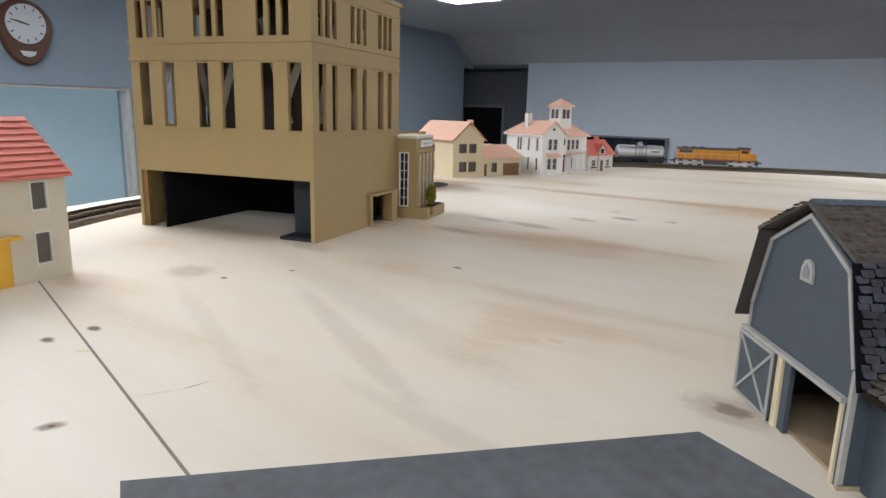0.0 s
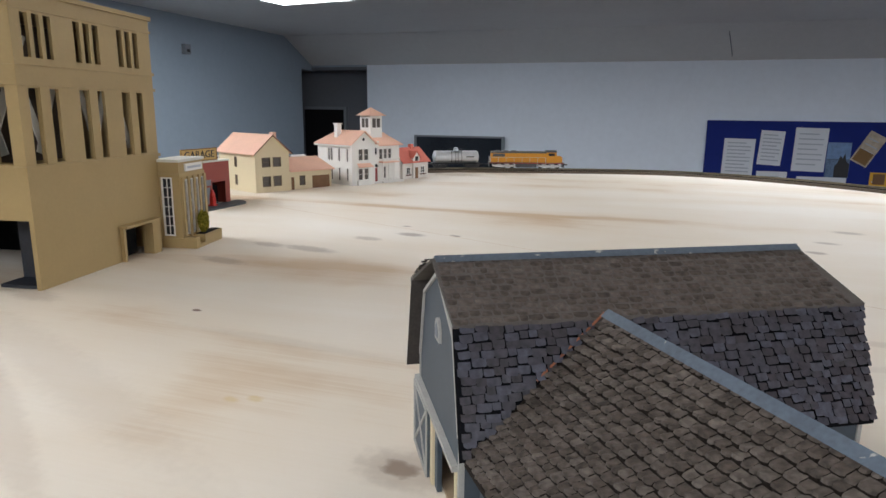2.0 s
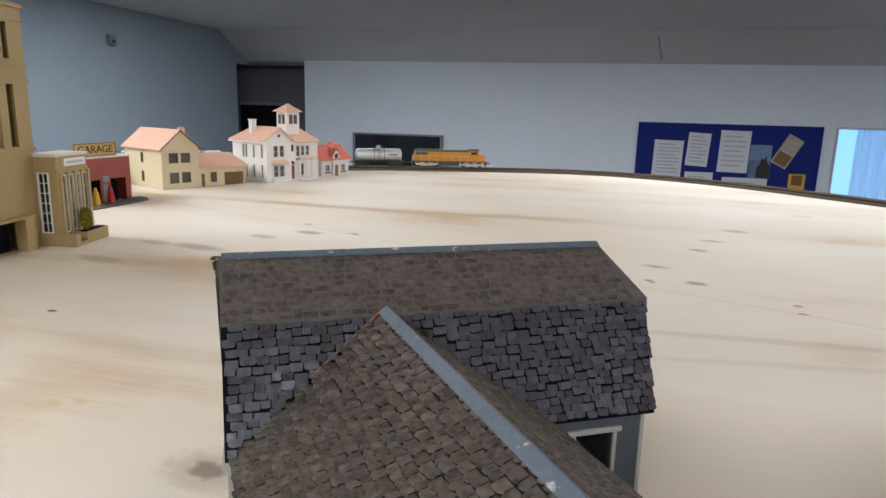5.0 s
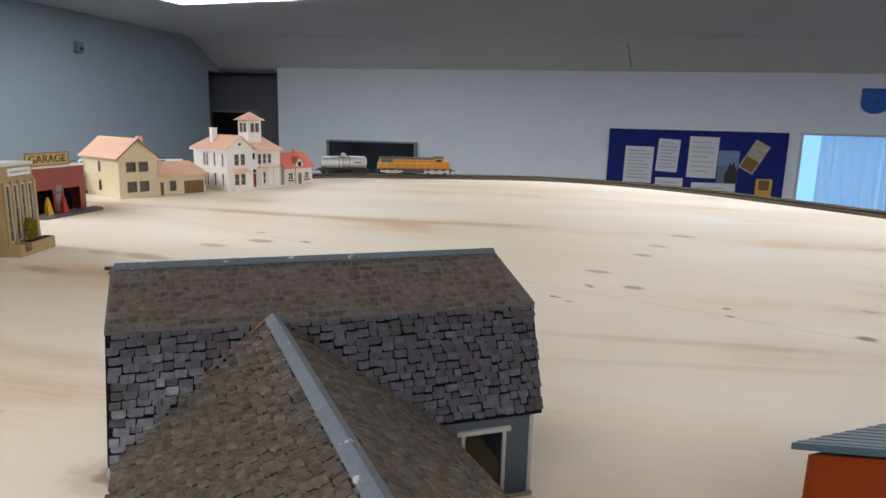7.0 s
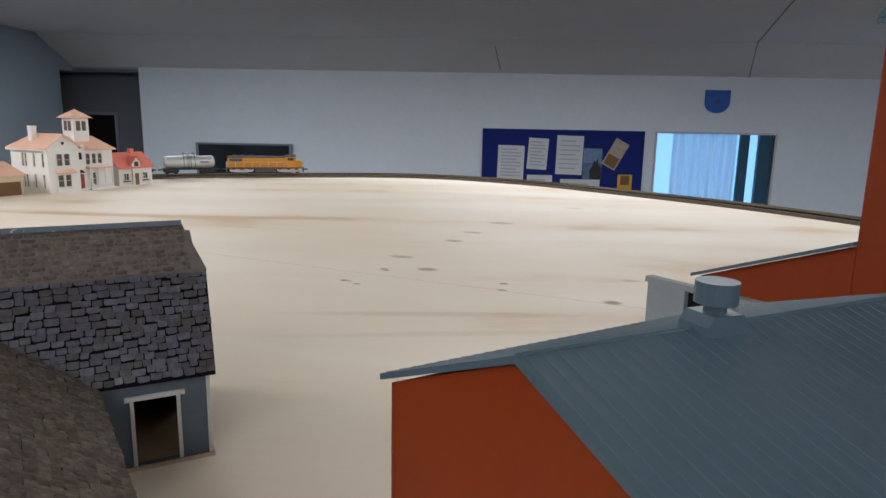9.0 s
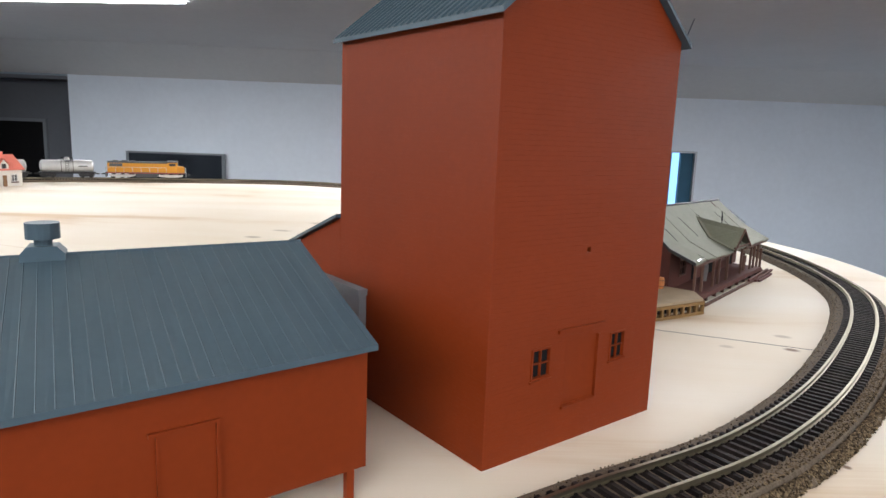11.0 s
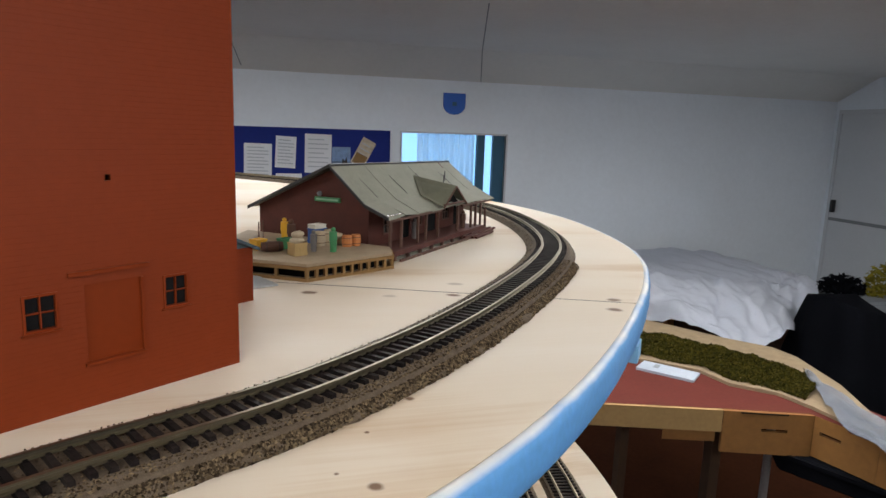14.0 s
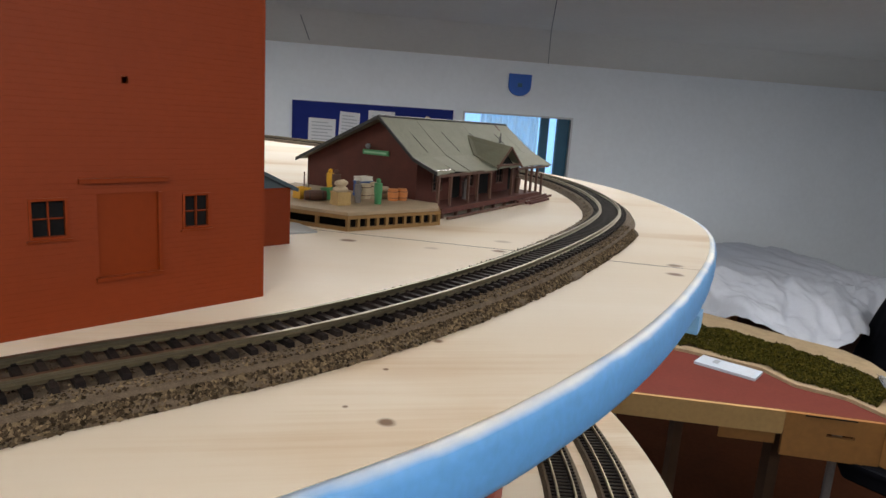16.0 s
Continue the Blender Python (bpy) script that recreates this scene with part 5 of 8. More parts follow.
# middle bay with door, then the porch wing
MX0, MX1 = VW + 0.0002, 0.080
part("mid_wall", panel(bmesh.new(), MX1, 0.084, [(0.0645, 0.076, 0.0035, 0.031), (0.0655, 0.075, 0.057, 0.071)], 0.002, pose(0, 0.008, 0), MX0), M_WHITE, vh)
part("front_door", boxes((0.0645, 0.076, 0.0085, 0.0095, 0.0035, 0.031)), M_REDDOOR, vh, "dark red front door")
bm = bmesh.new()
prism(bm, [(0.07025 + 0.0062 * math.cos(radians(a)), 0.0325 + 0.0062 * math.sin(radians(a))) for a in range(0, 181, 20)], 0.0072, 0.0079, "y")
part("fanlight", bm, M_PANE, vh, "arched fanlight over the door")
window(vh, pose(0, 0.008, 0), 0.0655, 0.075, 0.057, 0.071, M_WHITE, M_PANE, (0, 0), 0.0012)
part("front_step", boxes((0.062, 0.079, -0.002, 0.0079, 0, 0.0035)), M_WHITE, vh)
WX1 = 0.145
pw = [(0.0855, 0.0955, 0.047, 0.068), (0.0985, 0.1085, 0.047, 0.068), (0.1115, 0.1215, 0.047, 0.068)]
part("wing_wall", panel(bmesh.new(), WX1, 0.076, pw + [(0.098, 0.106, 0.008, 0.032)], 0.002, pose(0, 0.014, 0), MX1 + 0.0002), M_WHITE, vh)
part("wing_wall", panel(bmesh.new(), 0.07, 0.076, [(0.02, 0.03, 0.046, 0.068), (0.02, 0.03, 0.008, 0.032)], 0.002, pose(WX1, 0.014, 0, 0, 0, 90), 0.002), M_WHITE, vh)
for q in pw + [(0.098, 0.106, 0.008, 0.032)]:
    window(vh, pose(0, 0.014, 0), *q, M_WHITE, M_GREYPANE, (0, 1), 0.0012)
bm = bmesh.new()
roof_slab(bm, (MX0, 0.045, 0.100), (MX0, 0.008, 0.076), (WX1 + 0.006, 0.008, 0.076), (WX1 - 0.02, 0.045, 0.100), 0.002)
roof_slab(bm, (WX1 - 0.02, 0.0451, 0.100), (MX0, 0.0451, 0.100), (MX0, 0.09, 0.076), (WX1 + 0.006, 0.09, 0.076), 0.002)
vs = [bm.verts.new(v) for v in ((WX1 - 0.02, 0.045, 0.0999), (WX1 + 0.006, 0.008, 0.0759), (WX1 + 0.006, 0.09, 0.0759))]
bm.faces.new(vs)
part("wing_roof", bm, M_ORANGE, vh, "salmon roof")
part("balcony", boxes((MX1 + 0.001, 0.131, -0.004, 0.0138, 0.0405, 0.0430)), M_ORANGE, vh, "salmon balcony deck")
part("balcony_rail", boxes((MX1 + 0.001, 0.131, -0.004, -0.003, 0.0492, 0.0502), *[(MX1 + 0.001 + j * 0.0032, MX1 + 0.0018 + j * 0.0032, -0.004, -0.0032, 0.0431, 0.0492) for j in range(16)]), M_WHITE, vh)
for j in range(4):
    x = MX1 + 0.002 + j * 0.0158
    part("porch_post", boxes((x, x + 0.0016, -0.0035, -0.0019, 0.0036, 0.0404)), M_WHITE, vh)
part("porch_floor", boxes((MX1 + 0.001, WX1 - 0.004, -0.005, 0.0138, 0, 0.0035)), M_WHITE, vh)
part("porch_rail", boxes((MX1 + 0.003, 0.131, -0.0035, -0.0025, 0.010, 0.0108), *[(MX1 + 0.004 + j * 0.003, MX1 + 0.0046 + j * 0.003, -0.0033, -0.0027, 0.0036, 0.010) for j in range(16)]), M_WHITE, vh)
CX, CY = 0.0925, 0.046
cu = part("cupola", boxes((CX - 0.0165, CX + 0.0165, CY - 0.0165, CY + 0.0165, 0.088, 0.1335)), M_WHITE, vh, "white cupola")
for dx in (-0.0105, 0.0015):
    for mm in (pose(CX, CY - 0.0165, 0), pose(CX - 0.0165, CY, 0, 0, 0, -90)):
        bm = bmesh.new()
        box(bm, dx, dx + 0.009, -0.0006, -0.0001, 0.110, 0.128, mm)
        part("cupola_window", bm, M_GREYPANE, cu, "dark paired window")
bm = bmesh.new()
bmesh.ops.create_cone(bm, cap_ends=True, segments=4, radius1=0.0335, radius2=0.0005, depth=0.0165, matrix=pose(CX, CY, 0.1418, 0, 0, 45))
part("cupola_roof", bm, M_ORANGE, cu, "salmon pyramid roof")

# ---- small white cottage with a coral roof ----
pk = thing("cottage", pose(0.140, 1.358, 0, 0, 0, 70), "small white cottage with coral roof and gabled dormer", "house")
PW, PD, PH, PA = 0.088, 0.06, 0.040, 0.067
pf = [(0.012, 0.026, 0.011, 0.026), (0.062, 0.076, 0.011, 0.026)]
plain_walls(pk, PW, PD, PH, 0.002, {"front": pf}, M_PINKB)
for q in pf:
    window(pk, side("front", PW, PD), *q, M_WHITE, M_PANE, (1, 1), 0.0014)
    part("window_box", boxes((q[0] - 0.001, q[1] + 0.001, -0.003, -0.0003, 0.0075, 0.010)), M_STNRED, pk, "dark flower box")
bm = bmesh.new()
gable_wall(bm, PD, PH, PA, 0.002, side("right", PW, PD))
part("gable", bm, M_PINKB, pk)
bm = bmesh.new()
gable_wall(bm, PD, PH, PA, 0.002, side("left", PW, PD))
part("gable", bm, M_PINKB, pk)
bm = bmesh.new()
kk = (PA - PH) / (PD / 2)
zz = PH - 0.005 * kk
roof_slab(bm, (-0.004, PD / 2, PA + 0.002), (-0.004, -0.005, zz + 0.002), (PW + 0.004, -0.005, zz + 0.002), (PW + 0.004, PD / 2, PA + 0.002), 0.002)
roof_slab(bm, (PW + 0.004, PD / 2, PA + 0.002), (PW + 0.004, PD + 0.005, zz + 0.002), (-0.004, PD + 0.005, zz + 0.002), (-0.004, PD / 2, PA + 0.002), 0.002)
part("roof", bm, M_SALMON2, pk, "coral red roof")
bm = bmesh.new()
prism(bm, ((0.033, 0.030), (0.055, 0.030), (0.055, 0.048), (0.044, 0.060), (0.033, 0.048)), -0.003, 0.022, "y")
dm = part("dormer", bm, M_PINKB, pk, "white gabled dormer")
bm = bmesh.new()
roof_slab(bm, (0.044, -0.005, 0.0622), (0.044, 0.024, 0.0622), (0.0305, 0.024, 0.0472), (0.0305, -0.005, 0.0472), 0.0015)
roof_slab(bm, (0.044, 0.024, 0.0622), (0.044, -0.005, 0.0622), (0.0575, -0.005, 0.0472), (0.0575, 0.024, 0.0472), 0.0015)
part("dormer_roof", bm, M_SALMON2, dm)
part("dormer_window", boxes((0.039, 0.049, -0.0038, -0.0031, 0.040, 0.050)), M_PANE, dm)
part("front_door", boxes((0.0395, 0.0485, -0.0042, -0.0031, 0, 0.025)), M_BRICK_DOOR, pk, "brown front door")
part("porch", boxes((0.033, 0.055, -0.0032, -0.0001, 0, 0.0299)), M_PINKB, pk)
part("chimney", boxes((0.055, 0.064, 0.024, 0.033, 0.058, 0.076)), M_SALMON2, pk, "coral chimney stack")

# ---- grey barn with slate gambrel roof ----
BARN = pose(0.605, 0.227, 0, 0, 0, 29.7)
bn = thing("barn", BARN, "blue-grey model barn with gambrel slate roof and side wing", "barn")
X0, X1, HW = 0.004, 0.160, 0.040
EZ, KZ, RZ = 0.0395, 0.081, 0.0972
EY, KY = 0.0435, 0.0302
bm = bmesh.new()
gw = [(-0.04, 0.0), (0.04, 0.0), (0.04, 0.044), (0.029, 0.0785), (0.0, 0.0935), (-0.029, 0.0785), (-0.04, 0.044)]
# gable end with its doorway
panel(bm, HW, 0.0345, [(0.0, 0.0355, 0, 0.0315)], 0.002, pose(X0, 0, 0, 0, 0, -90), -HW, 0)
prism(bm, ((-0.04, 0.0345), (0.04, 0.0345), (0.04, 0.044), (0.029, 0.0785), (0.0, 0.0935), (-0.029, 0.0785), (-0.04, 0.044)), X0, X0 + 0.002, "x")
part("gable_wall", bm, M_GREYBLUE, bn)
bm = bmesh.new()
prism(bm, gw, X1 - 0.002, X1, "x")
part("gable_wall", bm, M_GREYBLUE, bn)
bm = bmesh.new()
panel(bm, X1 - 0.002, 0.046, [(0.1305, 0.1468, 0.002, 0.0305)], 0.002, pose(0, -HW, 0), X0 + 0.002, 0)
part("side_wall", bm, M_GREYBLUE, bn)
part("side_wall", boxes((X0 + 0.002, X1 - 0.002, HW - 0.002, HW, 0, 0.046)), M_GREYBLUE, bn)
part("inner_floor", boxes((X0 + 0.003, X1 - 0.003, -HW + 0.003, HW - 0.003, 0, 0.0015)), M_BARNFLOOR, bn, "tan board floor inside")
part("inner_wall", boxes((0.07, 0.072, -HW + 0.003, HW - 0.003, 0.0016, 0.075)), M_LEGWOOD, bn, "dark brown partition inside")
# white trim round the doors
part("door_trim", boxes((0.129, 0.1305, -HW - 0.0012, -HW - 0.0001, 0.002, 0.0305), (0.1468, 0.1483, -HW - 0.0012, -HW - 0.0001, 0.002, 0.0305), (0.1272, 0.1502, -HW - 0.0014, -HW - 0.0001, 0.0306, 0.0325)), M_BARNTRIM, bn, "off-white door trim")
part("corner_trim", boxes((X1 - 0.0012, X1 + 0.0004, -HW - 0.0008, -HW + 0.001, 0, 0.044)), M_BARNTRIM, bn, "off-white corner trim")
for y0, y1 in ((-HW - 0.0008, -HW + 0.001), (HW - 0.001, HW + 0.0008)):
    part("corner_trim", boxes((X0 - 0.0006, X0 + 0.0014, y0, y1, 0, 0.044)), M_BARNTRIM, bn, "off-white corner trim")
part("foundation", boxes((X0 - 0.001, X1 + 0.001, -HW - 0.0016, -HW - 0.0009, 0, 0.0018), (X1, X1 + 0.001, -HW, HW, 0, 0.0018)), M_DECK, bn, "tan foundation strip")
bm = bmesh.new()
for y0, z0, y1, z1 in ((-0.0402, 0.045, -0.0295, 0.077), (-0.0295, 0.077, 0, 0.0925), (0, 0.0925, 0.0295, 0.077), (0.0295, 0.077, 0.0402, 0.045)):
    a, b = Vector((X0, y0, z0)), Vector((X0, y1, z1))
    d = (b - a).normalized()
    nrm = Vector((0, -d.z, d.y)) * 0.0016
    vs = [bm.verts.new(p + Vector((dx, 0, 0))) for dx in (-0.001, -0.0001) for p in (a, b, b - nrm, a - nrm)]
    for f in ((0, 1, 2, 3), (7, 6, 5, 4), (0, 4, 5, 1), (1, 5, 6, 2), (2, 6, 7, 3), (3, 7, 4, 0)):
        bm.faces.new([vs[i] for i in f])
part("rake_trim", bm, M_BARNTRIM, bn, "off-white rake trim")
GWY, GWZ = -0.0028, -0.003
gwn = part("gable_window", (lambda q: (prism(q, [(GWY - 0.0042, GWZ + 0.069), (GWY + 0.0042, GWZ + 0.069), (GWY + 0.0042, GWZ + 0.0735), (GWY + 0.0025, GWZ + 0.077), (GWY + 0, GWZ + 0.078), (GWY - 0.0025, GWZ + 0.077), (GWY - 0.0042, GWZ + 0.0735)], X0 - 0.0012, X0 - 0.0001, "x"), q)[1])(bmesh.new()), M_BARNTRIM, bn, "small arched white gable window")
part("pane", (lambda q: (prism(q, [(GWY - 0.0024, GWZ + 0.0705), (GWY + 0.0024, GWZ + 0.0705), (GWY + 0.0024, GWZ + 0.0735), (GWY + 0, GWZ + 0.0762), (GWY - 0.0024, GWZ + 0.0735)], X0 - 0.0015, X0 - 0.00125, "x"), q)[1])(bmesh.new()), M_GREYC, gwn)
# the open sliding door with its cross
sd = part("sliding_door", boxes((X0 - 0.0024, X0 - 0.0013, 0.0098, 0.0425, 0.001, 0.0315)), M_GREYBLUE, bn, "blue-grey plank door with white cross braces")
bm = bmesh.new()
panel(bm, 0.0425, 0.0315, [(0.0112, 0.0411, 0.0024, 0.0301)], 0.0006, pose(X0 - 0.003, 0, 0, 0, 0, -90) @ Matrix.Diagonal((-1, 1, 1, 1)), 0.0098, 0.001)
for s in (1, -1):
    m = pose(X0 - 0.003, 0.02615, 0.01625, math.degrees(math.atan2(0.0277, 0.0299)) * s, 0, 0)
    box(bm, 0, 0.0006, -0.0196, 0.0196, -0.0006, 0.0006, m)
part("cross_brace", bm, M_BARNTRIM, sd)
part("door_rail", boxes((X0 - 0.0026, X0 - 0.0001, -0.0385, 0.0425, 0.0318, 0.0336)), M_BARNTRIM, bn, "white sliding door rail")
part("door_post", boxes((X0 - 0.0012, X0 + 0.0026, 0.0052, 0.0094, 0, 0.0317)), M_CREAM, bn, "cream door post")
part("door_post", boxes((X0 - 0.001, X0 + 0.001, -0.0372, -0.0355, 0, 0.0317)), M_CREAM, bn, "cream door post")
# roof boards: lower and upper slopes
RO0, RO1 = 0.0028, 0.1605
VERGE = {-1: 0.0028, 0: 0.0012, 1: -0.0020}
for s in (-1, 1):
    bm = bmesh.new()
    q = [(VERGE[s], s * KY, KZ), (RO1 + 0.002, s * KY, KZ), (RO1 + 0.002, s * EY, EZ), (VERGE[s], s * EY, EZ)]
    roof_slab(bm, *(q if s > 0 else q[::-1]), 0.0016)
    bmesh.ops.recalc_face_normals(bm, faces=bm.faces[:])
    low_roof = part("lower_roof", bm, M_GAP if s < 0 else M_EAVE, bn, "dark blue-black slate lower roof" if s < 0 else "worn brown lower roof")
    low_roof_near = low_roof if s < 0 else low_roof_near
bm = bmesh.new()
for s in (-1, 1):
    q = [(VERGE[0], 0, RZ), (RO1 - 0.004, 0, RZ), (RO1 + 0.002, s * (KY + 0.0015), KZ + 0.0006), (VERGE[s], s * (KY + 0.0015), KZ + 0.0006)]
    roof_slab(bm, *(q if s > 0 else q[::-1]), 0.0014)
bmesh.ops.recalc_face_normals(bm, faces=bm.faces[:])
up_roof = part("upper_roof", bm, M_JOINT, bn, "worn grey-brown shingle upper roof")
bm = bmesh.new()
prism(bm, ((-0.0031, RZ - 0.0008), (0, RZ + 0.0011), (0.0031, RZ - 0.0008), (0, RZ + 0.0002)), RO0 - 0.0005, RO1 - 0.004, "x")
part("ridge_cap", bm, M_RIDGE, bn, "blue-grey painted ridge cap")
# wing: gabled roof that runs towards the table edge
WX0, WX1b, WXM = 0.003, 0.1175, 0.0578
WZ, WE, WY = 0.0822, 0.0385, -0.165


def lean(bm):
    """The wing stands a few degrees off square."""
    for v in bm.verts:
        v.co.x += 0.105 * max(0.0, -v.co.y - 0.03)
    return bm


bm = bmesh.new()
panel(bm, -KY - 0.004, WE - 0.001, [(-0.128, -0.113, 0.0125, 0.0305), (-0.0865, -0.0715, 0.0125, 0.0305)], 0.002, pose(0.010, 0, 0, 0, 0, -90) @ Matrix.Diagonal((-1, 1, 1, 1)), WY + 0.004, 0)
part("wing_wall", lean(bm), M_GREYBLUE, bn)
for y0, y1 in ((-0.128, -0.113), (-0.0865, -0.0715)):
    z0, z1, ym = 0.0125, 0.0305, (y0 + y1) / 2
    wf = part("window", lean(boxes((0.0086, 0.0103, y0 - 0.0014, y0 + 0.0008, z0 - 0.0014, z1 + 0.0016), (0.0086, 0.0103, y1 - 0.0008, y1 + 0.0014, z0 - 0.0014, z1 + 0.0016), (0.0084, 0.0103, y0 + 0.0008, y1 - 0.0008, z1 - 0.0008, z1 + 0.0018),
                                   (0.0084, 0.0103, y0 + 0.0008, y1 - 0.0008, z0 - 0.0016, z0 + 0.0008), (0.0092, 0.0104, ym - 0.0005, ym + 0.0005, z0 + 0.0008, z1 - 0.0008), (0.0094, 0.0104, y0 + 0.0008, y1 - 0.0008, 0.0209, 0.0219))), M_CREAM, bn, "cream four-light window")
    part("pane", lean(boxes((0.0106, 0.0110, y0 + 0.0002, y1 - 0.0002, z0 + 0.0002, z1 - 0.0002))), M_PANE, wf)
part("wing_wall", lean(boxes((0.109, 0.111, WY + 0.004, -HW - 0.002, 0, WE - 0.001))), M_GREYBLUE, bn)
bm = bmesh.new()
prism(bm, ((0.012, 0), (0.109, 0), (0.109, WE), (WXM, WZ - 0.003), (0.012, WE)), WY + 0.004, WY + 0.006, "y")
part("wing_gable", lean(bm), M_GREYBLUE, bn)
bm = bmesh.new()
# each slope ends on the barn's roof along its valley
roof_slab(bm, (WXM, WY, WZ), (WXM, -0.0300, WZ), (WX0, -EY - 0.0005, WE), (WX0, WY, WE), 0.0016)
roof_slab(bm, (WXM, -0.0300, WZ), (WXM, WY, WZ), (WX1b, WY, WE), (WX1b, -EY - 0.0005, WE), 0.0016)
wing_roof = part("wing_roof", lean(bm), M_SHAKEGAP, bn, "grey-brown shake wing roof")
bm = bmesh.new()
prism(bm, ((WXM - 0.0029, WZ - 0.0002), (WXM, WZ + 0.0022), (WXM + 0.0029, WZ - 0.0002), (WXM, WZ + 0.0009)), WY, -0.0315, "y")
part("ridge_cap", lean(bm), M_RIDGE, bn, "blue-grey ridge cap with chipped paint")
bm = bmesh.new()
a, b = Vector((WXM - 0.001, -0.0312, WZ + 0.0008)), Vector((WXM - 0.0270, -0.0372, WZ - 0.0200))
tube(bm, a, b, 0.0005, 6)
part("flashing", bm, M_COPPER, bn, "rusty copper valley flashing")

# ---- low flat-roofed shed near the edge ----
gsd = thing("flat_roof_shed", pose(0.591, 0.117, 0, 0, 0, -33), "low grey shed with a dark felt flat roof", "shed")
bm = bmesh.new()
prism(bm, [(0.002, -0.003), (0.067, -0.003), (0.067, -0.137), (-0.030, -0.137)], 0, 0.0426, "z")
part("body", bm, M_GREYBLUE, gsd)
part("roof", (lambda q: (prism(q, [(0, 0), (0.07, 0), (0.07, -0.14), (-0.035, -0.14)], 0.0427, 0.045, "z"), q)[1])(bmesh.new()), M_SLAB, gsd, "dark felt roof")

# ---- grain elevator ----
EL = pose(1.118, 0.198, 0, 0, 0, 36.4)
el = thing("grain_elevator", EL, "tall red-brown plastic grain elevator with grey roof", "grain elevator")
EW, ED, EH, EA = 0.118, 0.1255, 0.190, 0.238
wins = [(0.0268, 0.0383, 0.0355, 0.0492), (0.0812, 0.0920, 0.0350, 0.0487)]
bm = panel(bmesh.new(), EW, EH, wins + [(0.0485, 0.0708, 0.0190, 0.0505), (0.0588, 0.0612, 0.0908, 0.0932)], 0.002, side("front", EW, ED))
part("wall", bm, M_CLAP, el, "red-brown clapboard front")
bm = panel(bmesh.new(), ED - 0.002, EH, [], 0.002, side("left", EW, ED), 0.002)
part("wall", bm, M_CLAP, el)
part("wall", panel(bmesh.new(), ED - 0.002, EH, [], 0.002, side("right", EW, ED), 0.002), M_CLAP, el)
part("wall", panel(bmesh.new(), EW, EH, [], 0.002, side("back", EW, ED)), M_CLAP, el)
for k in ("front", "back"):
    bm = bmesh.new()
    gable_wall(bm, EW, EH, EA, 0.002, side(k, EW, ED))
    part("gable", bm, M_CLAP, el)
cup = part("cupola", boxes((EW / 2 - 0.018, EW / 2 + 0.018, 0.045, 0.105, EA - 0.012, EA + 0.028)), M_CLAP, el, "small red-brown roof cupola")
bm = bmesh.new()
roof_slab(bm, (EW / 2, 0.042, EA + 0.046), (EW / 2, 0.108, EA + 0.046), (EW / 2 - 0.022, 0.108, EA + 0.027), (EW / 2 - 0.022, 0.042, EA + 0.027), 0.002)
roof_slab(bm, (EW / 2, 0.108, EA + 0.046), (EW / 2, 0.042, EA + 0.046), (EW / 2 + 0.022, 0.042, EA + 0.027), (EW / 2 + 0.022, 0.108, EA + 0.027), 0.002)
prism(bm, ((EW / 2 - 0.018, EA + 0.0281), (EW / 2 + 0.018, EA + 0.0281), (EW / 2, EA + 0.043)), 0.0452, 0.1048, "y")
part("cupola_roof", bm, M_ROOFG, cup)
for q in wins:
    window(el, side("front", EW, ED), *q, M_RED, M_DARK, (1, 1), 0.0010, 0.0005, 0.0014, "window", 0.0014)
window(el, side("front", EW, ED), 0.0545, 0.0635, 0.2045, 0.218, M_RED, M_DARK, (1, 1), 0.0016, 0.0014, 0.0004)
dr = part("door", boxes((0.0485, 0.0708, 0.0007, 0.0017, 0.0190, 0.0505)), M_RED, el, "plain recessed loading door")
part("door_trim", boxes((0.0708, 0.0721, -0.0009, -0.0001, 0.0188, 0.0505), (0.0472, 0.0721, -0.0014, -0.0001, 0.0174, 0.0188)), M_RED, el)
part("door_head", boxes((0.0425, 0.0748, -0.0014, -0.0001, 0.0545, 0.0562)), M_RED, el)
bm = bmesh.new()
kx = (EA - EH) / (EW / 2)
e, o = 0.0035, 0.0035
roof_slab(bm, (EW / 2, -o, EA + 0.0025), (EW / 2, ED + o, EA + 0.0025), (-e, ED + o, EH - e * kx + 0.0025), (-e, -o, EH - e * kx + 0.0025), 0.0022)
roof_slab(bm, (EW / 2, ED + o, EA + 0.0025), (EW / 2, -o, EA + 0.0025), (EW + e, -o, EH - e * kx + 0.0025), (EW + e, ED + o, EH - e * kx + 0.0025), 0.0022)
er = part("roof", bm, M_ROOFG, el, "blue-grey ribbed roof")


def ribs(parent, p0, p1, along, count, r=0.0006, material=None):
    """Ribs from p0 down to p1, repeated along a vector."""
    for k in range(count):
        f = Vector(along) * ((k + 0.5) / count)
        bm = bmesh.new()
        tube(bm, Vector(p0) + f, Vector(p1) + f, r, 5)
        part("rib", bm, material or M_ROOFG, parent)


ribs(er, (EW / 2, -o, EA + 0.0026), (-e, -o, EH - e * kx + 0.0026), (0, ED + 2 * o, 0), 26)
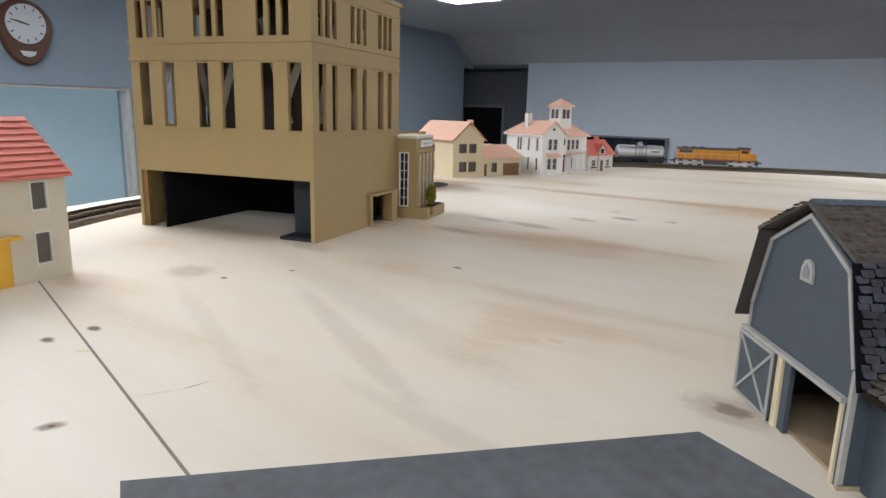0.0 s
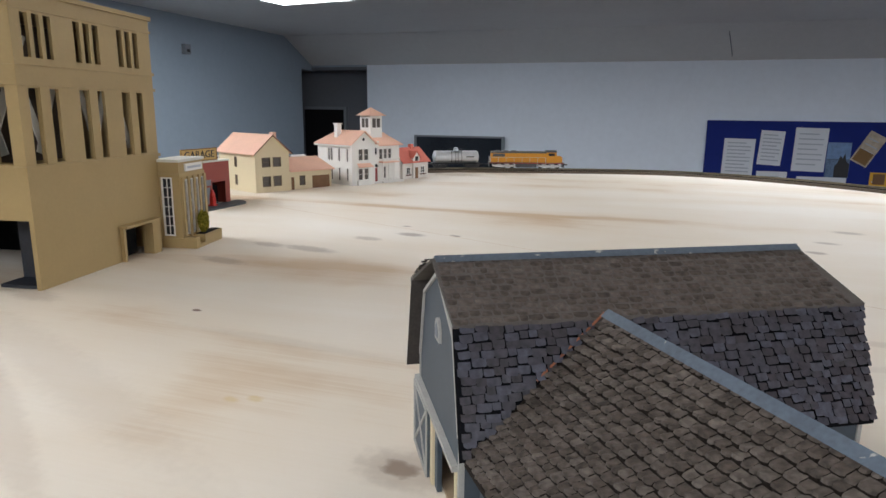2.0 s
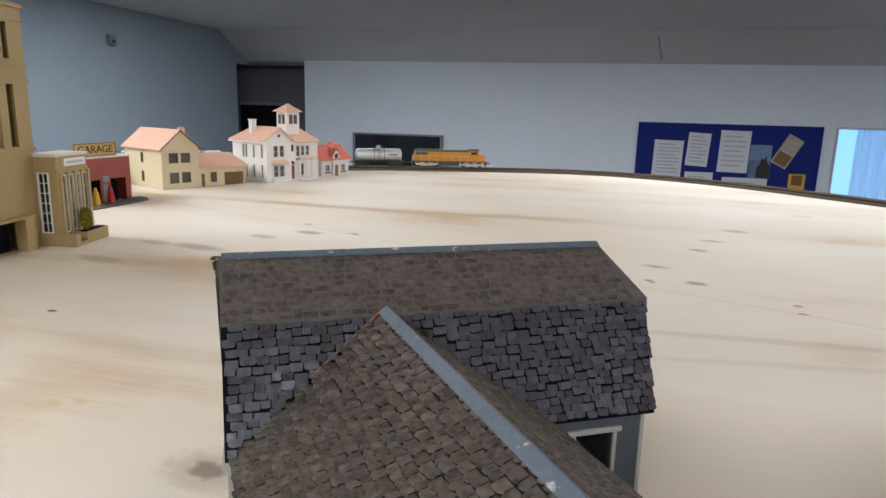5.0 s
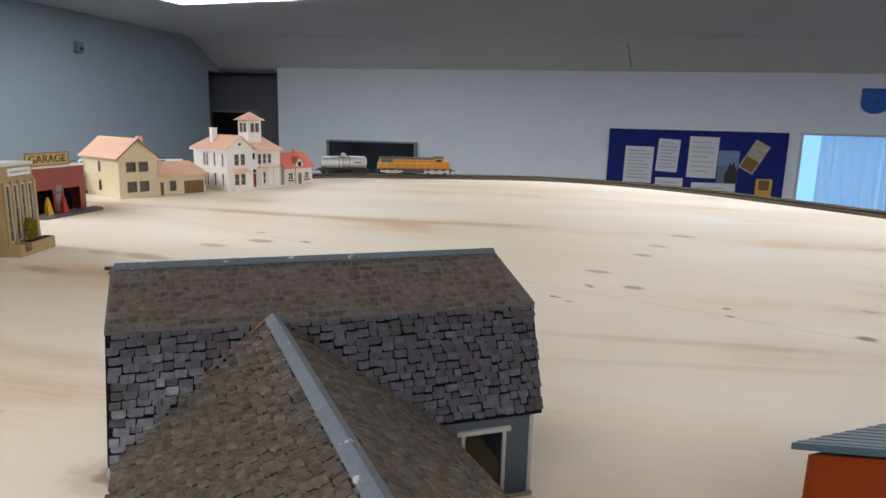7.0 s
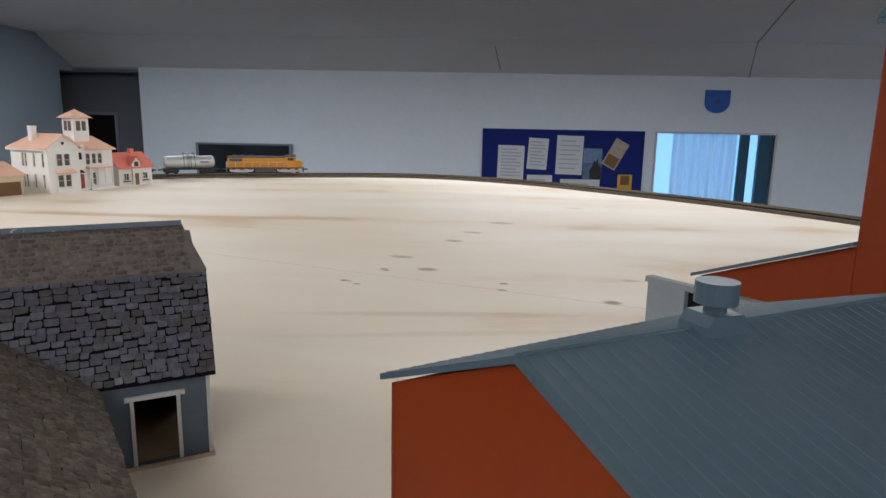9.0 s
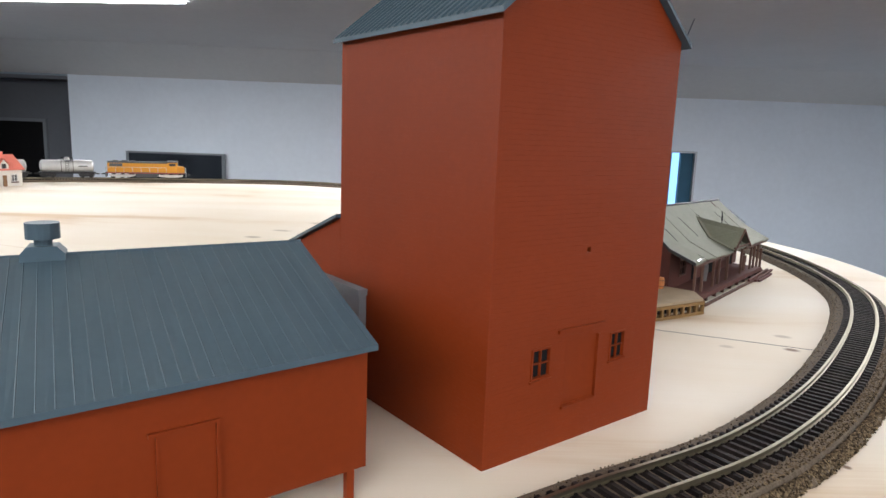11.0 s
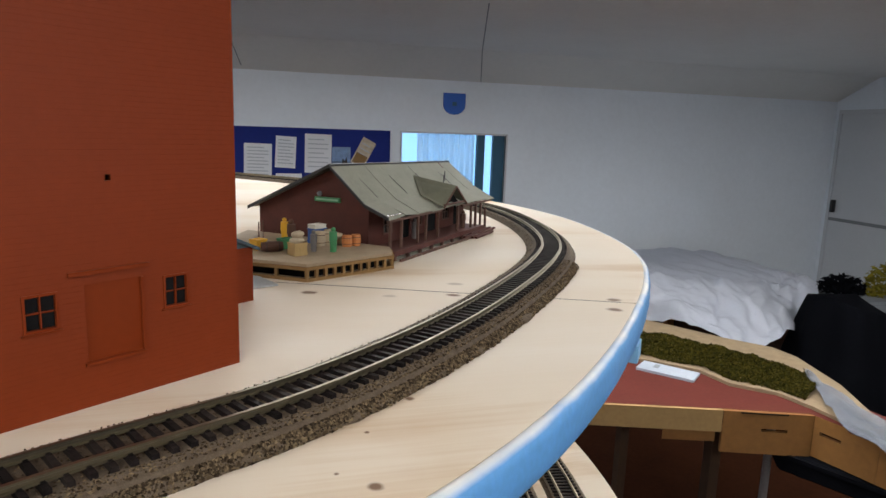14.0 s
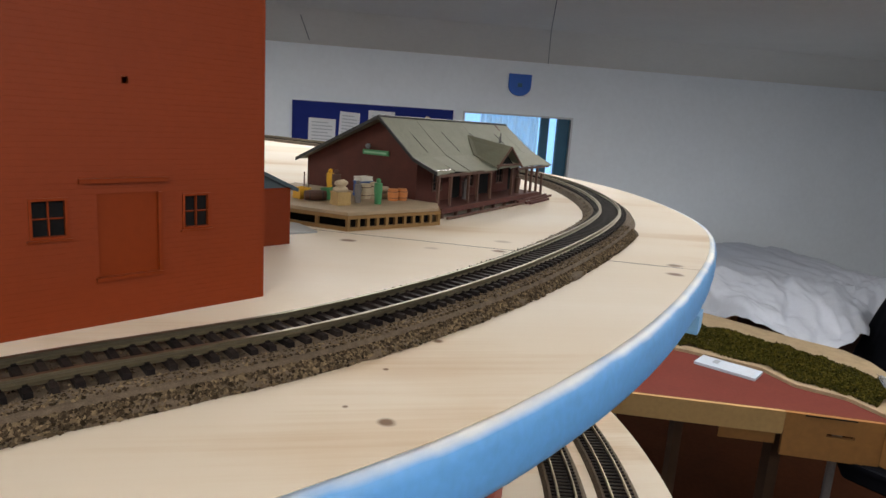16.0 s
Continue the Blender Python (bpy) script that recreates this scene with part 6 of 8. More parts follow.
# rear lean-to in line with the side wall
bm = bmesh.new()
prism(bm, ((ED + 0.0002, 0), (ED + 0.074, 0), (ED + 0.074, 0.0665), (ED + 0.0002, 0.0945)), 0.0, 0.07, "x")
part("lean_to", bm, M_CLAP, el, "red-brown rear lean-to")
bm = bmesh.new()
roof_slab(bm, (-0.003, ED + 0.0002, 0.0968), (0.075, ED + 0.0002, 0.0968), (0.075, ED + 0.0785, 0.0672), (-0.003, ED + 0.0785, 0.0672), 0.0018)
bmesh.ops.recalc_face_normals(bm, faces=bm.faces[:])
part("lean_to_roof", bm, M_ROOFG, el, "blue-grey lean-to roof")

# grey loading porch on the elevator's side
lp = thing("loading_porch", EL, "grey card doorway frame with a dark opening", "porch")
PY0, PY1, PH2 = 0.0965, 0.2300, 0.0570
part("pier", boxes((-0.0045, -0.0003, PY0, PY0 + 0.0335, 0, PH2)), M_GREYC, lp)
part("pier", boxes((-0.0045, -0.0003, PY1 - 0.0245, PY1, 0, PH2)), M_GREYC, lp)
part("top_slab", boxes((-0.0058, -0.0003, PY0 - 0.0012, PY1 + 0.001, PH2 + 0.0001, PH2 + 0.0034)), M_GREYC, lp)
part("floor_slab", boxes((-0.0270, -0.0008, PY0 + 0.0337, PY1 - 0.0247, 0, 0.004)), M_CONC, lp, "pale concrete floor slab")
# dark panel on the solid wall stands in for the shaded opening
part("doorway", boxes((-0.0012, -0.0004, PY0 + 0.0336, PY1 - 0.0246, 0.0042, PH2 - 0.0002)), M_DARK, lp, "dark panel for the open doorway")
# small shed behind the far corner
hs = thing("hopper_shed", pose(1.2185, 0.386, 0, 0, 0, 36.4), "small red-brown shed with grey roof", "shed")
part("body", boxes((-0.045, 0, 0, 0.05, 0, 0.036)), M_CLAP, hs)
bm = bmesh.new()
roof_slab(bm, (-0.02, -0.003, 0.0465), (-0.02, 0.053, 0.0465), (-0.048, 0.053, 0.035), (-0.048, -0.003, 0.035), 0.002)
roof_slab(bm, (-0.02, 0.053, 0.0465), (-0.02, -0.003, 0.0465), (0.004, -0.003, 0.0355), (0.004, 0.053, 0.0355), 0.002)
prism(bm, ((-0.045, 0.036), (0, 0.036), (-0.02, 0.045)), 0, 0.05, "y")
part("roof", bm, M_ROOFG, hs, "blue-grey roof")
pd = thing("ground_plate", pose(1.222, 0.43, 0, 0, 0, 25), "thin grey card plate on the plywood", "plate")
part("plate", boxes((-0.03, 0.01, -0.01, 0.05, 0, 0.0012)), M_CONC, pd)

# ---- long low warehouse on posts ----
WH = pose(1.0326, 0.2352, 0, 0, 0, 35)
wh = thing("warehouse", WH, "long red-brown plastic warehouse on short posts", "warehouse")
LZ0 = 0.0125
# roof corners of the slightly warped shell: near right, ridge right, far right, far left, ridge left, near left
NR, RR, FR, FL, RL, NL = [WH.inverted() @ Vector(p) for p in ((1.0745, 0.1755, 0.0628), (1.0340, 0.2340, 0.0918), (0.9960, 0.3130, 0.0625), (0.8445, 0.2190, 0.0612), (0.8850, 0.1660, 0.0885), (0.9330, 0.0705, 0.0615))]
IN = 0.0042


def upright(name, p, q, zp, zq, t=0.002):
    """A wall from p to q with a sloping top, its outer face on the line."""
    d = Vector((q.x - p.x, q.y - p.y, 0)).normalized()
    n = Vector((-d.y, d.x, 0)) * t
    bm = bmesh.new()
    vs = [bm.verts.new(Vector((c.x, c.y, z)) + o) for o in (Vector(), n) for c, z in ((p, LZ0), (q, LZ0), (q, zq), (p, zp))]
    for f in ((0, 1, 2, 3), (7, 6, 5, 4), (0, 4, 5, 1), (1, 5, 6, 2), (2, 6, 7, 3), (3, 7, 4, 0)):
        bm.faces.new([vs[k] for k in f])
    bmesh.ops.recalc_face_normals(bm, faces=bm.faces[:])
    part(name, bm, M_RED, wh)


mid = (NR + FR + FL + NL) / 4
inset = lambda c, k: Vector((c.x - math.copysign(0.0022, c.x - mid.x), c.y - math.copysign(k, c.y - mid.y), 0))
nr, fr_, fl, nl = [inset(c, IN) for c in (NR, FR, FL, NL)]
rr, rl = inset(RR, 0), inset(RL, 0)
UW = 0.0022
upright("wall", nl, nr, NL.z - UW, NR.z - UW)
upright("wall", fr_, fl, FR.z - UW, FL.z - UW)
for a, b, c, za, zb, zc in ((nr, rr, fr_, NR.z, RR.z, FR.z), (fl, rl, nl, FL.z, RL.z, NL.z)):
    upright("end_wall", a, b, za - UW, zb - UW)
    upright("end_wall", b, c, zb - UW, zc - UW)
ang = math.degrees(math.atan2(nr.y - nl.y, nr.x - nl.x))
fr = pose(nr.x, nr.y, 0, 0, 0, ang)
for a, b, c, d in ((-0.0765, -0.0570, 0.0135, 0.0468), (-0.146, -0.124, 0.0135, 0.0468)):
    ob = part("door", (lambda q: (box(q, a, b, -0.0004, -0.0001, c + 0.001, d - 0.0012, fr), q)[1])(bmesh.new()), M_RED, wh)
    bm = bmesh.new()
    box(bm, a - 0.0025, b + 0.0005, -0.0015, -0.0001, d - 0.0012, d, fr)
    box(bm, b - 0.001, b + 0.0003, -0.0013, -0.0001, c, d - 0.0012, fr)
    box(bm, a - 0.0003, a + 0.0005, -0.0009, -0.0001, c, d - 0.0012, fr)
    part("door_trim", bm, M_RED, ob)
bm = bmesh.new()
prism(bm, [(c.x, c.y) for c in (nl * 0.97 + mid * 0.03, nr * 0.97 + mid * 0.03, fr_ * 0.97 + mid * 0.03, fl * 0.97 + mid * 0.03)], LZ0, LZ0 + 0.002, "z")
part("floor", bm, M_RED, wh)
for f in (0.03, 0.35, 0.66, 0.962):
    for p, q in ((nl, nr), (fl, fr_)):
        c = p.lerp(q, f)
        y = c.y + (0.0018 if p is nl else -0.0018)
        part("post", boxes((c.x - 0.0016, c.x + 0.0016, y - 0.0014, y + 0.0014, 0, LZ0 - 0.0001)), M_RED, wh)
bm = bmesh.new()
grid = []
for dz in (0.0, -0.0022):
    grid.append([[bm.verts.new(a.lerp(b, k / 18) + Vector((0, 0, dz))) for k in range(19)] for a, b in ((NL, NR), (RL, RR), (FL, FR))])
for r in range(2):
    for k in range(18):
        for sheet_, flip in zip(grid, (1, -1)):
            bm.faces.new([sheet_[r][k], sheet_[r][k + 1], sheet_[r + 1][k + 1], sheet_[r + 1][k]][::flip])
    for k in (0, 18):
        bm.faces.new([grid[0][r][k], grid[0][r + 1][k], grid[1][r + 1][k], grid[1][r][k]])
for r in (0, 2):
    for k in range(18):
        bm.faces.new([grid[0][r][k], grid[0][r][k + 1], grid[1][r][k + 1], grid[1][r][k]])
bmesh.ops.recalc_face_normals(bm, faces=bm.faces[:])
wr = part("roof", bm, M_ROOFG, wh, "blue-grey ribbed roof")
for r0, r1, e0, e1 in ((RL, RR, NL, NR), (RL, RR, FL, FR)):
    for k in range(36):
        f = (k + 0.5) / 36
        bm = bmesh.new()
        lift = Vector((0, 0, -0.00002))
        tube(bm, r0.lerp(r1, f) + lift, e0.lerp(e1, f) + lift, 0.0003, 6)
        part("rib", bm, M_ROOFG, wr)
bm = bmesh.new()
tube(bm, RL, RR, 0.0006, 6)
part("ridge_roll", bm, M_ROOFG, wr)
vp = RR.lerp(RL, 0.612)
vm = pose(vp.x, vp.y, vp.z, 0, 0, math.degrees(math.atan2(RR.y - RL.y, RR.x - RL.x)))
vt = part("ventilator", (lambda q: (prism(q, ((-0.0078, -0.004), (0.0078, -0.004), (0.0075, 0.0012), (0.0050, 0.0040), (-0.0050, 0.0040), (-0.0075, 0.0012)), -0.0055, 0.0055, "y", vm), q)[1])(bmesh.new()), M_ROOFG, wh, "blue-grey roof ventilator")
bm = bmesh.new()
tube(bm, vm @ Vector((0, 0, 0.0040)), vm @ Vector((0, 0, 0.0068)), 0.0032, 16)
tube(bm, vm @ Vector((0, 0, 0.0066)), vm @ Vector((0, 0, 0.0128)), 0.0060, 18)
part("cowl", bm, M_ROOFG, vt)

# ---- railway station ----
ST = pose(1.277, 0.566, 0, 0, 0, 49)
st = thing("railway_station", ST, "dark red model station with a grey-green card roof", "station")
SL, SF, SB, PZ = 0.238, -0.058, 0.066, 0.009
VX, RY, KYS, EYF, EYR = -0.015, -0.022, -0.060, -0.0845, 0.072
RZS, KZS, EZS = 0.0812, 0.0482, 0.0385
part("platform", boxes((-0.012, 0.197, -0.0885, SB + 0.002, 0.0045, PZ)), M_STNRED, st, "dark red platform deck")
for k in range(9):
    x = -0.008 + k * 0.0245
    part("platform_post", boxes((x, x + 0.003, -0.087, -0.084, 0, 0.0044)), M_BROWNPOST, st)
part("platform_beam", boxes((-0.010, 0.150, -0.0945, -0.0925, 0.0005, 0.0028)), M_BROWNPOST, st)
# loose boards and a ramp at the far end
for k, (x0, x1, y, z, tip) in enumerate(((0.13, 0.205, -0.0935, 0.0029, 1.5), (0.145, 0.212, -0.0965, 0.0008, 2.5), (0.15, 0.2, -0.099, 0.0003, 1.0))):
    bm = bmesh.new()
    box(bm, 0, x1 - x0, -0.0012, 0.0012, 0, 0.0022, pose(x0, y, z, 0, -tip, 0))
    part("loose_board", bm, M_STNRED, st)
bm = bmesh.new()
prism(bm, ((0.1971, 0.0), (0.216, 0.0), (0.1971, PZ)), -0.0885, -0.05, "y")
part("ramp", bm, M_STNRED, st)
doors_f = [(0.055, 0.072, PZ, 0.034), (0.106, 0.132, PZ, 0.036), (0.178, 0.192, PZ, 0.034)]
wins_f = [(0.020, 0.036, 0.018, 0.034), (0.082, 0.097, 0.018, 0.034), (0.148, 0.164, 0.018, 0.034)]
part("front_wall", panel(bmesh.new(), 0.205, 0.047, doors_f + wins_f, 0.002, pose(0, SF, 0), -0.004, PZ), M_STNRED, st)
for a, b, c, d in doors_f:
    part("door", boxes((a, b, SF + 0.0008, SF + 0.0018, c, d)), M_DARK, st, "dark door")
for q in wins_f:
    window(st, pose(0, SF, 0), *q, M_BROWNPOST, M_PANE, (1, 1), 0.0014)
for x in (-0.006, 0.205):
    bm = bmesh.new()
    prism(bm, ((SF, PZ), (SB, PZ), (SB, 0.0405), (RY, 0.0785), (SF, 0.0472)), x, x + 0.002, "x")
    part("gable_wall", bm, M_STNRED, st, "dark red plank gable wall")
part("back_wall", boxes((-0.004, 0.205, SB - 0.002, SB, PZ, 0.040)), M_STNRED, st)
# card roof: rear slope, steep front slope, flatter porch slope, with loose lifted panels
SAG = 0.0035


def ridge_z(x):
    return RZS - SAG * (x - VX) / (SL - VX)


rnd = random.Random(8)
n = 9
for i in range(n):
    a, b = VX + (SL - VX) * i / n, VX + (SL - VX) * (i + 1) / n
    za, zb = ridge_z(a), ridge_z(b)
    bm = bmesh.new()
    roof_slab(bm, (a + 0.0002, RY, za), (b - 0.0002, RY, zb), (b - 0.0002, EYR, EZS - 0.001), (a + 0.0002, EYR, EZS - 0.001), 0.0012)
    bmesh.ops.recalc_face_normals(bm, faces=bm.faces[:])
    part("roof_panel", bm, M_STNROOF, st, "grey-green card roof panel")
    l0, l1 = rnd.uniform(-0.0004, 0.0010), rnd.uniform(-0.0004, 0.0010)
    bm = bmesh.new()
    m = (za + KZS) / 2 - 0.0012
    my = (RY + KYS) / 2
    roof_slab(bm, (b - 0.0002, RY, zb), (a + 0.0002, RY, za), (a + 0.0002, my, m + l0), (b - 0.0002, my, m + l1), 0.0012)
    roof_slab(bm, (b - 0.0002, my, m + l1), (a + 0.0002, my, m + l0), (a + 0.0002, KYS, KZS + l0), (b - 0.0002, KYS, KZS + l1), 0.0012)
    part("roof_panel", bm, M_STNROOF, st, "grey-green roof panel")
    e0, e1 = rnd.uniform(-0.0016, 0.0012), rnd.uniform(-0.0016, 0.0012)
    bm = bmesh.new()
    roof_slab(bm, (b - 0.0003, KYS + 0.001, KZS + 0.0009 + l1), (a + 0.0003, KYS + 0.001, KZS + 0.0009 + l0), (a + 0.0003, EYF, EZS + e0), (b - 0.0003, EYF, EZS + e1), 0.0009)
    part("roof_panel", bm, M_STNROOF, st, "curled grey-green porch roof panel")
    # dark lifted seams along the lap
    if i % 2 == 0:
        bm = bmesh.new()
        tube(bm, (b, my + 0.006, m + 0.0058), (b, KYS + 0.004, KZS + 0.0045), 0.00022, 5)
        part("seam", bm, M_BLACK, st)
bm = bmesh.new()
tube(bm, (VX, RY, RZS + 0.0002), (SL, RY, RZS - SAG + 0.0002), 0.0013, 6)
part("ridge_cap", bm, M_BLACK, st)
bm = bmesh.new()
for y0, z0, y1, z1 in ((EYR, EZS - 0.0035, RY, RZS - 0.002), (RY, RZS - 0.002, KYS, KZS - 0.002), (KYS, KZS - 0.002, EYF, EZS - 0.002)):
    vs = [bm.verts.new((x, y, z + dz)) for x in (VX - 0.0015, VX - 0.0002) for y, z, dz in ((y0, z0, 0), (y1, z1, 0), (y1, z1, 0.0030), (y0, z0, 0.0030))]
    fs = [bm.faces.new([vs[i] for i in f]) for f in ((0, 1, 2, 3), (7, 6, 5, 4), (0, 4, 5, 1), (1, 5, 6, 2), (2, 6, 7, 3), (3, 7, 4, 0))]
bmesh.ops.recalc_face_normals(bm, faces=bm.faces[:])
part("verge_board", bm, M_BLACK, st, "dark verge board")
# torn silver foil at the corner of the porch roof
for k in range(7):
    bm = bmesh.new()
    box(bm, -0.0016, 0.0016, -0.0007, 0.0007, 0, 0.0004, pose(VX + 0.004 + k * 0.0033, EYF + 0.0012 + 0.002 * rnd.random(), EZS + 0.0016, rnd.uniform(-20, 20), rnd.uniform(-20, 20), rnd.uniform(-60, 60)))
    part("foil_scrap", bm, M_FOIL, st, "torn silver foil scrap")
for x, l in ((-0.0095, 0), (0.0105, 0.6), (0.0430, -0.4), (0.0600, 0.3), (0.0870, 0), (0.1350, 0), (0.172, -1.0), (0.185, 1.5), (0.200, 1.0), (0.216, -2.0)):
    bm = bmesh.new()
    box(bm, -0.0011, 0.0011, -0.0011, 0.0011, 0, EZS - PZ - 0.0012, pose(x, -0.0825, PZ if x < 0.196 else PZ * 0.9 - (x - 0.197) * 0.45, 0, l, 0))
    part("porch_post", bm, M_BROWNPOST, st)
for x0, x1 in ((-0.012, 0.092), (0.146, 0.232)):
    part("porch_beam", boxes((x0, x1, -0.0838, -0.0812, 0.0345, 0.0366)), M_BROWNPOST, st)
# cross gable over the porch
c, w = 0.119, 0.0285
bm = bmesh.new()
roof_slab(bm, (c, -0.036, 0.0670), (c, -0.087, 0.0592), (c - w, -0.087, 0.0395), (c - w, -0.0600, 0.0500), 0.0012)
bmesh.ops.recalc_face_normals(bm, faces=bm.faces[:])
dg = part("cross_gable_roof", bm, M_STNROOF2, st, "grey-green cross gable roof")
bm = bmesh.new()
roof_slab(bm, (c, -0.087, 0.0592), (c, -0.036, 0.0670), (c + w, -0.0600, 0.0500), (c + w, -0.087, 0.0395), 0.0012)
bmesh.ops.recalc_face_normals(bm, faces=bm.faces[:])
part("cross_gable_slope", bm, M_STNROOF2, dg)
bm = bmesh.new()
prism(bm, ((c - w + 0.004, 0.0400), (c + w - 0.004, 0.0400), (c, 0.0560)), -0.079, -0.078, "y")
part("gable_panel", bm, M_DARK, dg, "dark gable panel")
for s in (-1, 1):
    bm = bmesh.new()
    tube(bm, (c, -0.0872, 0.0582), (c + s * w, -0.0872, 0.0385), 0.0011, 6)
    part("truss_rafter", bm, M_BROWNPOST, dg)
bm = bmesh.new()
tube(bm, (c - w * 0.95, -0.0865, 0.0412), (c + w * 0.95, -0.0865, 0.0412), 0.0011, 6)
part("truss_tie", bm, M_BROWNPOST, dg)
# green name board with illegible lettering, and a small lamp over it
nbd = part("name_board", boxes((-0.0078, -0.0063, -0.0285, -0.0005, 0.0472, 0.0515)), M_GREEN, st, "green name board")
part("lettering_bar", boxes((-0.0083, -0.0079, -0.0265, -0.0025, 0.0485, 0.0502)), M_GREENL, nbd)
bm = bmesh.new()
tube(bm, (-0.0065, -0.006, 0.0520), (-0.012, -0.011, 0.0570), 0.0005, 6)
bmesh.ops.create_uvsphere(bm, u_segments=10, v_segments=6, radius=0.0024, matrix=Matrix.Translation((-0.0085, -0.0065, 0.0545)))
part("lamp_bracket", bm, M_GREYC, st)
for x, y, z, a in ((0.165, -0.05, 0.052, 20), (0.178, -0.046, 0.056, 65)):
    bm = bmesh.new()
    tube(bm, (x, y, z), (x + 0.003 * math.cos(a), y, z + 0.014), 0.0005, 6)
    part("vent_pipe", bm, M_BLACK, st)

# ---- timber loading dock ----
dk = thing("loading_dock", pose(0, 0, 0), "ochre timber loading dock with open trestle sides", "dock")
DZ = 0.0135
C, Rp = Vector((1.2565, 0.4345, 0)), Vector((1.3290, 0.4745, 0))
Lp, Q1, Q2 = Vector((1.170, 0.4885, 0)), Vector((1.2120, 0.6060, 0)), Vector((1.3325, 0.5030, 0))
bm = bmesh.new()
prism(bm, [(p.x, p.y) for p in (C, Rp, Q2, ST @ Vector((-0.0125, -0.084, 0)), ST @ Vector((-0.0125, 0.066, 0)), Q1, Lp)], DZ - 0.0022, DZ, "z")
part("deck", bm, M_DECK, dk, "grey-tan plank deck")


def trestle(a, b, count):
    """Top and bottom beam with posts between, from a to b."""
    d = (b - a)
    ln = d.length
    m = Matrix.Translation(a) @ Matrix.Rotation(math.atan2(d.y, d.x), 4, "Z")
    for z0, z1 in ((0.0, 0.0026), (DZ - 0.0048, DZ - 0.0023)):
        bm = bmesh.new()
        box(bm, -0.001, ln + 0.001, -0.0018, 0.001, z0, z1, m)
        part("beam", bm, M_WOODP, dk)
    for i in range(count + 1):
        x = ln * i / count
        bm = bmesh.new()
        box(bm, x - 0.0011, x + 0.0011, -0.0015, 0.0012, 0.0026, DZ - 0.0048, m)
        part("post", bm, M_WOODP, dk)


trestle(C, Rp, 10)
trestle(Lp, C, 4)
trestle(Rp, Q2, 2)
# solid dark block in place of the shade behind the trestle
bm = bmesh.new()
prism(bm, [(p.x, p.y) for p in (C + Vector((0, 0.014, 0)), Rp + Vector((-0.004, 0.012, 0)), Q1, Lp + Vector((0.01, 0.014, 0)))], 0, DZ - 0.0024, "z")
part("core", bm, M_DARK, dk, "dark block for the shade under the deck")


# freight and figures on the dock
def on_dock(x, y):
    """Along the dock's front edge and in from it."""
    d = (Rp - C).normalized()
    q = C + d * x + Vector((-d.y, d.x, 0)) * y
    return q.x, q.y


def crate(x, y, a, b, h, material, label, rot, z=DZ):
    px, py = on_dock(x, y)
    ob = thing("crate", pose(px, py, z, 0, 0, rot), label, "crate", "freight on the dock")
    part("body", boxes((-a / 2, a / 2, -b / 2, b / 2, 0, h)), material, ob, bevel=0.0003)
    for z0 in (0.0, h - 0.0012):
        bm = bmesh.new()
        panel(bm, a / 2 + 0.0004, b / 2 + 0.0004, [(-a / 2 + 0.0004, a / 2 - 0.0004, -b / 2 + 0.0004, b / 2 - 0.0004)], 0.0012, pose(0, 0, z0 + 0.0012, 90) @ pose(0, 0, 0), -a / 2 - 0.0004, -b / 2 - 0.0004)
        part("batten", bm, material, ob)
    return ob


def barrel(x, y, r, h, material, label, z=DZ, tip=0):
    px, py = on_dock(x, y)
    ob = thing("barrel", pose(px, py, z, 0, 0, tip), label, "barrel", "freight on the dock")
    bm = bmesh.new()
    for z0, z1, r0, r1 in ((0, h * 0.3, r * 0.86, r), (h * 0.3, h * 0.7, r, r), (h * 0.7, h, r, r * 0.86)):
        tube(bm, (0, 0, z0), (0, 0, z1), r0, 12, r1)
    bmesh.ops.remove_doubles(bm, verts=bm.verts[:], dist=0.00005)
    part("barrel_body", bm, material, ob)
    for f in (0.22, 0.75):
        bm = bmesh.new()
        tube(bm, (0, 0, h * f), (0, 0, h * f + 0.0005), r * 1.03, 12)
        part("hoop", bm, M_BROWNPOST, ob)


def keg(x, y, r, ln, material, label, rot):
    """A barrel lying on its side."""
    px, py = on_dock(x, y)
    ob = thing("barrel", pose(px, py, DZ, 0, 0, rot), label, "barrel", "freight on the dock")
    bm = bmesh.new()
    for a, b, r0, r1 in ((-0.5, -0.2, 0.86, 1), (-0.2, 0.2, 1, 1), (0.2, 0.5, 1, 0.86)):
        tube(bm, (a * ln, 0, r), (b * ln, 0, r), r * r0, 12, r * r1)
    bmesh.ops.remove_doubles(bm, verts=bm.verts[:], dist=0.00005)
    part("barrel_body", bm, material, ob)
    for f in (-0.3, 0.3):
        bm = bmesh.new()
        tube(bm, (f * ln, 0, r), (f * ln + 0.0006, 0, r), r * 1.02, 12)
        part("hoop", bm, M_BLACK, ob)


def sack(x, y, z, rot, label="pale stuffed sack"):
    px, py = on_dock(x, y)
    bm = bmesh.new()
    bmesh.ops.create_uvsphere(bm, u_segments=12, v_segments=8, radius=1.0)
    for v in bm.verts:
        k = 1 + 0.12 * noise.noise(v.co * 2 + Vector((x * 300, y * 300, 0)))
        v.co = Vector((v.co.x * 0.0065 * k, v.co.y * 0.0045 * k, v.co.z * 0.0028 * k + 0.0026))
    solid("sack", bm, M_SACK, label + " on the dock", "sack", m=pose(px, py, z, 0, 0, rot), group="freight on the dock")


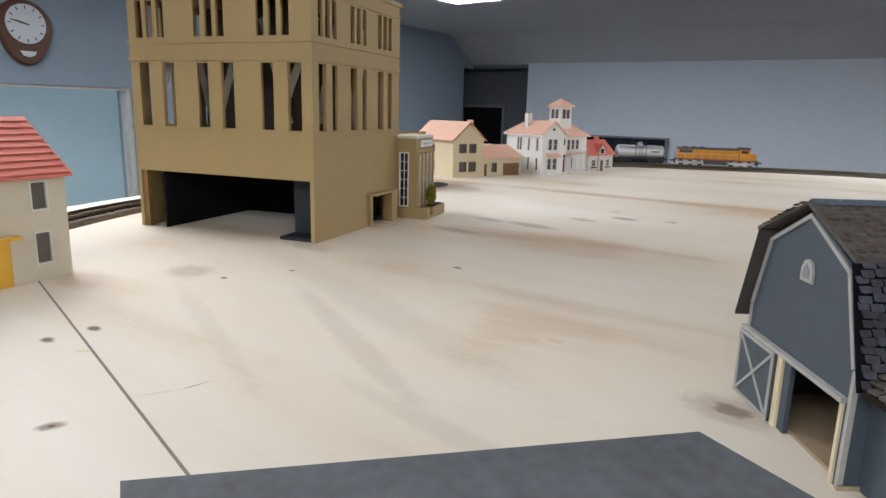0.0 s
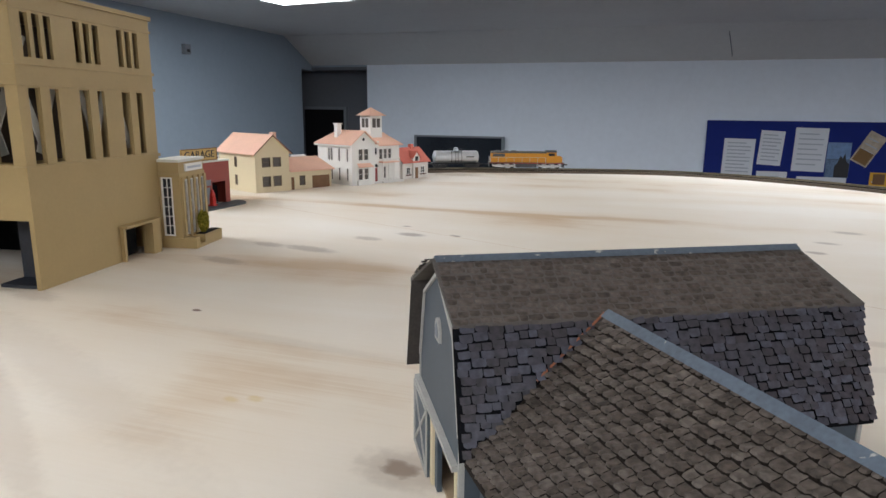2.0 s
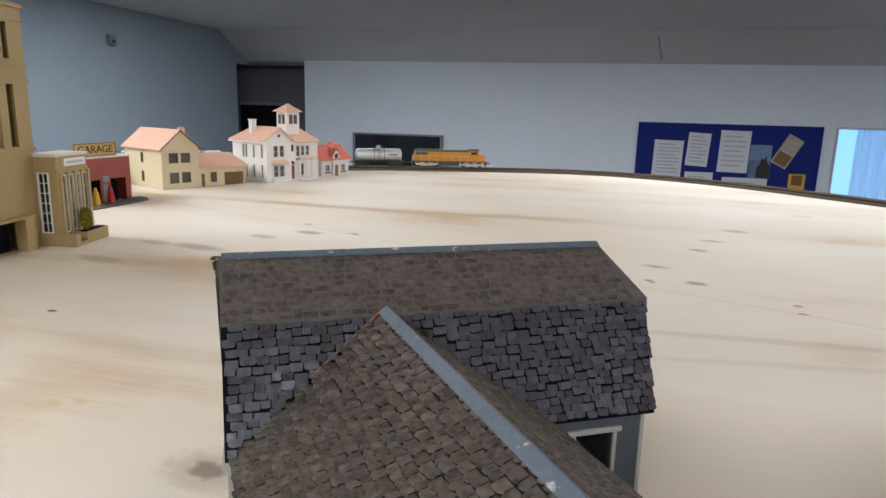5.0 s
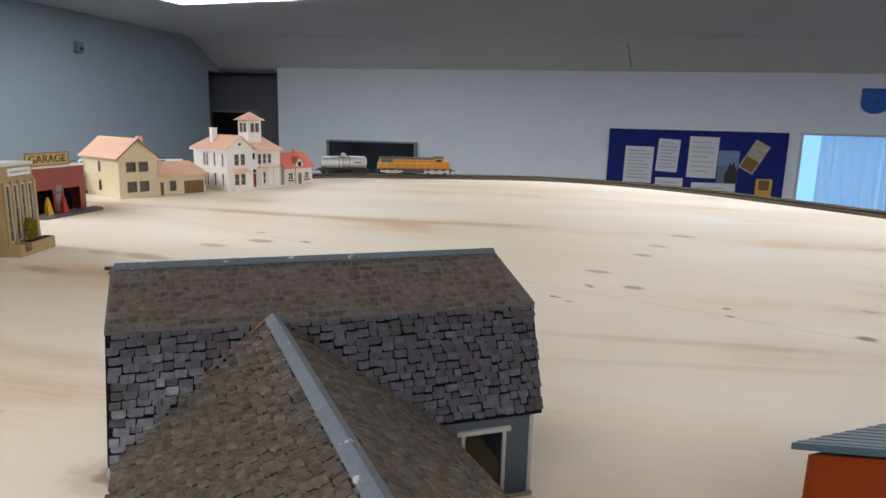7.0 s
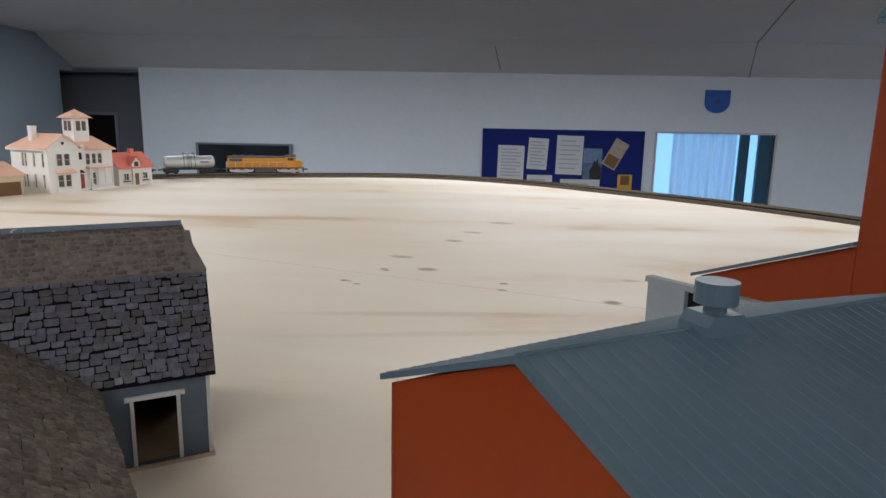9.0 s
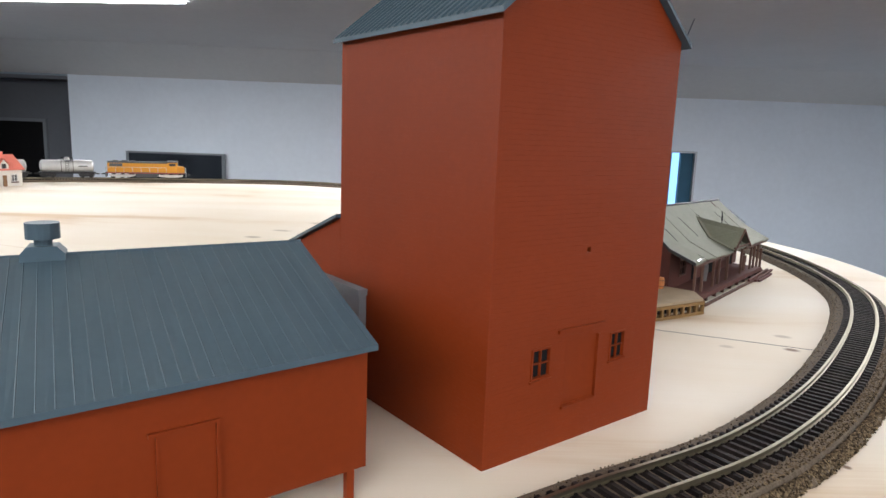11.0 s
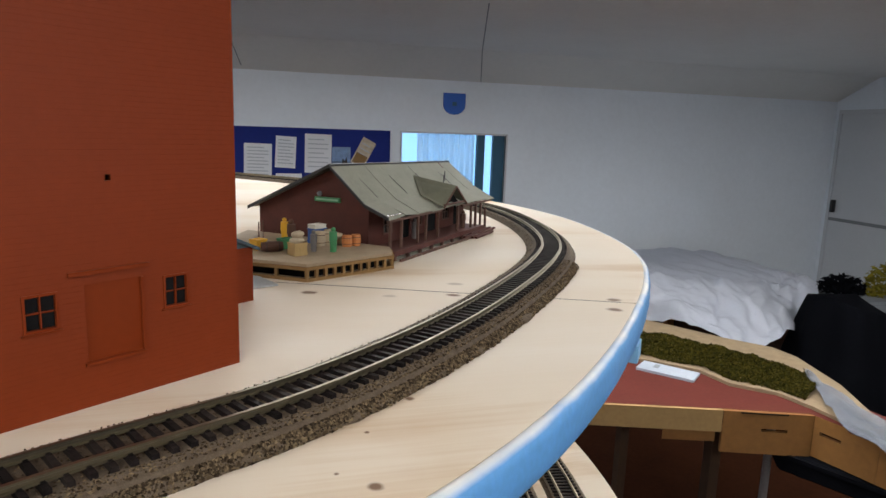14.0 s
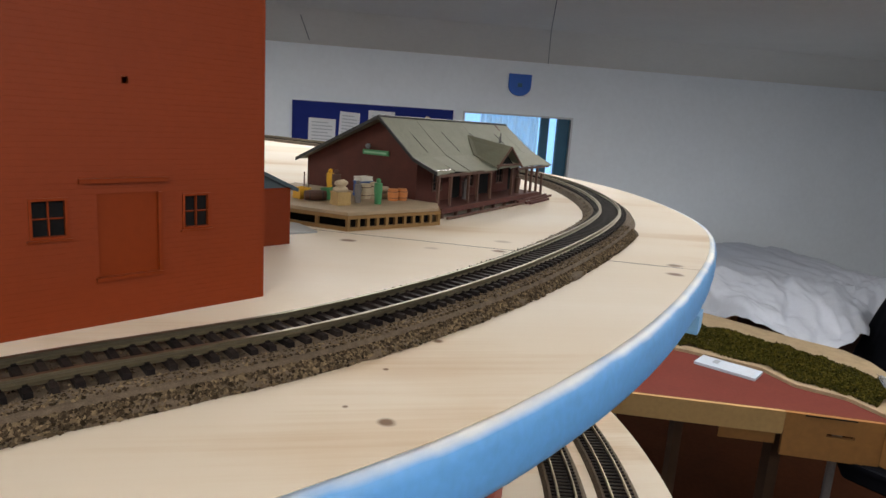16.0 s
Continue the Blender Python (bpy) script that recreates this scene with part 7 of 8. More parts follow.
crate(0.0141, 0.0353, 0.0115, 0.0105, 0.0090, M_WOODL, "pale yellowish wooden crate on the dock", 30)
sack(0.0141, 0.0360, DZ + 0.0090, 20)
sack(0.0160, 0.0375, DZ + 0.0092, 75)
sack(0.0150, 0.0365, DZ + 0.0138, 50)
crate(0.0013, 0.0744, 0.0105, 0.009, 0.0075, M_YELLOW, "small yellow wooden crate on the dock", 40)
keg(0.0052, 0.0590, 0.0042, 0.017, M_BROWNPOST, "red-brown keg lying on the dock", 10)
crate(0.0215, 0.0660, 0.011, 0.008, 0.0075, M_GREEN, "green wooden crate on the dock", 34)
crate(0.0584, 0.0740, 0.013, 0.010, 0.0120, M_BLUEP, "blue and white box on the dock", 36)
crate(0.0584, 0.0742, 0.0122, 0.0092, 0.0035, M_TRIM, "white box on top of a blue box", 36, DZ + 0.0121)
barrel(0.0520, 0.0600, 0.0050, 0.0125, M_SACK, "pale wooden barrel on the dock")
barrel(0.0610, 0.0590, 0.0052, 0.0135, M_SACK, "pale wooden barrel on the dock")
sack(0.0690, 0.0560, DZ, 15)
sack(0.0680, 0.0560, DZ + 0.0052, 60)
barrel(0.0690, 0.0442, 0.0046, 0.0098, M_ORANGEP, "orange-brown wooden barrel on the dock")
barrel(0.0780, 0.0438, 0.0046, 0.0098, M_ORANGEP, "orange-brown wooden barrel on the dock")
for x, y, h, c, lab in ((0.0400, 0.0980, 0.021, M_YELLOW, "small yellow painted figurine on the dock"), (0.0328, 0.0407, 0.0178, M_GREYF, "small dark grey painted figurine on the dock"),
                        (0.0452, 0.0307, 0.0205, M_GREEN, "small green painted figurine on the dock"), (0.0300, 0.0700, 0.0235, M_BROWNPOST, "small brown painted figurine on the dock")):
    px, py = on_dock(x, y)
    peg("figurine", px, py, DZ, h, c, lab)
px, py = (ST @ Vector((0.160, -0.078, 0)))[:2]
peg("figurine", px, py, PZ, 0.02, M_BROWNPOST, "small brown painted figurine on the platform")
px, py = (ST @ Vector((0.064, -0.068, 0)))[:2]
peg("figurine", px, py, PZ, 0.02, M_GREYF, "small dark grey painted figurine on the platform")
for x, y in ((0.0215, 0.110), (0.029, 0.116)):
    px, py = on_dock(x, y)
    bm = bmesh.new()
    tube(bm, (0, 0, 0), (0, 0, 0.017), 0.0006, 6)
    part("rod", bm, M_BROWNPOST, thing("fence_stake", pose(px, py, DZ), "thin brown stake standing on the dock", "stake", "stakes on the dock"))

# ---- train on the far side of the loop ----
RAILZ = TIE_TOP + 0.0026


def on_track(a0, a1):
    """Frame of a vehicle whose ends stand at two arcs: x points from the first end to the second."""
    p, q = at_arc(a0)[0], at_arc(a1)[0]
    d = q - p
    return Matrix.Translation((p + q) / 2 + Vector((0, 0, RAILZ))) @ Matrix.Rotation(math.atan2(d.y, d.x), 4, "Z"), d.length


def bogie(parent, x, material, axles, wheelbase, label):
    """Side frames with wheels standing on the rails."""
    ln = wheelbase + 0.016
    bm = bmesh.new()
    for s in (-1, 1):
        prism(bm, ((x - ln / 2, 0.0055), (x - ln * 0.2, 0.003), (x + ln * 0.2, 0.003), (x + ln / 2, 0.0055), (x + ln / 2, 0.0095), (x - ln / 2, 0.0095)), s * 0.0125 - 0.0012, s * 0.0125 + 0.0012, "y")
    box(bm, x - 0.004, x + 0.004, -0.0113, 0.0113, 0.0045, 0.0085)
    b = part("truck", bm, material, parent, label)
    for k in range(axles):
        wx = x - wheelbase / 2 + wheelbase * k / (axles - 1)
        bm = bmesh.new()
        for s in (-1, 1):
            tube(bm, (wx, s * 0.0088 - 0.0012, 0.0058), (wx, s * 0.0088 + 0.0012, 0.0058), 0.0058, 16)
        tube(bm, (wx, -0.0076, 0.0058), (wx, 0.0076, 0.0058), 0.0012, 8)
        part("wheelset", bm, M_BLACK, b)


def tank_car(a0, a1, material, label, dome=True):
    m, ln = on_track(a0, a1)
    ob = thing("tank_car", m, label, "tank car", "tank cars of the train")
    h = ln / 2
    bm = bmesh.new()
    tube(bm, (-h + 0.010, 0, 0.0285), (h - 0.010, 0, 0.0285), 0.0152, 28)
    for s in (-1, 1):
        tube(bm, (s * (h - 0.010), 0, 0.0285), (s * (h - 0.0065), 0, 0.0285), 0.0152, 28, 0.0118)
        tube(bm, (s * (h - 0.0065), 0, 0.0285), (s * (h - 0.0045), 0, 0.0285), 0.0118, 28, 0.005)
    part("tank", bm, material, ob)
    for f in (-0.62, -0.2, 0.2, 0.62):
        bm = bmesh.new()
        tube(bm, (f * h - 0.0006, 0, 0.0285), (f * h + 0.0006, 0, 0.0285), 0.0155, 28)
        part("tank_band", bm, material if abs(f) > 0.3 else M_BLACK, ob)
    bm = bmesh.new()
    tube(bm, (0, 0, 0.042), (0, 0, 0.0495), 0.0062, 18)
    tube(bm, (0, 0, 0.0495), (0, 0, 0.0515), 0.0062, 18, 0.004)
    part("dome", bm, material, ob)
    bm = bmesh.new()
    box(bm, -0.013, 0.013, -0.0135, -0.0065, 0.0425, 0.0432)
    box(bm, -0.013, 0.013, 0.0065, 0.0135, 0.0425, 0.0432)
    box(bm, -0.013, -0.0065, -0.0065, 0.0065, 0.0425, 0.0432)
    box(bm, 0.0065, 0.013, -0.0065, 0.0065, 0.0425, 0.0432)
    part("platform", bm, M_BLACK, ob)
    bm = bmesh.new()
    for sx in (-1, 1):
        for sy in (-1, 1):
            tube(bm, (sx * 0.0125, sy * 0.013, 0.0432), (sx * 0.0125, sy * 0.013, 0.0495), 0.0005, 6)
    for sy in (-1, 1):
        tube(bm, (-0.0125, sy * 0.013, 0.0495), (0.0125, sy * 0.013, 0.0495), 0.0005, 6)
    part("handrail", bm, M_BLACK, ob)
    part("underframe", boxes((-h + 0.002, h - 0.002, -0.004, 0.004, 0.010, 0.0142), (-h + 0.002, -h + 0.012, -0.014, 0.014, 0.0115, 0.0142), (h - 0.012, h - 0.002, -0.014, 0.014, 0.0115, 0.0142)), M_BLACK, ob)
    for s in (-1, 1):
        part("ladder", boxes((-0.004, -0.0034, s * 0.0162 - 0.0005, s * 0.0162 + 0.0005, 0.012, 0.043), (0.0034, 0.004, s * 0.0162 - 0.0005, s * 0.0162 + 0.0005, 0.012, 0.043),
                             *[(-0.0034, 0.0034, s * 0.0162 - 0.0004, s * 0.0162 + 0.0004, 0.015 + 0.005 * k, 0.0157 + 0.005 * k) for k in range(6)]), M_BLACK, ob)
        bogie(ob, s * (h - 0.022), M_BLACK, 2, 0.019, "black truck")
        part("coupler", boxes((min(s * h - s * 0.002, s * h + s * 0.007), max(s * h - s * 0.002, s * h + s * 0.007), -0.0014, 0.0014, 0.0085, 0.0115)), M_BLACK, ob)
    # a dark bar where the reporting marks stand
    for y in (-0.0154, 0.0154):
        part("lettering_bar", boxes((-h * 0.7, -h * 0.38, y - 0.0002, y + 0.0002, 0.0275, 0.0305)), M_LOCO_G if material is not M_BLACK else M_GREYC, ob)
    return ob


def locomotive(a0, a1):
    """A hood diesel: nose, cab, long hood, walkways with handrails, six-wheel trucks."""
    m, ln = on_track(a0, a1)
    ob = thing("diesel_locomotive", m, "yellow and grey model diesel locomotive with silver trucks", "locomotive")
    h = ln / 2
    w = 0.0165
    part("deck", boxes((-h + 0.002, h - 0.002, -w, w, 0.0125, 0.0155)), M_LOCO_G, ob, "dark grey walkway deck", bevel=0.0004)
    part("long_hood", boxes((-h + 0.0475, h - 0.007, -0.0125, 0.0125, 0.0156, 0.0385)), M_LOCO_Y, ob, "yellow long hood", bevel=0.0008)
    bm = bmesh.new()
    prism(bm, ((-0.0125, 0.0386), (0.0125, 0.0386), (0.0115, 0.0415), (0.008, 0.0432), (-0.008, 0.0432), (-0.0115, 0.0415)), -h + 0.0475, h - 0.007, "x")
    part("hood_roof", bm, M_LOCO_G, ob, "dark grey hood roof")
    cab = part("cab", boxes((-h + 0.0225, -h + 0.0472, -0.0155, 0.0155, 0.0156, 0.0415)), M_LOCO_Y, ob, "yellow cab", bevel=0.0006)
    bm = bmesh.new()
    prism(bm, ((-0.0162, 0.0416), (0.0162, 0.0416), (0.0145, 0.0442), (0.008, 0.0462), (-0.008, 0.0462), (-0.0145, 0.0442)), -h + 0.0218, -h + 0.0476, "x")
    part("cab_roof", bm, M_LOCO_G, cab, "dark grey cab roof")
    bm = bmesh.new()
    prism(bm, ((-h + 0.0065, 0.0156), (-h + 0.0223, 0.0156), (-h + 0.0223, 0.0325), (-h + 0.010, 0.0315), (-h + 0.0065, 0.0285)), -0.0105, 0.0105, "y")
    part("nose", bm, M_LOCO_Y, ob, "yellow short nose", bevel=0.0006)
    for y0, y1 in ((-0.0135, -0.003), (0.003, 0.0135)):
        part("windscreen", boxes((-h + 0.0219, -h + 0.0224, y0, y1, 0.0335, 0.0395)), M_PANE, cab)
    for k in range(3):
        bm = bmesh.new()
        tube(bm, (h - 0.025 - k * 0.02, 0, 0.0432), (h - 0.025 - k * 0.02, 0, 0.0452), 0.0062, 14)
        part("roof_fan", bm, M_LOCO_G, ob)
    part("fuel_tank", boxes((-0.026, 0.026, -0.013, 0.013, 0.003, 0.0124)), M_LOCO_G, ob, "dark grey fuel tank", bevel=0.001)
    for s in (-1, 1):
        part("stripe", boxes((-h + 0.004, h - 0.004, s * w - 0.0003, s * w + 0.0003, 0.0134, 0.0144)), M_REDP, ob, "thin red stripe")
        part("cab_window", boxes((-h + 0.027, -h + 0.0425, s * 0.0155 - 0.0004, s * 0.0155 + 0.0004, 0.0325, 0.0392)), M_PANE, cab)
        for k in range(6):
            x = -h + 0.058 + k * 0.0205
            part("hood_door", boxes((x, x + 0.017, s * 0.0126 - 0.0003, s * 0.0126 + 0.0003, 0.0175, 0.0345)), M_LOCO_Y, ob)
        part("grille", boxes((h - 0.042, h - 0.012, s * 0.0129 - 0.0004, s * 0.0129 + 0.0004, 0.0300, 0.0375)), M_LOCO_G, ob, "dark radiator grille")
        bm = bmesh.new()
        tube(bm, (-h + 0.049, s * 0.0158, 0.0285), (h - 0.004, s * 0.0158, 0.0285), 0.0005, 6)
        for k in range(8):
            x = -h + 0.05 + k * (ln - 0.056) / 7
            tube(bm, (x, s * 0.0158, 0.0155), (x, s * 0.0158, 0.0285), 0.0005, 6)
        part("handrail", bm, M_SILVER, ob, "silver handrail")
        bm = bmesh.new()
        for y in (-0.0145, 0.0145):
            tube(bm, (s * (h - 0.0035), y, 0.0155), (s * (h - 0.0035), y, 0.0275), 0.0005, 6)
        tube(bm, (s * (h - 0.0035), -0.0145, 0.0275), (s * (h - 0.0035), 0.0145, 0.0275), 0.0005, 6)
        part("end_rail", bm, M_SILVER, ob, "silver end rail")
        part("pilot", boxes((min(s * (h - 0.0045), s * (h - 0.0022)), max(s * (h - 0.0045), s * (h - 0.0022)), -0.0145, 0.0145, 0.0035, 0.0124)), M_LOCO_G, ob, "dark grey pilot plate")
        bogie(ob, s * (h - 0.04), M_SILVER, 3, 0.042, "silver-painted six-wheel truck")
        part("coupler", boxes((min(s * h - s * 0.002, s * h + s * 0.008), max(s * h - s * 0.002, s * h + s * 0.008), -0.0014, 0.0014, 0.0085, 0.0115)), M_BLACK, ob)
    return ob


FRONT = 2.40
locomotive(FRONT, FRONT + 0.195)
for k0, k1, paint, words in ((0.215, 0.343, M_TANK_S, "silver tank car with a black-railed dome"), (0.362, 0.490, M_TANK_S, "silver tank car with a black-railed dome"), (0.512, 0.650, M_BLACK, "black tank car with a railed dome"),
                             (0.672, 0.810, M_TANK_W, "white tank car with dark lettering bars"), (0.832, 0.972, M_TANK_W, "white tank car with dark lettering bars"), (0.994, 1.130, M_TANK_W, "white tank car with dark lettering bars")):
    tank_car(FRONT + k0, FRONT + k1, paint, words)

# ---- second layout board beyond the table ----
# colours of board, strip, booklet and legs are lowered for dim light
BT = -0.75
bb = thing("layout_baseboard", pose(0, 0, 0), "honey plywood baseboard with a dull red painted top", "table")
bm = bmesh.new()
prism(bm, ((2.158, 1.797), (2.676, 1.625), (2.937, 1.530), (2.985, 1.33), (3.04, 1.10), (3.2, 1.3), (3.1, 1.8), (2.6, 2.5), (2.25, 2.5)), BT - 0.012, BT, "z")
part("top", bm, M_REDTOP, bb, "dull red painted top")


def board_face(a, b, z0, z1, t, holes=(), material=None):
    """An upright board from a to b on the plan, with slots right through."""
    d = Vector((b[0] - a[0], b[1] - a[1], 0))
    m = Matrix.Translation((a[0], a[1], 0)) @ Matrix.Rotation(math.atan2(d.y, d.x), 4, "Z")
    return part("side_board", panel(bmesh.new(), d.length, z1, list(holes), t, m, 0, z0), material or M_BENCHWOOD, bb, "honey plywood side board")


board_face((2.158, 1.784), (2.668, 1.6135), -0.826, BT - 0.0008, 0.02, (), M_SIDEPLY)
part("board_end", boxes((2.1555, 2.1578, 1.786, 1.804, -0.826, BT - 0.0008)), M_BENCHWOOD, bb)
board_face((2.669, 1.612), (2.939, 1.515), -0.895, BT - 0.0008, 0.015, [(0.125, 0.207, -0.817, -0.806)])
board_face((2.9395, 1.5145), (2.988, 1.322), -0.888, BT - 0.0008, 0.015, [(0.02, 0.088, -0.809, -0.797)])
board_face((2.9885, 1.321), (3.04, 1.10), -0.888, BT - 0.0008, 0.015)
# dark strip stands in for a shaded slot that is not cut
part("slot_strip", (lambda q: (box(q, 0.055, 0.205, -0.0022, -0.0002, -0.7565, -0.7525, pose(2.669, 1.612, 0, 0, 0, -19.8)), q)[1])(bmesh.new()), M_DARK, bb, "dark strip for the slot under the red top")
bm = bmesh.new()
prism(bm, ((2.50, 1.69), (2.664, 1.636), (2.675, 1.70), (2.60, 1.75)), -0.87, -0.8261, "z")
part("corner_block", bm, M_BENCHWOOD, bb)
part("inner_board", boxes((2.70, 3.0, 1.86, 1.875, -0.872, BT - 0.0122)), M_BENCHWOOD, bb)
for x, y, r in ((2.715, 1.70, 0.020), (2.44, 1.83, 0.016), (2.2, 2.2, 0.022)):
    part("leg", boxes((x - r, x + r, y - r, y + r, ZF, BT - 0.0122)), M_LEGWOOD, bb, "brown wooden leg, darkened for the dim light")
for x, y in ((2.90, 1.645), (2.50, 2.4)):
    bm = bmesh.new()
    tube(bm, (x, y, ZF), (x, y, BT - 0.0122), 0.014, 12)
    part("leg", bm, M_GREYF, bb, "dull grey metal leg")
tr = thing("black_tray", pose(3.03, 1.47, 0.0, 0, 0, -64), "black plastic tray slung under the baseboard", "tray")
bm = bmesh.new()
prism(bm, ((-0.20, -0.8925), (0.22, -0.8925), (0.20, -0.96), (-0.16, -0.96)), -0.10, 0.12, "y")
part("tub", bm, M_TARP, tr, bevel=0.008)
part("rim", boxes((-0.21, 0.23, -0.112, -0.101, -0.906, -0.8926), (-0.21, 0.23, 0.121, 0.132, -0.906, -0.8926)), M_TARP, tr)

# scenic strip: pale plywood with a turf bank
ss = thing("scenic_strip", pose(0, 0, 0), "plywood scenic strip with a green turf bank", "scenery")
near = ((2.30, 2.38), (2.533, 2.177), (2.70, 2.035), (2.809, 1.926), (2.832, 1.786), (2.94, 1.678), (2.967, 1.559), (2.985, 1.35), (2.93, 1.10))
far = ((2.55, 2.95), (2.946, 2.631), (3.07, 2.44), (3.175, 2.259), (3.30, 2.10), (3.31, 1.978), (3.23, 1.691), (3.115, 1.458), (3.03, 1.10))
bm = bmesh.new()
prism(bm, near + far[::-1], BT + 0.0005, BT + 0.012, "z")
part("plywood_panel", bm, M_STRIP, ss, "weathered plywood strip with ragged edges")


def along(pts, f):
    f = min(max(f, 0), 0.9999) * (len(pts) - 1)
    i = int(f)
    return Vector((*pts[i], 0)).lerp(Vector((*pts[i + 1], 0)), f - i)


rnd = random.Random(21)
verts, faces = [], []
for k in range(46000):
    f, g = rnd.uniform(0.02, 0.72), rnd.uniform(0.02, 0.70)
    c = along(near, f).lerp(along(far, f), g)
    wild = noise.noise(c * 11) + 0.6 * noise.noise(c * 31)
    if g > 0.62 + 0.07 * wild or g < 0.06 + 0.04 * wild:
        continue
    hump = 0.036 * math.sin(min(1, g / 0.7) * math.pi) * (0.75 + 0.55 * wild)
    c.z = BT + 0.012 + max(0.0, hump) * rnd.uniform(0.55, 1)
    s = rnd.choice((0.0015, 0.0022, 0.0032, 0.0050)) * (1 + 0.5 * wild)
    o = len(verts)
    for q in ((1, 0, 0), (-1, 0, 0), (0, 1, 0), (0, -1, 0), (0, 0, 1), (0, 0, -1)):
        verts.append(c + (Vector(q) + Vector((rnd.gauss(0, 0.5), rnd.gauss(0, 0.5), rnd.gauss(0, 0.4)))) * s * rnd.uniform(0.4, 1.4))
    faces += [tuple(o + i for i in t) for t in ((0, 2, 4), (2, 1, 4), (1, 3, 4), (3, 0, 4), (2, 0, 5), (1, 2, 5), (3, 1, 5), (0, 3, 5))]
me = bpy.data.meshes.new("turf")
me.from_pydata(verts, [], faces)
me.materials.append(M_TURF)
tf = new("turf", me)
tf.parent = ss
tagged(tf, "dark olive turf clumps", kind="stuff")
bk = thing("booklet", pose(2.6905, 1.9515, BT + 0.0005, 0, 0, -50.5), "white printed booklet lying on the red top", "booklet")
part("page_block", boxes((-0.105, 0.105, -0.05, 0.045, 0, 0.010)), M_BOOKLET, bk, bevel=0.001)
part("picture", boxes((-0.055, -0.035, -0.01, 0.03, 0.0102, 0.0106)), M_GREYC, bk, "small grey printed picture")
part("print", boxes(*[(-0.02, 0.09, -0.03 + 0.02 * k, -0.024 + 0.02 * k, 0.0102, 0.0106) for k in range(3)]), M_INK, bk, "faint grey lines of print")


def cloth(nu, nv, at, t=0.002):
    """A thin cloth from a function of two shares."""
    bm = bmesh.new()
    rows = [[[bm.verts.new(at(i / nu, j / nv) - Vector((0, 0, dz))) for i in range(nu + 1)] for j in range(nv + 1)] for dz in (0, t)]
    for j in range(nv):
        for i in range(nu):
            for k, r in enumerate(rows):
                q = (r[j][i], r[j][i + 1], r[j + 1][i + 1], r[j + 1][i])
                bm.faces.new(q if k == 0 else q[::-1])
    bmesh.ops.recalc_face_normals(bm, faces=bm.faces[:])
    for f in bm.faces:
        f.smooth = True
    return bm


def scrap(u, v):
    a = Vector((2.90, 1.12, 0)).lerp(Vector((3.175, 1.80, 0)), u)
    w = 0.045 + 0.10 * (1 - abs(2 * u - 0.7))
    p = a + Vector((-0.93, 0.37, 0)) * w * (v - 0.35)
    p.z = BT + 0.026 + 0.010 * noise.noise(Vector((u * 9, v * 5, 2))) + 0.012 * abs(math.sin(u * 11 + v * 3))
    return p


solid("plastic_sheet", cloth(26, 8, scrap), M_PLASTIC, "crumpled clear plastic sheet on the strip", "plastic sheet")

# ---- covered table, dust sheet, black cover against the wall ----
ct = thing("trestle_table", pose(0, 0, 0), "plain wooden table hidden under a dust sheet", "table")
part("top", boxes((3.85, 4.7, 3.6, 4.75, -0.885, -0.865)), M_BENCHWOOD, ct)
for x, y in ((3.9, 3.65), (4.65, 3.65), (3.9, 4.7), (4.65, 4.7)):
    part("leg", boxes((x - 0.025, x + 0.025, y - 0.025, y + 0.025, ZF, -0.8851)), M_BENCHWOOD, ct)
ridge = ((3.45, 3.95), (3.62, 3.72), (3.95, 3.70), (4.35, 3.72), (4.8, 3.78), (5.1, 3.85))
hem = ((3.35, 3.85), (3.60, 3.42), (3.82, 2.92), (4.10, 2.88), (4.60, 3.25), (5.1, 3.5))


def dust(u, v):
    r, h = along(ridge, u), along(hem, u)
    top = -0.80 - 0.05 * abs(2 * u - 0.9)
    if v < 0.35:
        p = Vector((r.x, 4.95, 0)).lerp(r, v / 0.35)
        p.z = -0.862 + (top + 0.862) * (v / 0.35) ** 1.5
    else:
        k = (v - 0.35) / 0.65
        p = r.lerp(h, k ** 0.8)
        p.z = top - (0.24 + 0.05 * math.sin(u * 17)) * k ** 1.7
    n = Vector((u * 7, v * 3.2, 0.5))
    p.z += 0.045 * noise.noise(n) + 0.026 * noise.noise(n * 2.7) + 0.012 * noise.noise(n * 6) + 0.03 * v * abs(math.sin(u * 21 + 5 * v + 2 * noise.noise(n)))
    p.y += 0.06 * v * noise.noise(Vector((u * 13 + v * 5, v * 1.2, 7)))
    p.x += 0.05 * v * noise.noise(Vector((u * 11 - v * 4, v * 1.5, 3)))
    if 3.82 < p.x < 4.73 and 3.57 < p.y:
        p.z = max(p.z, -0.860)
    return p


solid("dust_sheet", cloth(120, 70, dust), M_SHEET, "crumpled white dust sheet draped over a table", "dust sheet")


def tarp(u, v):
    a = 2 * math.pi * u
    r = 0.20 + 0.27 * v + 0.045 * v * math.sin(a * 6 + 2) + 0.02 * v * noise.noise(Vector((math.cos(a) * 3, math.sin(a) * 3, v * 2)))
    if v < 0.3:
        r *= v / 0.3
    ca, sa = math.cos(a), math.sin(a)
    q = (abs(ca) ** 4 + abs(sa) ** 4) ** -0.25
    z = -0.78 - 0.16 * (0.5 + 0.5 * ca) * min(1, v / 0.3) - 0.03 * v
    if v > 0.3:
        z = z + (ZF + 0.004 - z) * ((v - 0.3) / 0.7) ** 1.2
    return Vector((4.73 + r * q * ca * 0.85, 2.98 + r * q * sa * 0.72, z))


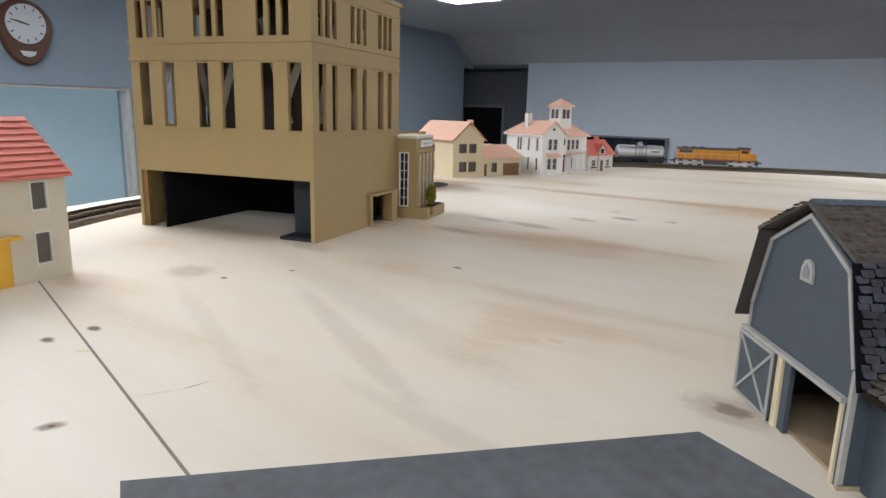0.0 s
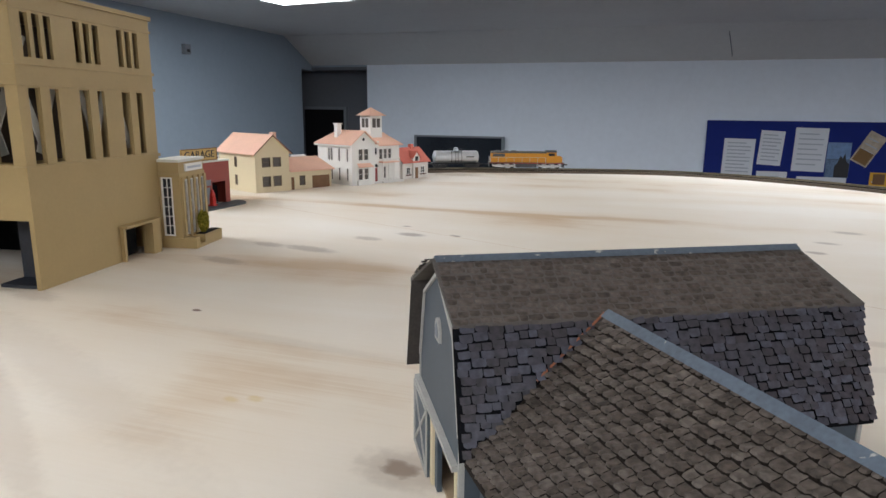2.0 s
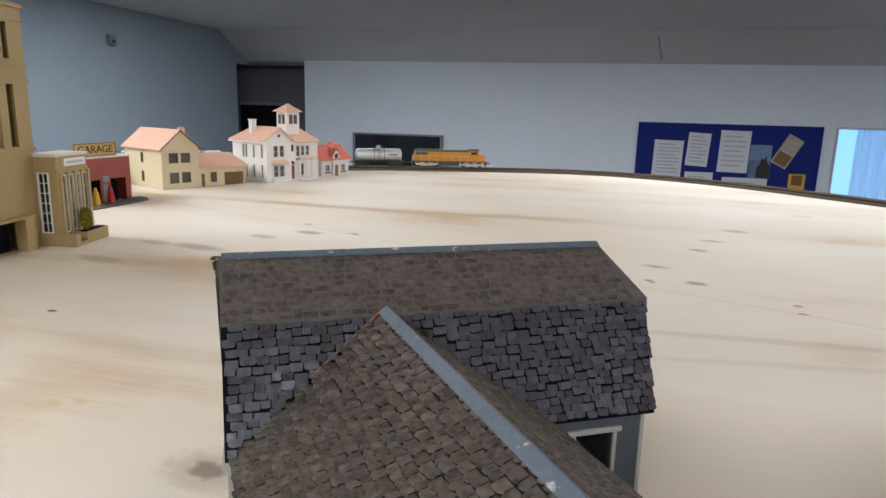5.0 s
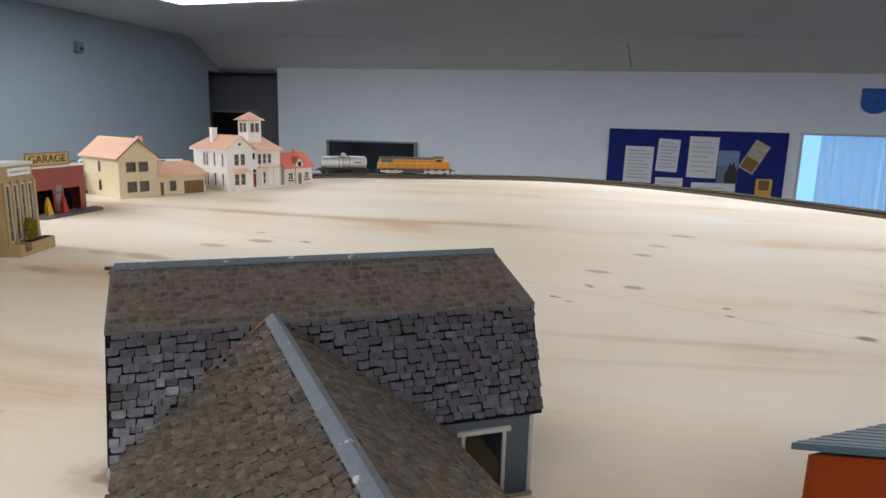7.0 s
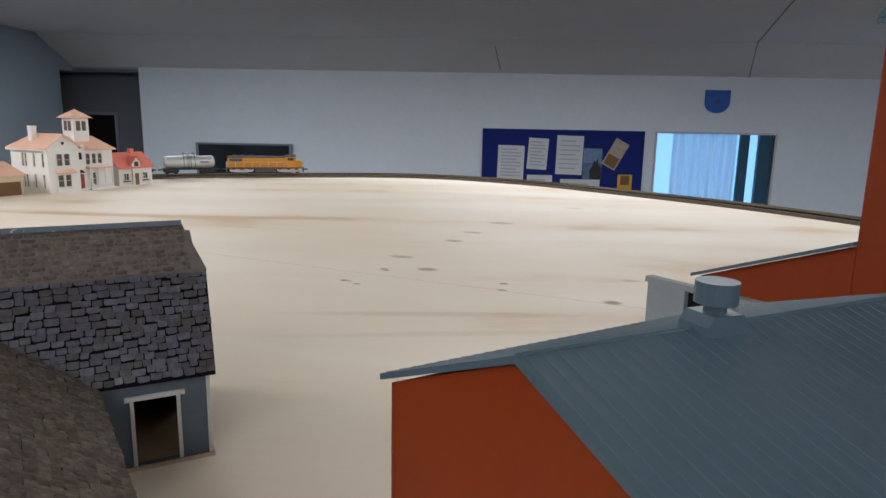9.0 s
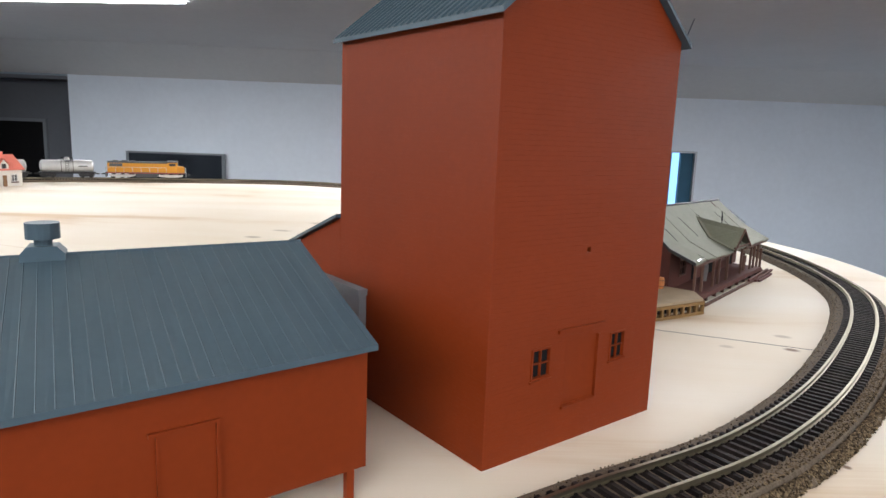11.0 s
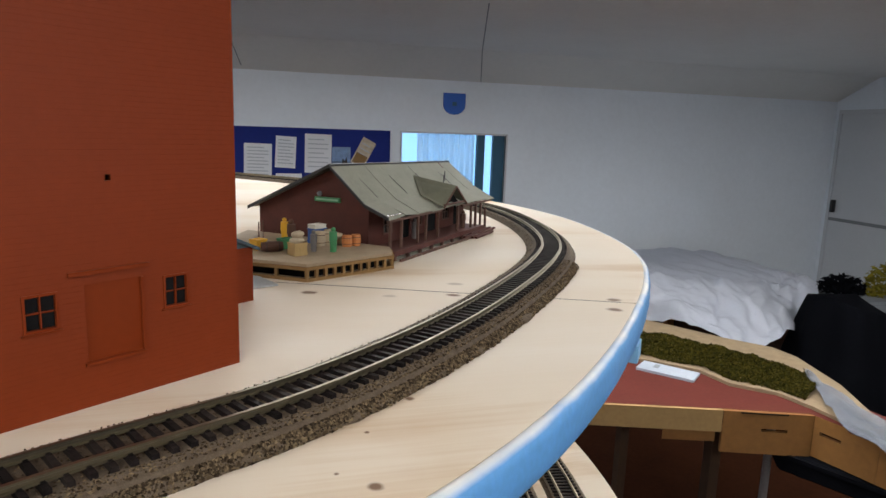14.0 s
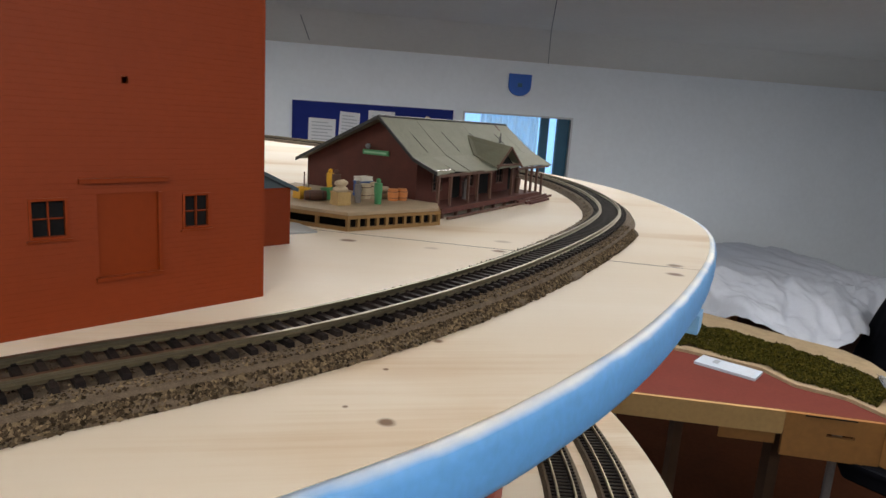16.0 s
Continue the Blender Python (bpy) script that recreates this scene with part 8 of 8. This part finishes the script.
solid("black_cover", cloth(72, 30, tarp), M_TARP, "black cloth cover over a standing object", "cover")
cb = thing("side_cabinet", pose(5.30, 3.50, ZF), "low grey cabinet by the far wall", "cabinet")
part("body", boxes((-0.16, 0.55, -0.24, 0.20, 0.03, 0.62)), M_GREYC, cb, bevel=0.005)
part("plinth", boxes((-0.15, 0.53, -0.21, 0.19, 0, 0.0299)), M_BLACK, cb)
for x in (-0.15, 0.20):
    d = part("door", boxes((x, x + 0.34, -0.258, -0.2405, 0.05, 0.60)), M_GREYC, cb)
    part("handle", boxes((x + 0.28, x + 0.30, -0.272, -0.2585, 0.3, 0.40)), M_BLACK, d)


def clump(name, x, y, z, rx, ry, rz, count, size, material, label, category, seed):
    rnd = random.Random(seed)
    verts, faces = [], []
    for k in range(count):
        a, b, c = rnd.uniform(-1, 1), rnd.uniform(-1, 1), rnd.uniform(0, 1)
        if a * a + b * b + c * c > 1.0 + 0.5 * noise.noise(Vector((a * 3, b * 3, c * 3 + seed))):
            continue
        p = Vector((a * rx, b * ry, c * rz))
        s = size * rnd.uniform(0.5, 1.2)
        d = Vector((rnd.gauss(0, 1), rnd.gauss(0, 1), rnd.gauss(0, 1))).normalized()
        e = d.orthogonal().normalized()
        o = len(verts)
        verts += [p - d * s, p + e * s * 0.4, p + d * s, p - e * s * 0.4]
        faces.append((o, o + 1, o + 2, o + 3))
    # twigs that carry the leaves
    for k in range(12):
        a = 2 * math.pi * k / 12
        o = len(verts)
        tip = Vector((math.cos(a) * rx * 0.6, math.sin(a) * ry * 0.6, rz * 0.7))
        w = Vector((-math.sin(a), math.cos(a), 0)) * size * 0.15
        verts += [Vector((0, 0, 0)) - w, Vector((0, 0, 0)) + w, tip]
        faces.append((o, o + 1, o + 2))
    me = bpy.data.meshes.new(name)
    me.from_pydata(verts, [], faces)
    me.materials.append(material)
    ob = new(name, me)
    ob.matrix_world = pose(x, y, z)
    return tagged(ob, label, category, kind="stuff")


clump("model_hedge", 5.24, 3.55, ZF + 0.6205, 0.17, 0.14, 0.13, 1500, 0.03, M_TARP, "heap of dark model tree twigs on a cabinet", "model hedge", 4)
# leafy upright clump stands in for yellow-green bottles
clump("model_tree", 5.45, 3.42, ZF + 0.6205, 0.12, 0.10, 0.24, 900, 0.025, M_LEAF, "yellow-green clump in place of bottles on a cabinet", "model tree", 5)

# small red wagon on the lower deck
rw = thing("model_wagon", pose(1.376, 0.462, LOW, 0, 0, 64), "small red model wagon on the lower deck", "wagon")
part("body", boxes((-0.06, 0.06, -0.014, 0.014, 0.012, 0.04)), M_BRICKRED, rw, bevel=0.001)
part("underframe", boxes((-0.058, 0.058, -0.008, 0.008, 0.008, 0.0119)), M_BLACK, rw)
for s in (-1, 1):
    bogie(rw, s * 0.042, M_BLACK, 2, 0.019, "black truck")

# ---- ties of the upper track ----
def tie_mesh():
    bm = bmesh.new()
    z = 0.0056
    prism(bm, ((-0.00135, z - 0.0004), (0.00135, z - 0.0004), (0.00115, z + 0.0019), (-0.00115, z + 0.0019)), -0.0148, 0.0148, "y")
    for c in (-0.0088, 0.0088):
        for s in (-1, 1):
            box(bm, -0.0007, 0.0007, c + s * 0.0014, c + s * 0.0022, z + 0.0019, z + 0.0026)
    return bm


PITCH = 0.0064
COUNT = int(LENGTH / PITCH)
tie = mesh_of("tie", tie_mesh(), M_TIE_V)
rest = bmesh.new()
rnd = random.Random(2)
for i in range(COUNT):
    d = LENGTH * i / COUNT
    p, t = at_arc(d)
    m = Matrix.Translation(p) @ Matrix.Rotation(math.atan2(t.y, t.x) + rnd.uniform(-0.012, 0.012), 4, "Z")
    if d < 1.42 or d > LENGTH - 0.42:
        ob = new("tie", tie)
        ob.parent = track
        ob.matrix_world = m
    else:
        box(rest, -0.00125, 0.00125, -0.0148, 0.0148, 0.0052, 0.0075, m)
tagged(part("tie_strip", rest, M_TIE, track, "black plastic ties"), kind="stuff")

# loose granules along the near outer shoulder and between the ties
rnd = random.Random(5)
verts, faces = [], []


def granule(c, s):
    o = len(verts)
    for q in ((1, 0, 0), (-1, 0, 0), (0, 1, 0), (0, -1, 0), (0, 0, 1), (0, 0, -1)):
        verts.append(c + Vector((q[0] * rnd.uniform(0.6, 1.4) + rnd.uniform(-0.3, 0.3), q[1] * rnd.uniform(0.6, 1.4) + rnd.uniform(-0.3, 0.3), q[2] * rnd.uniform(0.5, 1.0))) * s)
    faces.extend(tuple(o + i for i in f) for f in ((0, 2, 4), (2, 1, 4), (1, 3, 4), (3, 0, 4), (2, 0, 5), (1, 2, 5), (3, 1, 5), (0, 3, 5)))


START, STOP = -0.40, JOINT
for k in range(19000):
    p, t = at_arc(rnd.uniform(START, STOP))
    u = rnd.uniform(0.0236, 0.0290)
    if u > 0.0275 and rnd.random() < 0.5:
        continue
    z = 0.0005 + 0.0032 * max(0.0, min(1.0, (0.0290 - u) / 0.0042))
    granule(p + Vector((t.y, -t.x, 0)) * u + Vector((0, 0, z)), rnd.choice((0.0004, 0.0006, 0.0008, 0.0010)))
for k in range(9000):
    p, t = at_arc(rnd.uniform(START, STOP))
    granule(p + Vector((t.y, -t.x, 0)) * rnd.uniform(0.0150, 0.0212) + Vector((0, 0, 0.0054)), rnd.choice((0.0004, 0.0006, 0.0008)))
for k in range(4500):
    p, t = at_arc(rnd.uniform(START, STOP))
    u = rnd.uniform(-0.0165, 0.0165)
    granule(p + Vector((t.y, -t.x, 0)) * u + Vector((0, 0, 0.0054)), rnd.choice((0.0005, 0.0007, 0.0009)))
for k in range(2500):
    p, t = at_arc(rnd.uniform(START, STOP + 0.6))
    u = rnd.uniform(-0.0245, -0.0165)
    granule(p + Vector((t.y, -t.x, 0)) * u + Vector((0, 0, 0.0056 if u > -0.0205 else 0.0052 * (u + 0.0245) / 0.004)), rnd.choice((0.0003, 0.0005)))
me = bpy.data.meshes.new("cork_granules")
me.from_pydata(verts, [], faces)
me.materials.append(M_GRAIN)
tagged(new("cork_granules", me), "brown crumbly cork granules along the track", "granules", kind="stuff")

# ---- barn slates and shakes ----
def slope_frame(a, b, c):
    """Frame on a roof slope: origin a, x to b, y up the slope towards c, z out of it."""
    x = (b - a).normalized()
    y = (c - a)
    y = (y - x * y.dot(x)).normalized()
    z = x.cross(y)
    m = Matrix((x, y, z)).transposed().to_4x4()
    m.translation = a
    return m


def slate_mesh(w, h, t, cut_corner):
    bm = bmesh.new()
    prism(bm, ((-w / 2 + cut_corner, 0), (w / 2 - cut_corner * 0.6, 0.0001), (w / 2, cut_corner), (w / 2, h), (-w / 2, h), (-w / 2, cut_corner * 0.7)), 0, t, "z")
    for v in bm.verts:
        v.co.z += 0.0009 * (1 - v.co.y / h)
    # the edges take the joints' dark colour; each row's shadow is put into it
    bm.normal_update()
    for f in bm.faces:
        f.material_index = 0 if f.normal.z > 0.5 else 1
    return bm


rnd = random.Random(9)
wide = (0.0036, 0.0043, 0.0030, 0.0051, 0.0046)
shapes = [mesh_of("slate", slate_mesh(w, h, 0.0009, k), M_SLATE) for w, h, k in zip(wide, (0.0027, 0.0028, 0.0026, 0.0028, 0.0027), (0.0006, 0.0008, 0.0004, 0.0007, 0.0009))]
for me in shapes:
    me.materials.append(M_GAP)


def in_wing(x, z):
    """Under the wing's roof, as seen on the barn's near slope."""
    if z > WZ:
        return False
    f = (WZ - z) / (WZ - WE)
    return WXM - (WXM - WX0) * f + 0.001 < x < WXM + (WX1b - WXM) * f - 0.001


lo = slope_frame(Vector((RO0, -EY, EZ)), Vector((RO1 + 0.002, -EY, EZ)), Vector((RO0, -KY, KZ)))
H = math.hypot(EY - KY, KZ - EZ)
ROW = 0.0029
rest = bmesh.new()
count = 0
for r in range(int(H / ROW)):
    x = rnd.uniform(0.0, 0.002)
    while x < RO1 + 0.002 - RO0:
        k = rnd.randrange(5)
        w = wide[k]
        y = r * ROW + 0.00035 * math.sin(x * 420 + r * 1.7) + rnd.uniform(-0.0003, 0.0003)
        room = RO1 + 0.0019 - RO0 - x
        fit_x = min(1.0, room / w)
        if room < 0.0012:
            break
        if not in_wing(RO0 + x + w / 2, EZ + (KZ - EZ) * (y + 0.002) / H):
            m = lo @ pose(x + w * fit_x / 2, y, rnd.uniform(0.0, 0.0004), rnd.uniform(-4, 4), rnd.uniform(-6, 6), rnd.uniform(-4, 4)) @ Matrix.Diagonal((fit_x, rnd.uniform(0.9, 1.12), 1, 1))
            if count < 300 and (x > 0.04 or r < 9):
                ob = new("slate", shapes[k])
                ob.parent = low_roof_near
                ob.matrix_basis = m
                count += 1
            else:
                o = len(rest.verts)
                rest.from_mesh(shapes[k])
                rest.verts.ensure_lookup_table()
                for v in rest.verts[o:]:
                    v.co = m @ v.co
        x += w + rnd.uniform(0.0001, 0.0004)
more = part("slate", rest, M_SLATE_I, low_roof_near, "dark blue-black slates")
more.data.materials.append(M_GAP)
tagged(more, kind="stuff")


def shakes(parent, m, width, height, w0, h0, material, label, lift=0.0011, keep=None, after=None, seed=1, fill=0.94, cover=1.1, row_shade=1):
    """Courses of small shakes on one slope, joined."""
    rnd = random.Random(seed)
    bm = bmesh.new()
    rows = int(height / h0)
    h0 = height / rows
    for r in range(rows):
        x = rnd.uniform(-w0 * 0.5, 0)
        while x < width:
            w = w0 * rnd.uniform(0.65, 1.45)
            a, b = max(x, 0), min(x + w * fill, width)
            if b - a > w0 * 0.3 and (keep is None or keep((a + b) / 2, (r + 0.5) * h0)):
                y = r * h0 + rnd.uniform(-0.14, 0.14) * h0
                up_ = lift * rnd.uniform(0.75, 1.25) * min(1.0, 0.35 + 0.3 * (rows - 1 - r))
                top = y + h0 * cover
                lean_ = rnd.uniform(0.85, 1.0)
                share = (0, 0.16, 0.5, 0.84, 1)
                arc = (0.42, 0.82, 1.0, 0.82 * lean_, 0.42)
                drop = (rnd.uniform(0.16, 0.30), 0.05, 0.0, 0.05, rnd.uniform(0.16, 0.30))
                rings = []
                for up, back in ((0.0, 0.0), (0.70, 0.09), (1.0, 0.30), (0.18, None)):
                    rings.append([bm.verts.new(m @ Vector((a + (b - a) * q, top if back is None else y + h0 * (drop[i] + back), up_ * arc[i] * up))) for i, q in enumerate(share)])
                for k, (lo_, hi_) in enumerate(zip(rings, rings[1:])):
                    for i in range(4):
                        # front and side faces dark: the shadow under each course is coloured in
                        bm.faces.new((lo_[i], lo_[i + 1], hi_[i + 1], hi_[i])).material_index = row_shade if k == 0 else 0
                for i, order in ((0, 1), (4, -1)):
                    bm.faces.new([r_[i] for r_ in rings][::order]).material_index = row_shade
            x += w
    if after:
        after(bm)
    ob = part("shingles", bm, material, parent, label)
    ob.data.materials.append(M_SHAKEGAP)
    tagged(ob, kind="stuff")


for s in (-1, 1):
    a, b, c = Vector((VERGE[s], s * (KY + 0.0015), KZ + 0.0006)), Vector((RO1 - 0.004, s * (KY + 0.0015), KZ + 0.0006)), Vector((VERGE[s], 0, RZ))
    if s > 0:
        a, b, c = b, a, Vector((RO1 - 0.004, 0, RZ))
    shakes(up_roof, slope_frame(a, b, c), (b - a).length, (c - a).length, 0.0043, 0.0031, M_SHAKE2, "worn brown shakes", 0.0006, None, None, 3 + s, 0.88, 0.84, 0)
WL = -EY - 0.0005 - WY
rise = math.hypot(WXM - WX0, WZ - WE)
valley = (-0.0300 + EY + 0.0005)


def wing_keep(flip):
    def keep(x, y):
        u = WL + valley - x if flip else x
        return u < WL + valley * y / rise - 0.001 if not flip else x > valley - valley * y / rise + 0.001
    return keep


m = slope_frame(Vector((WX0, -0.0300, WE)), Vector((WX0, WY, WE)), Vector((WXM, -0.0300, WZ)))
shakes(wing_roof, m, WL + valley, rise, 0.0030, 0.0035, M_SHAKE, "grey-brown shakes", 0.0022, wing_keep(True), lean, 11, 0.955, 1.12)
# lower relief and no shadow colour on this slope
m = slope_frame(Vector((WX1b, WY, WE)), Vector((WX1b, -0.03, WE)), Vector((WXM, WY, WZ)))
shakes(wing_roof, m, WL + valley, math.hypot(WX1b - WXM, WZ - WE), 0.0030, 0.0035, M_SHAKE, "grey-brown shakes", 0.0009, wing_keep(False), lean, 12, 0.985, 1.12, 0)
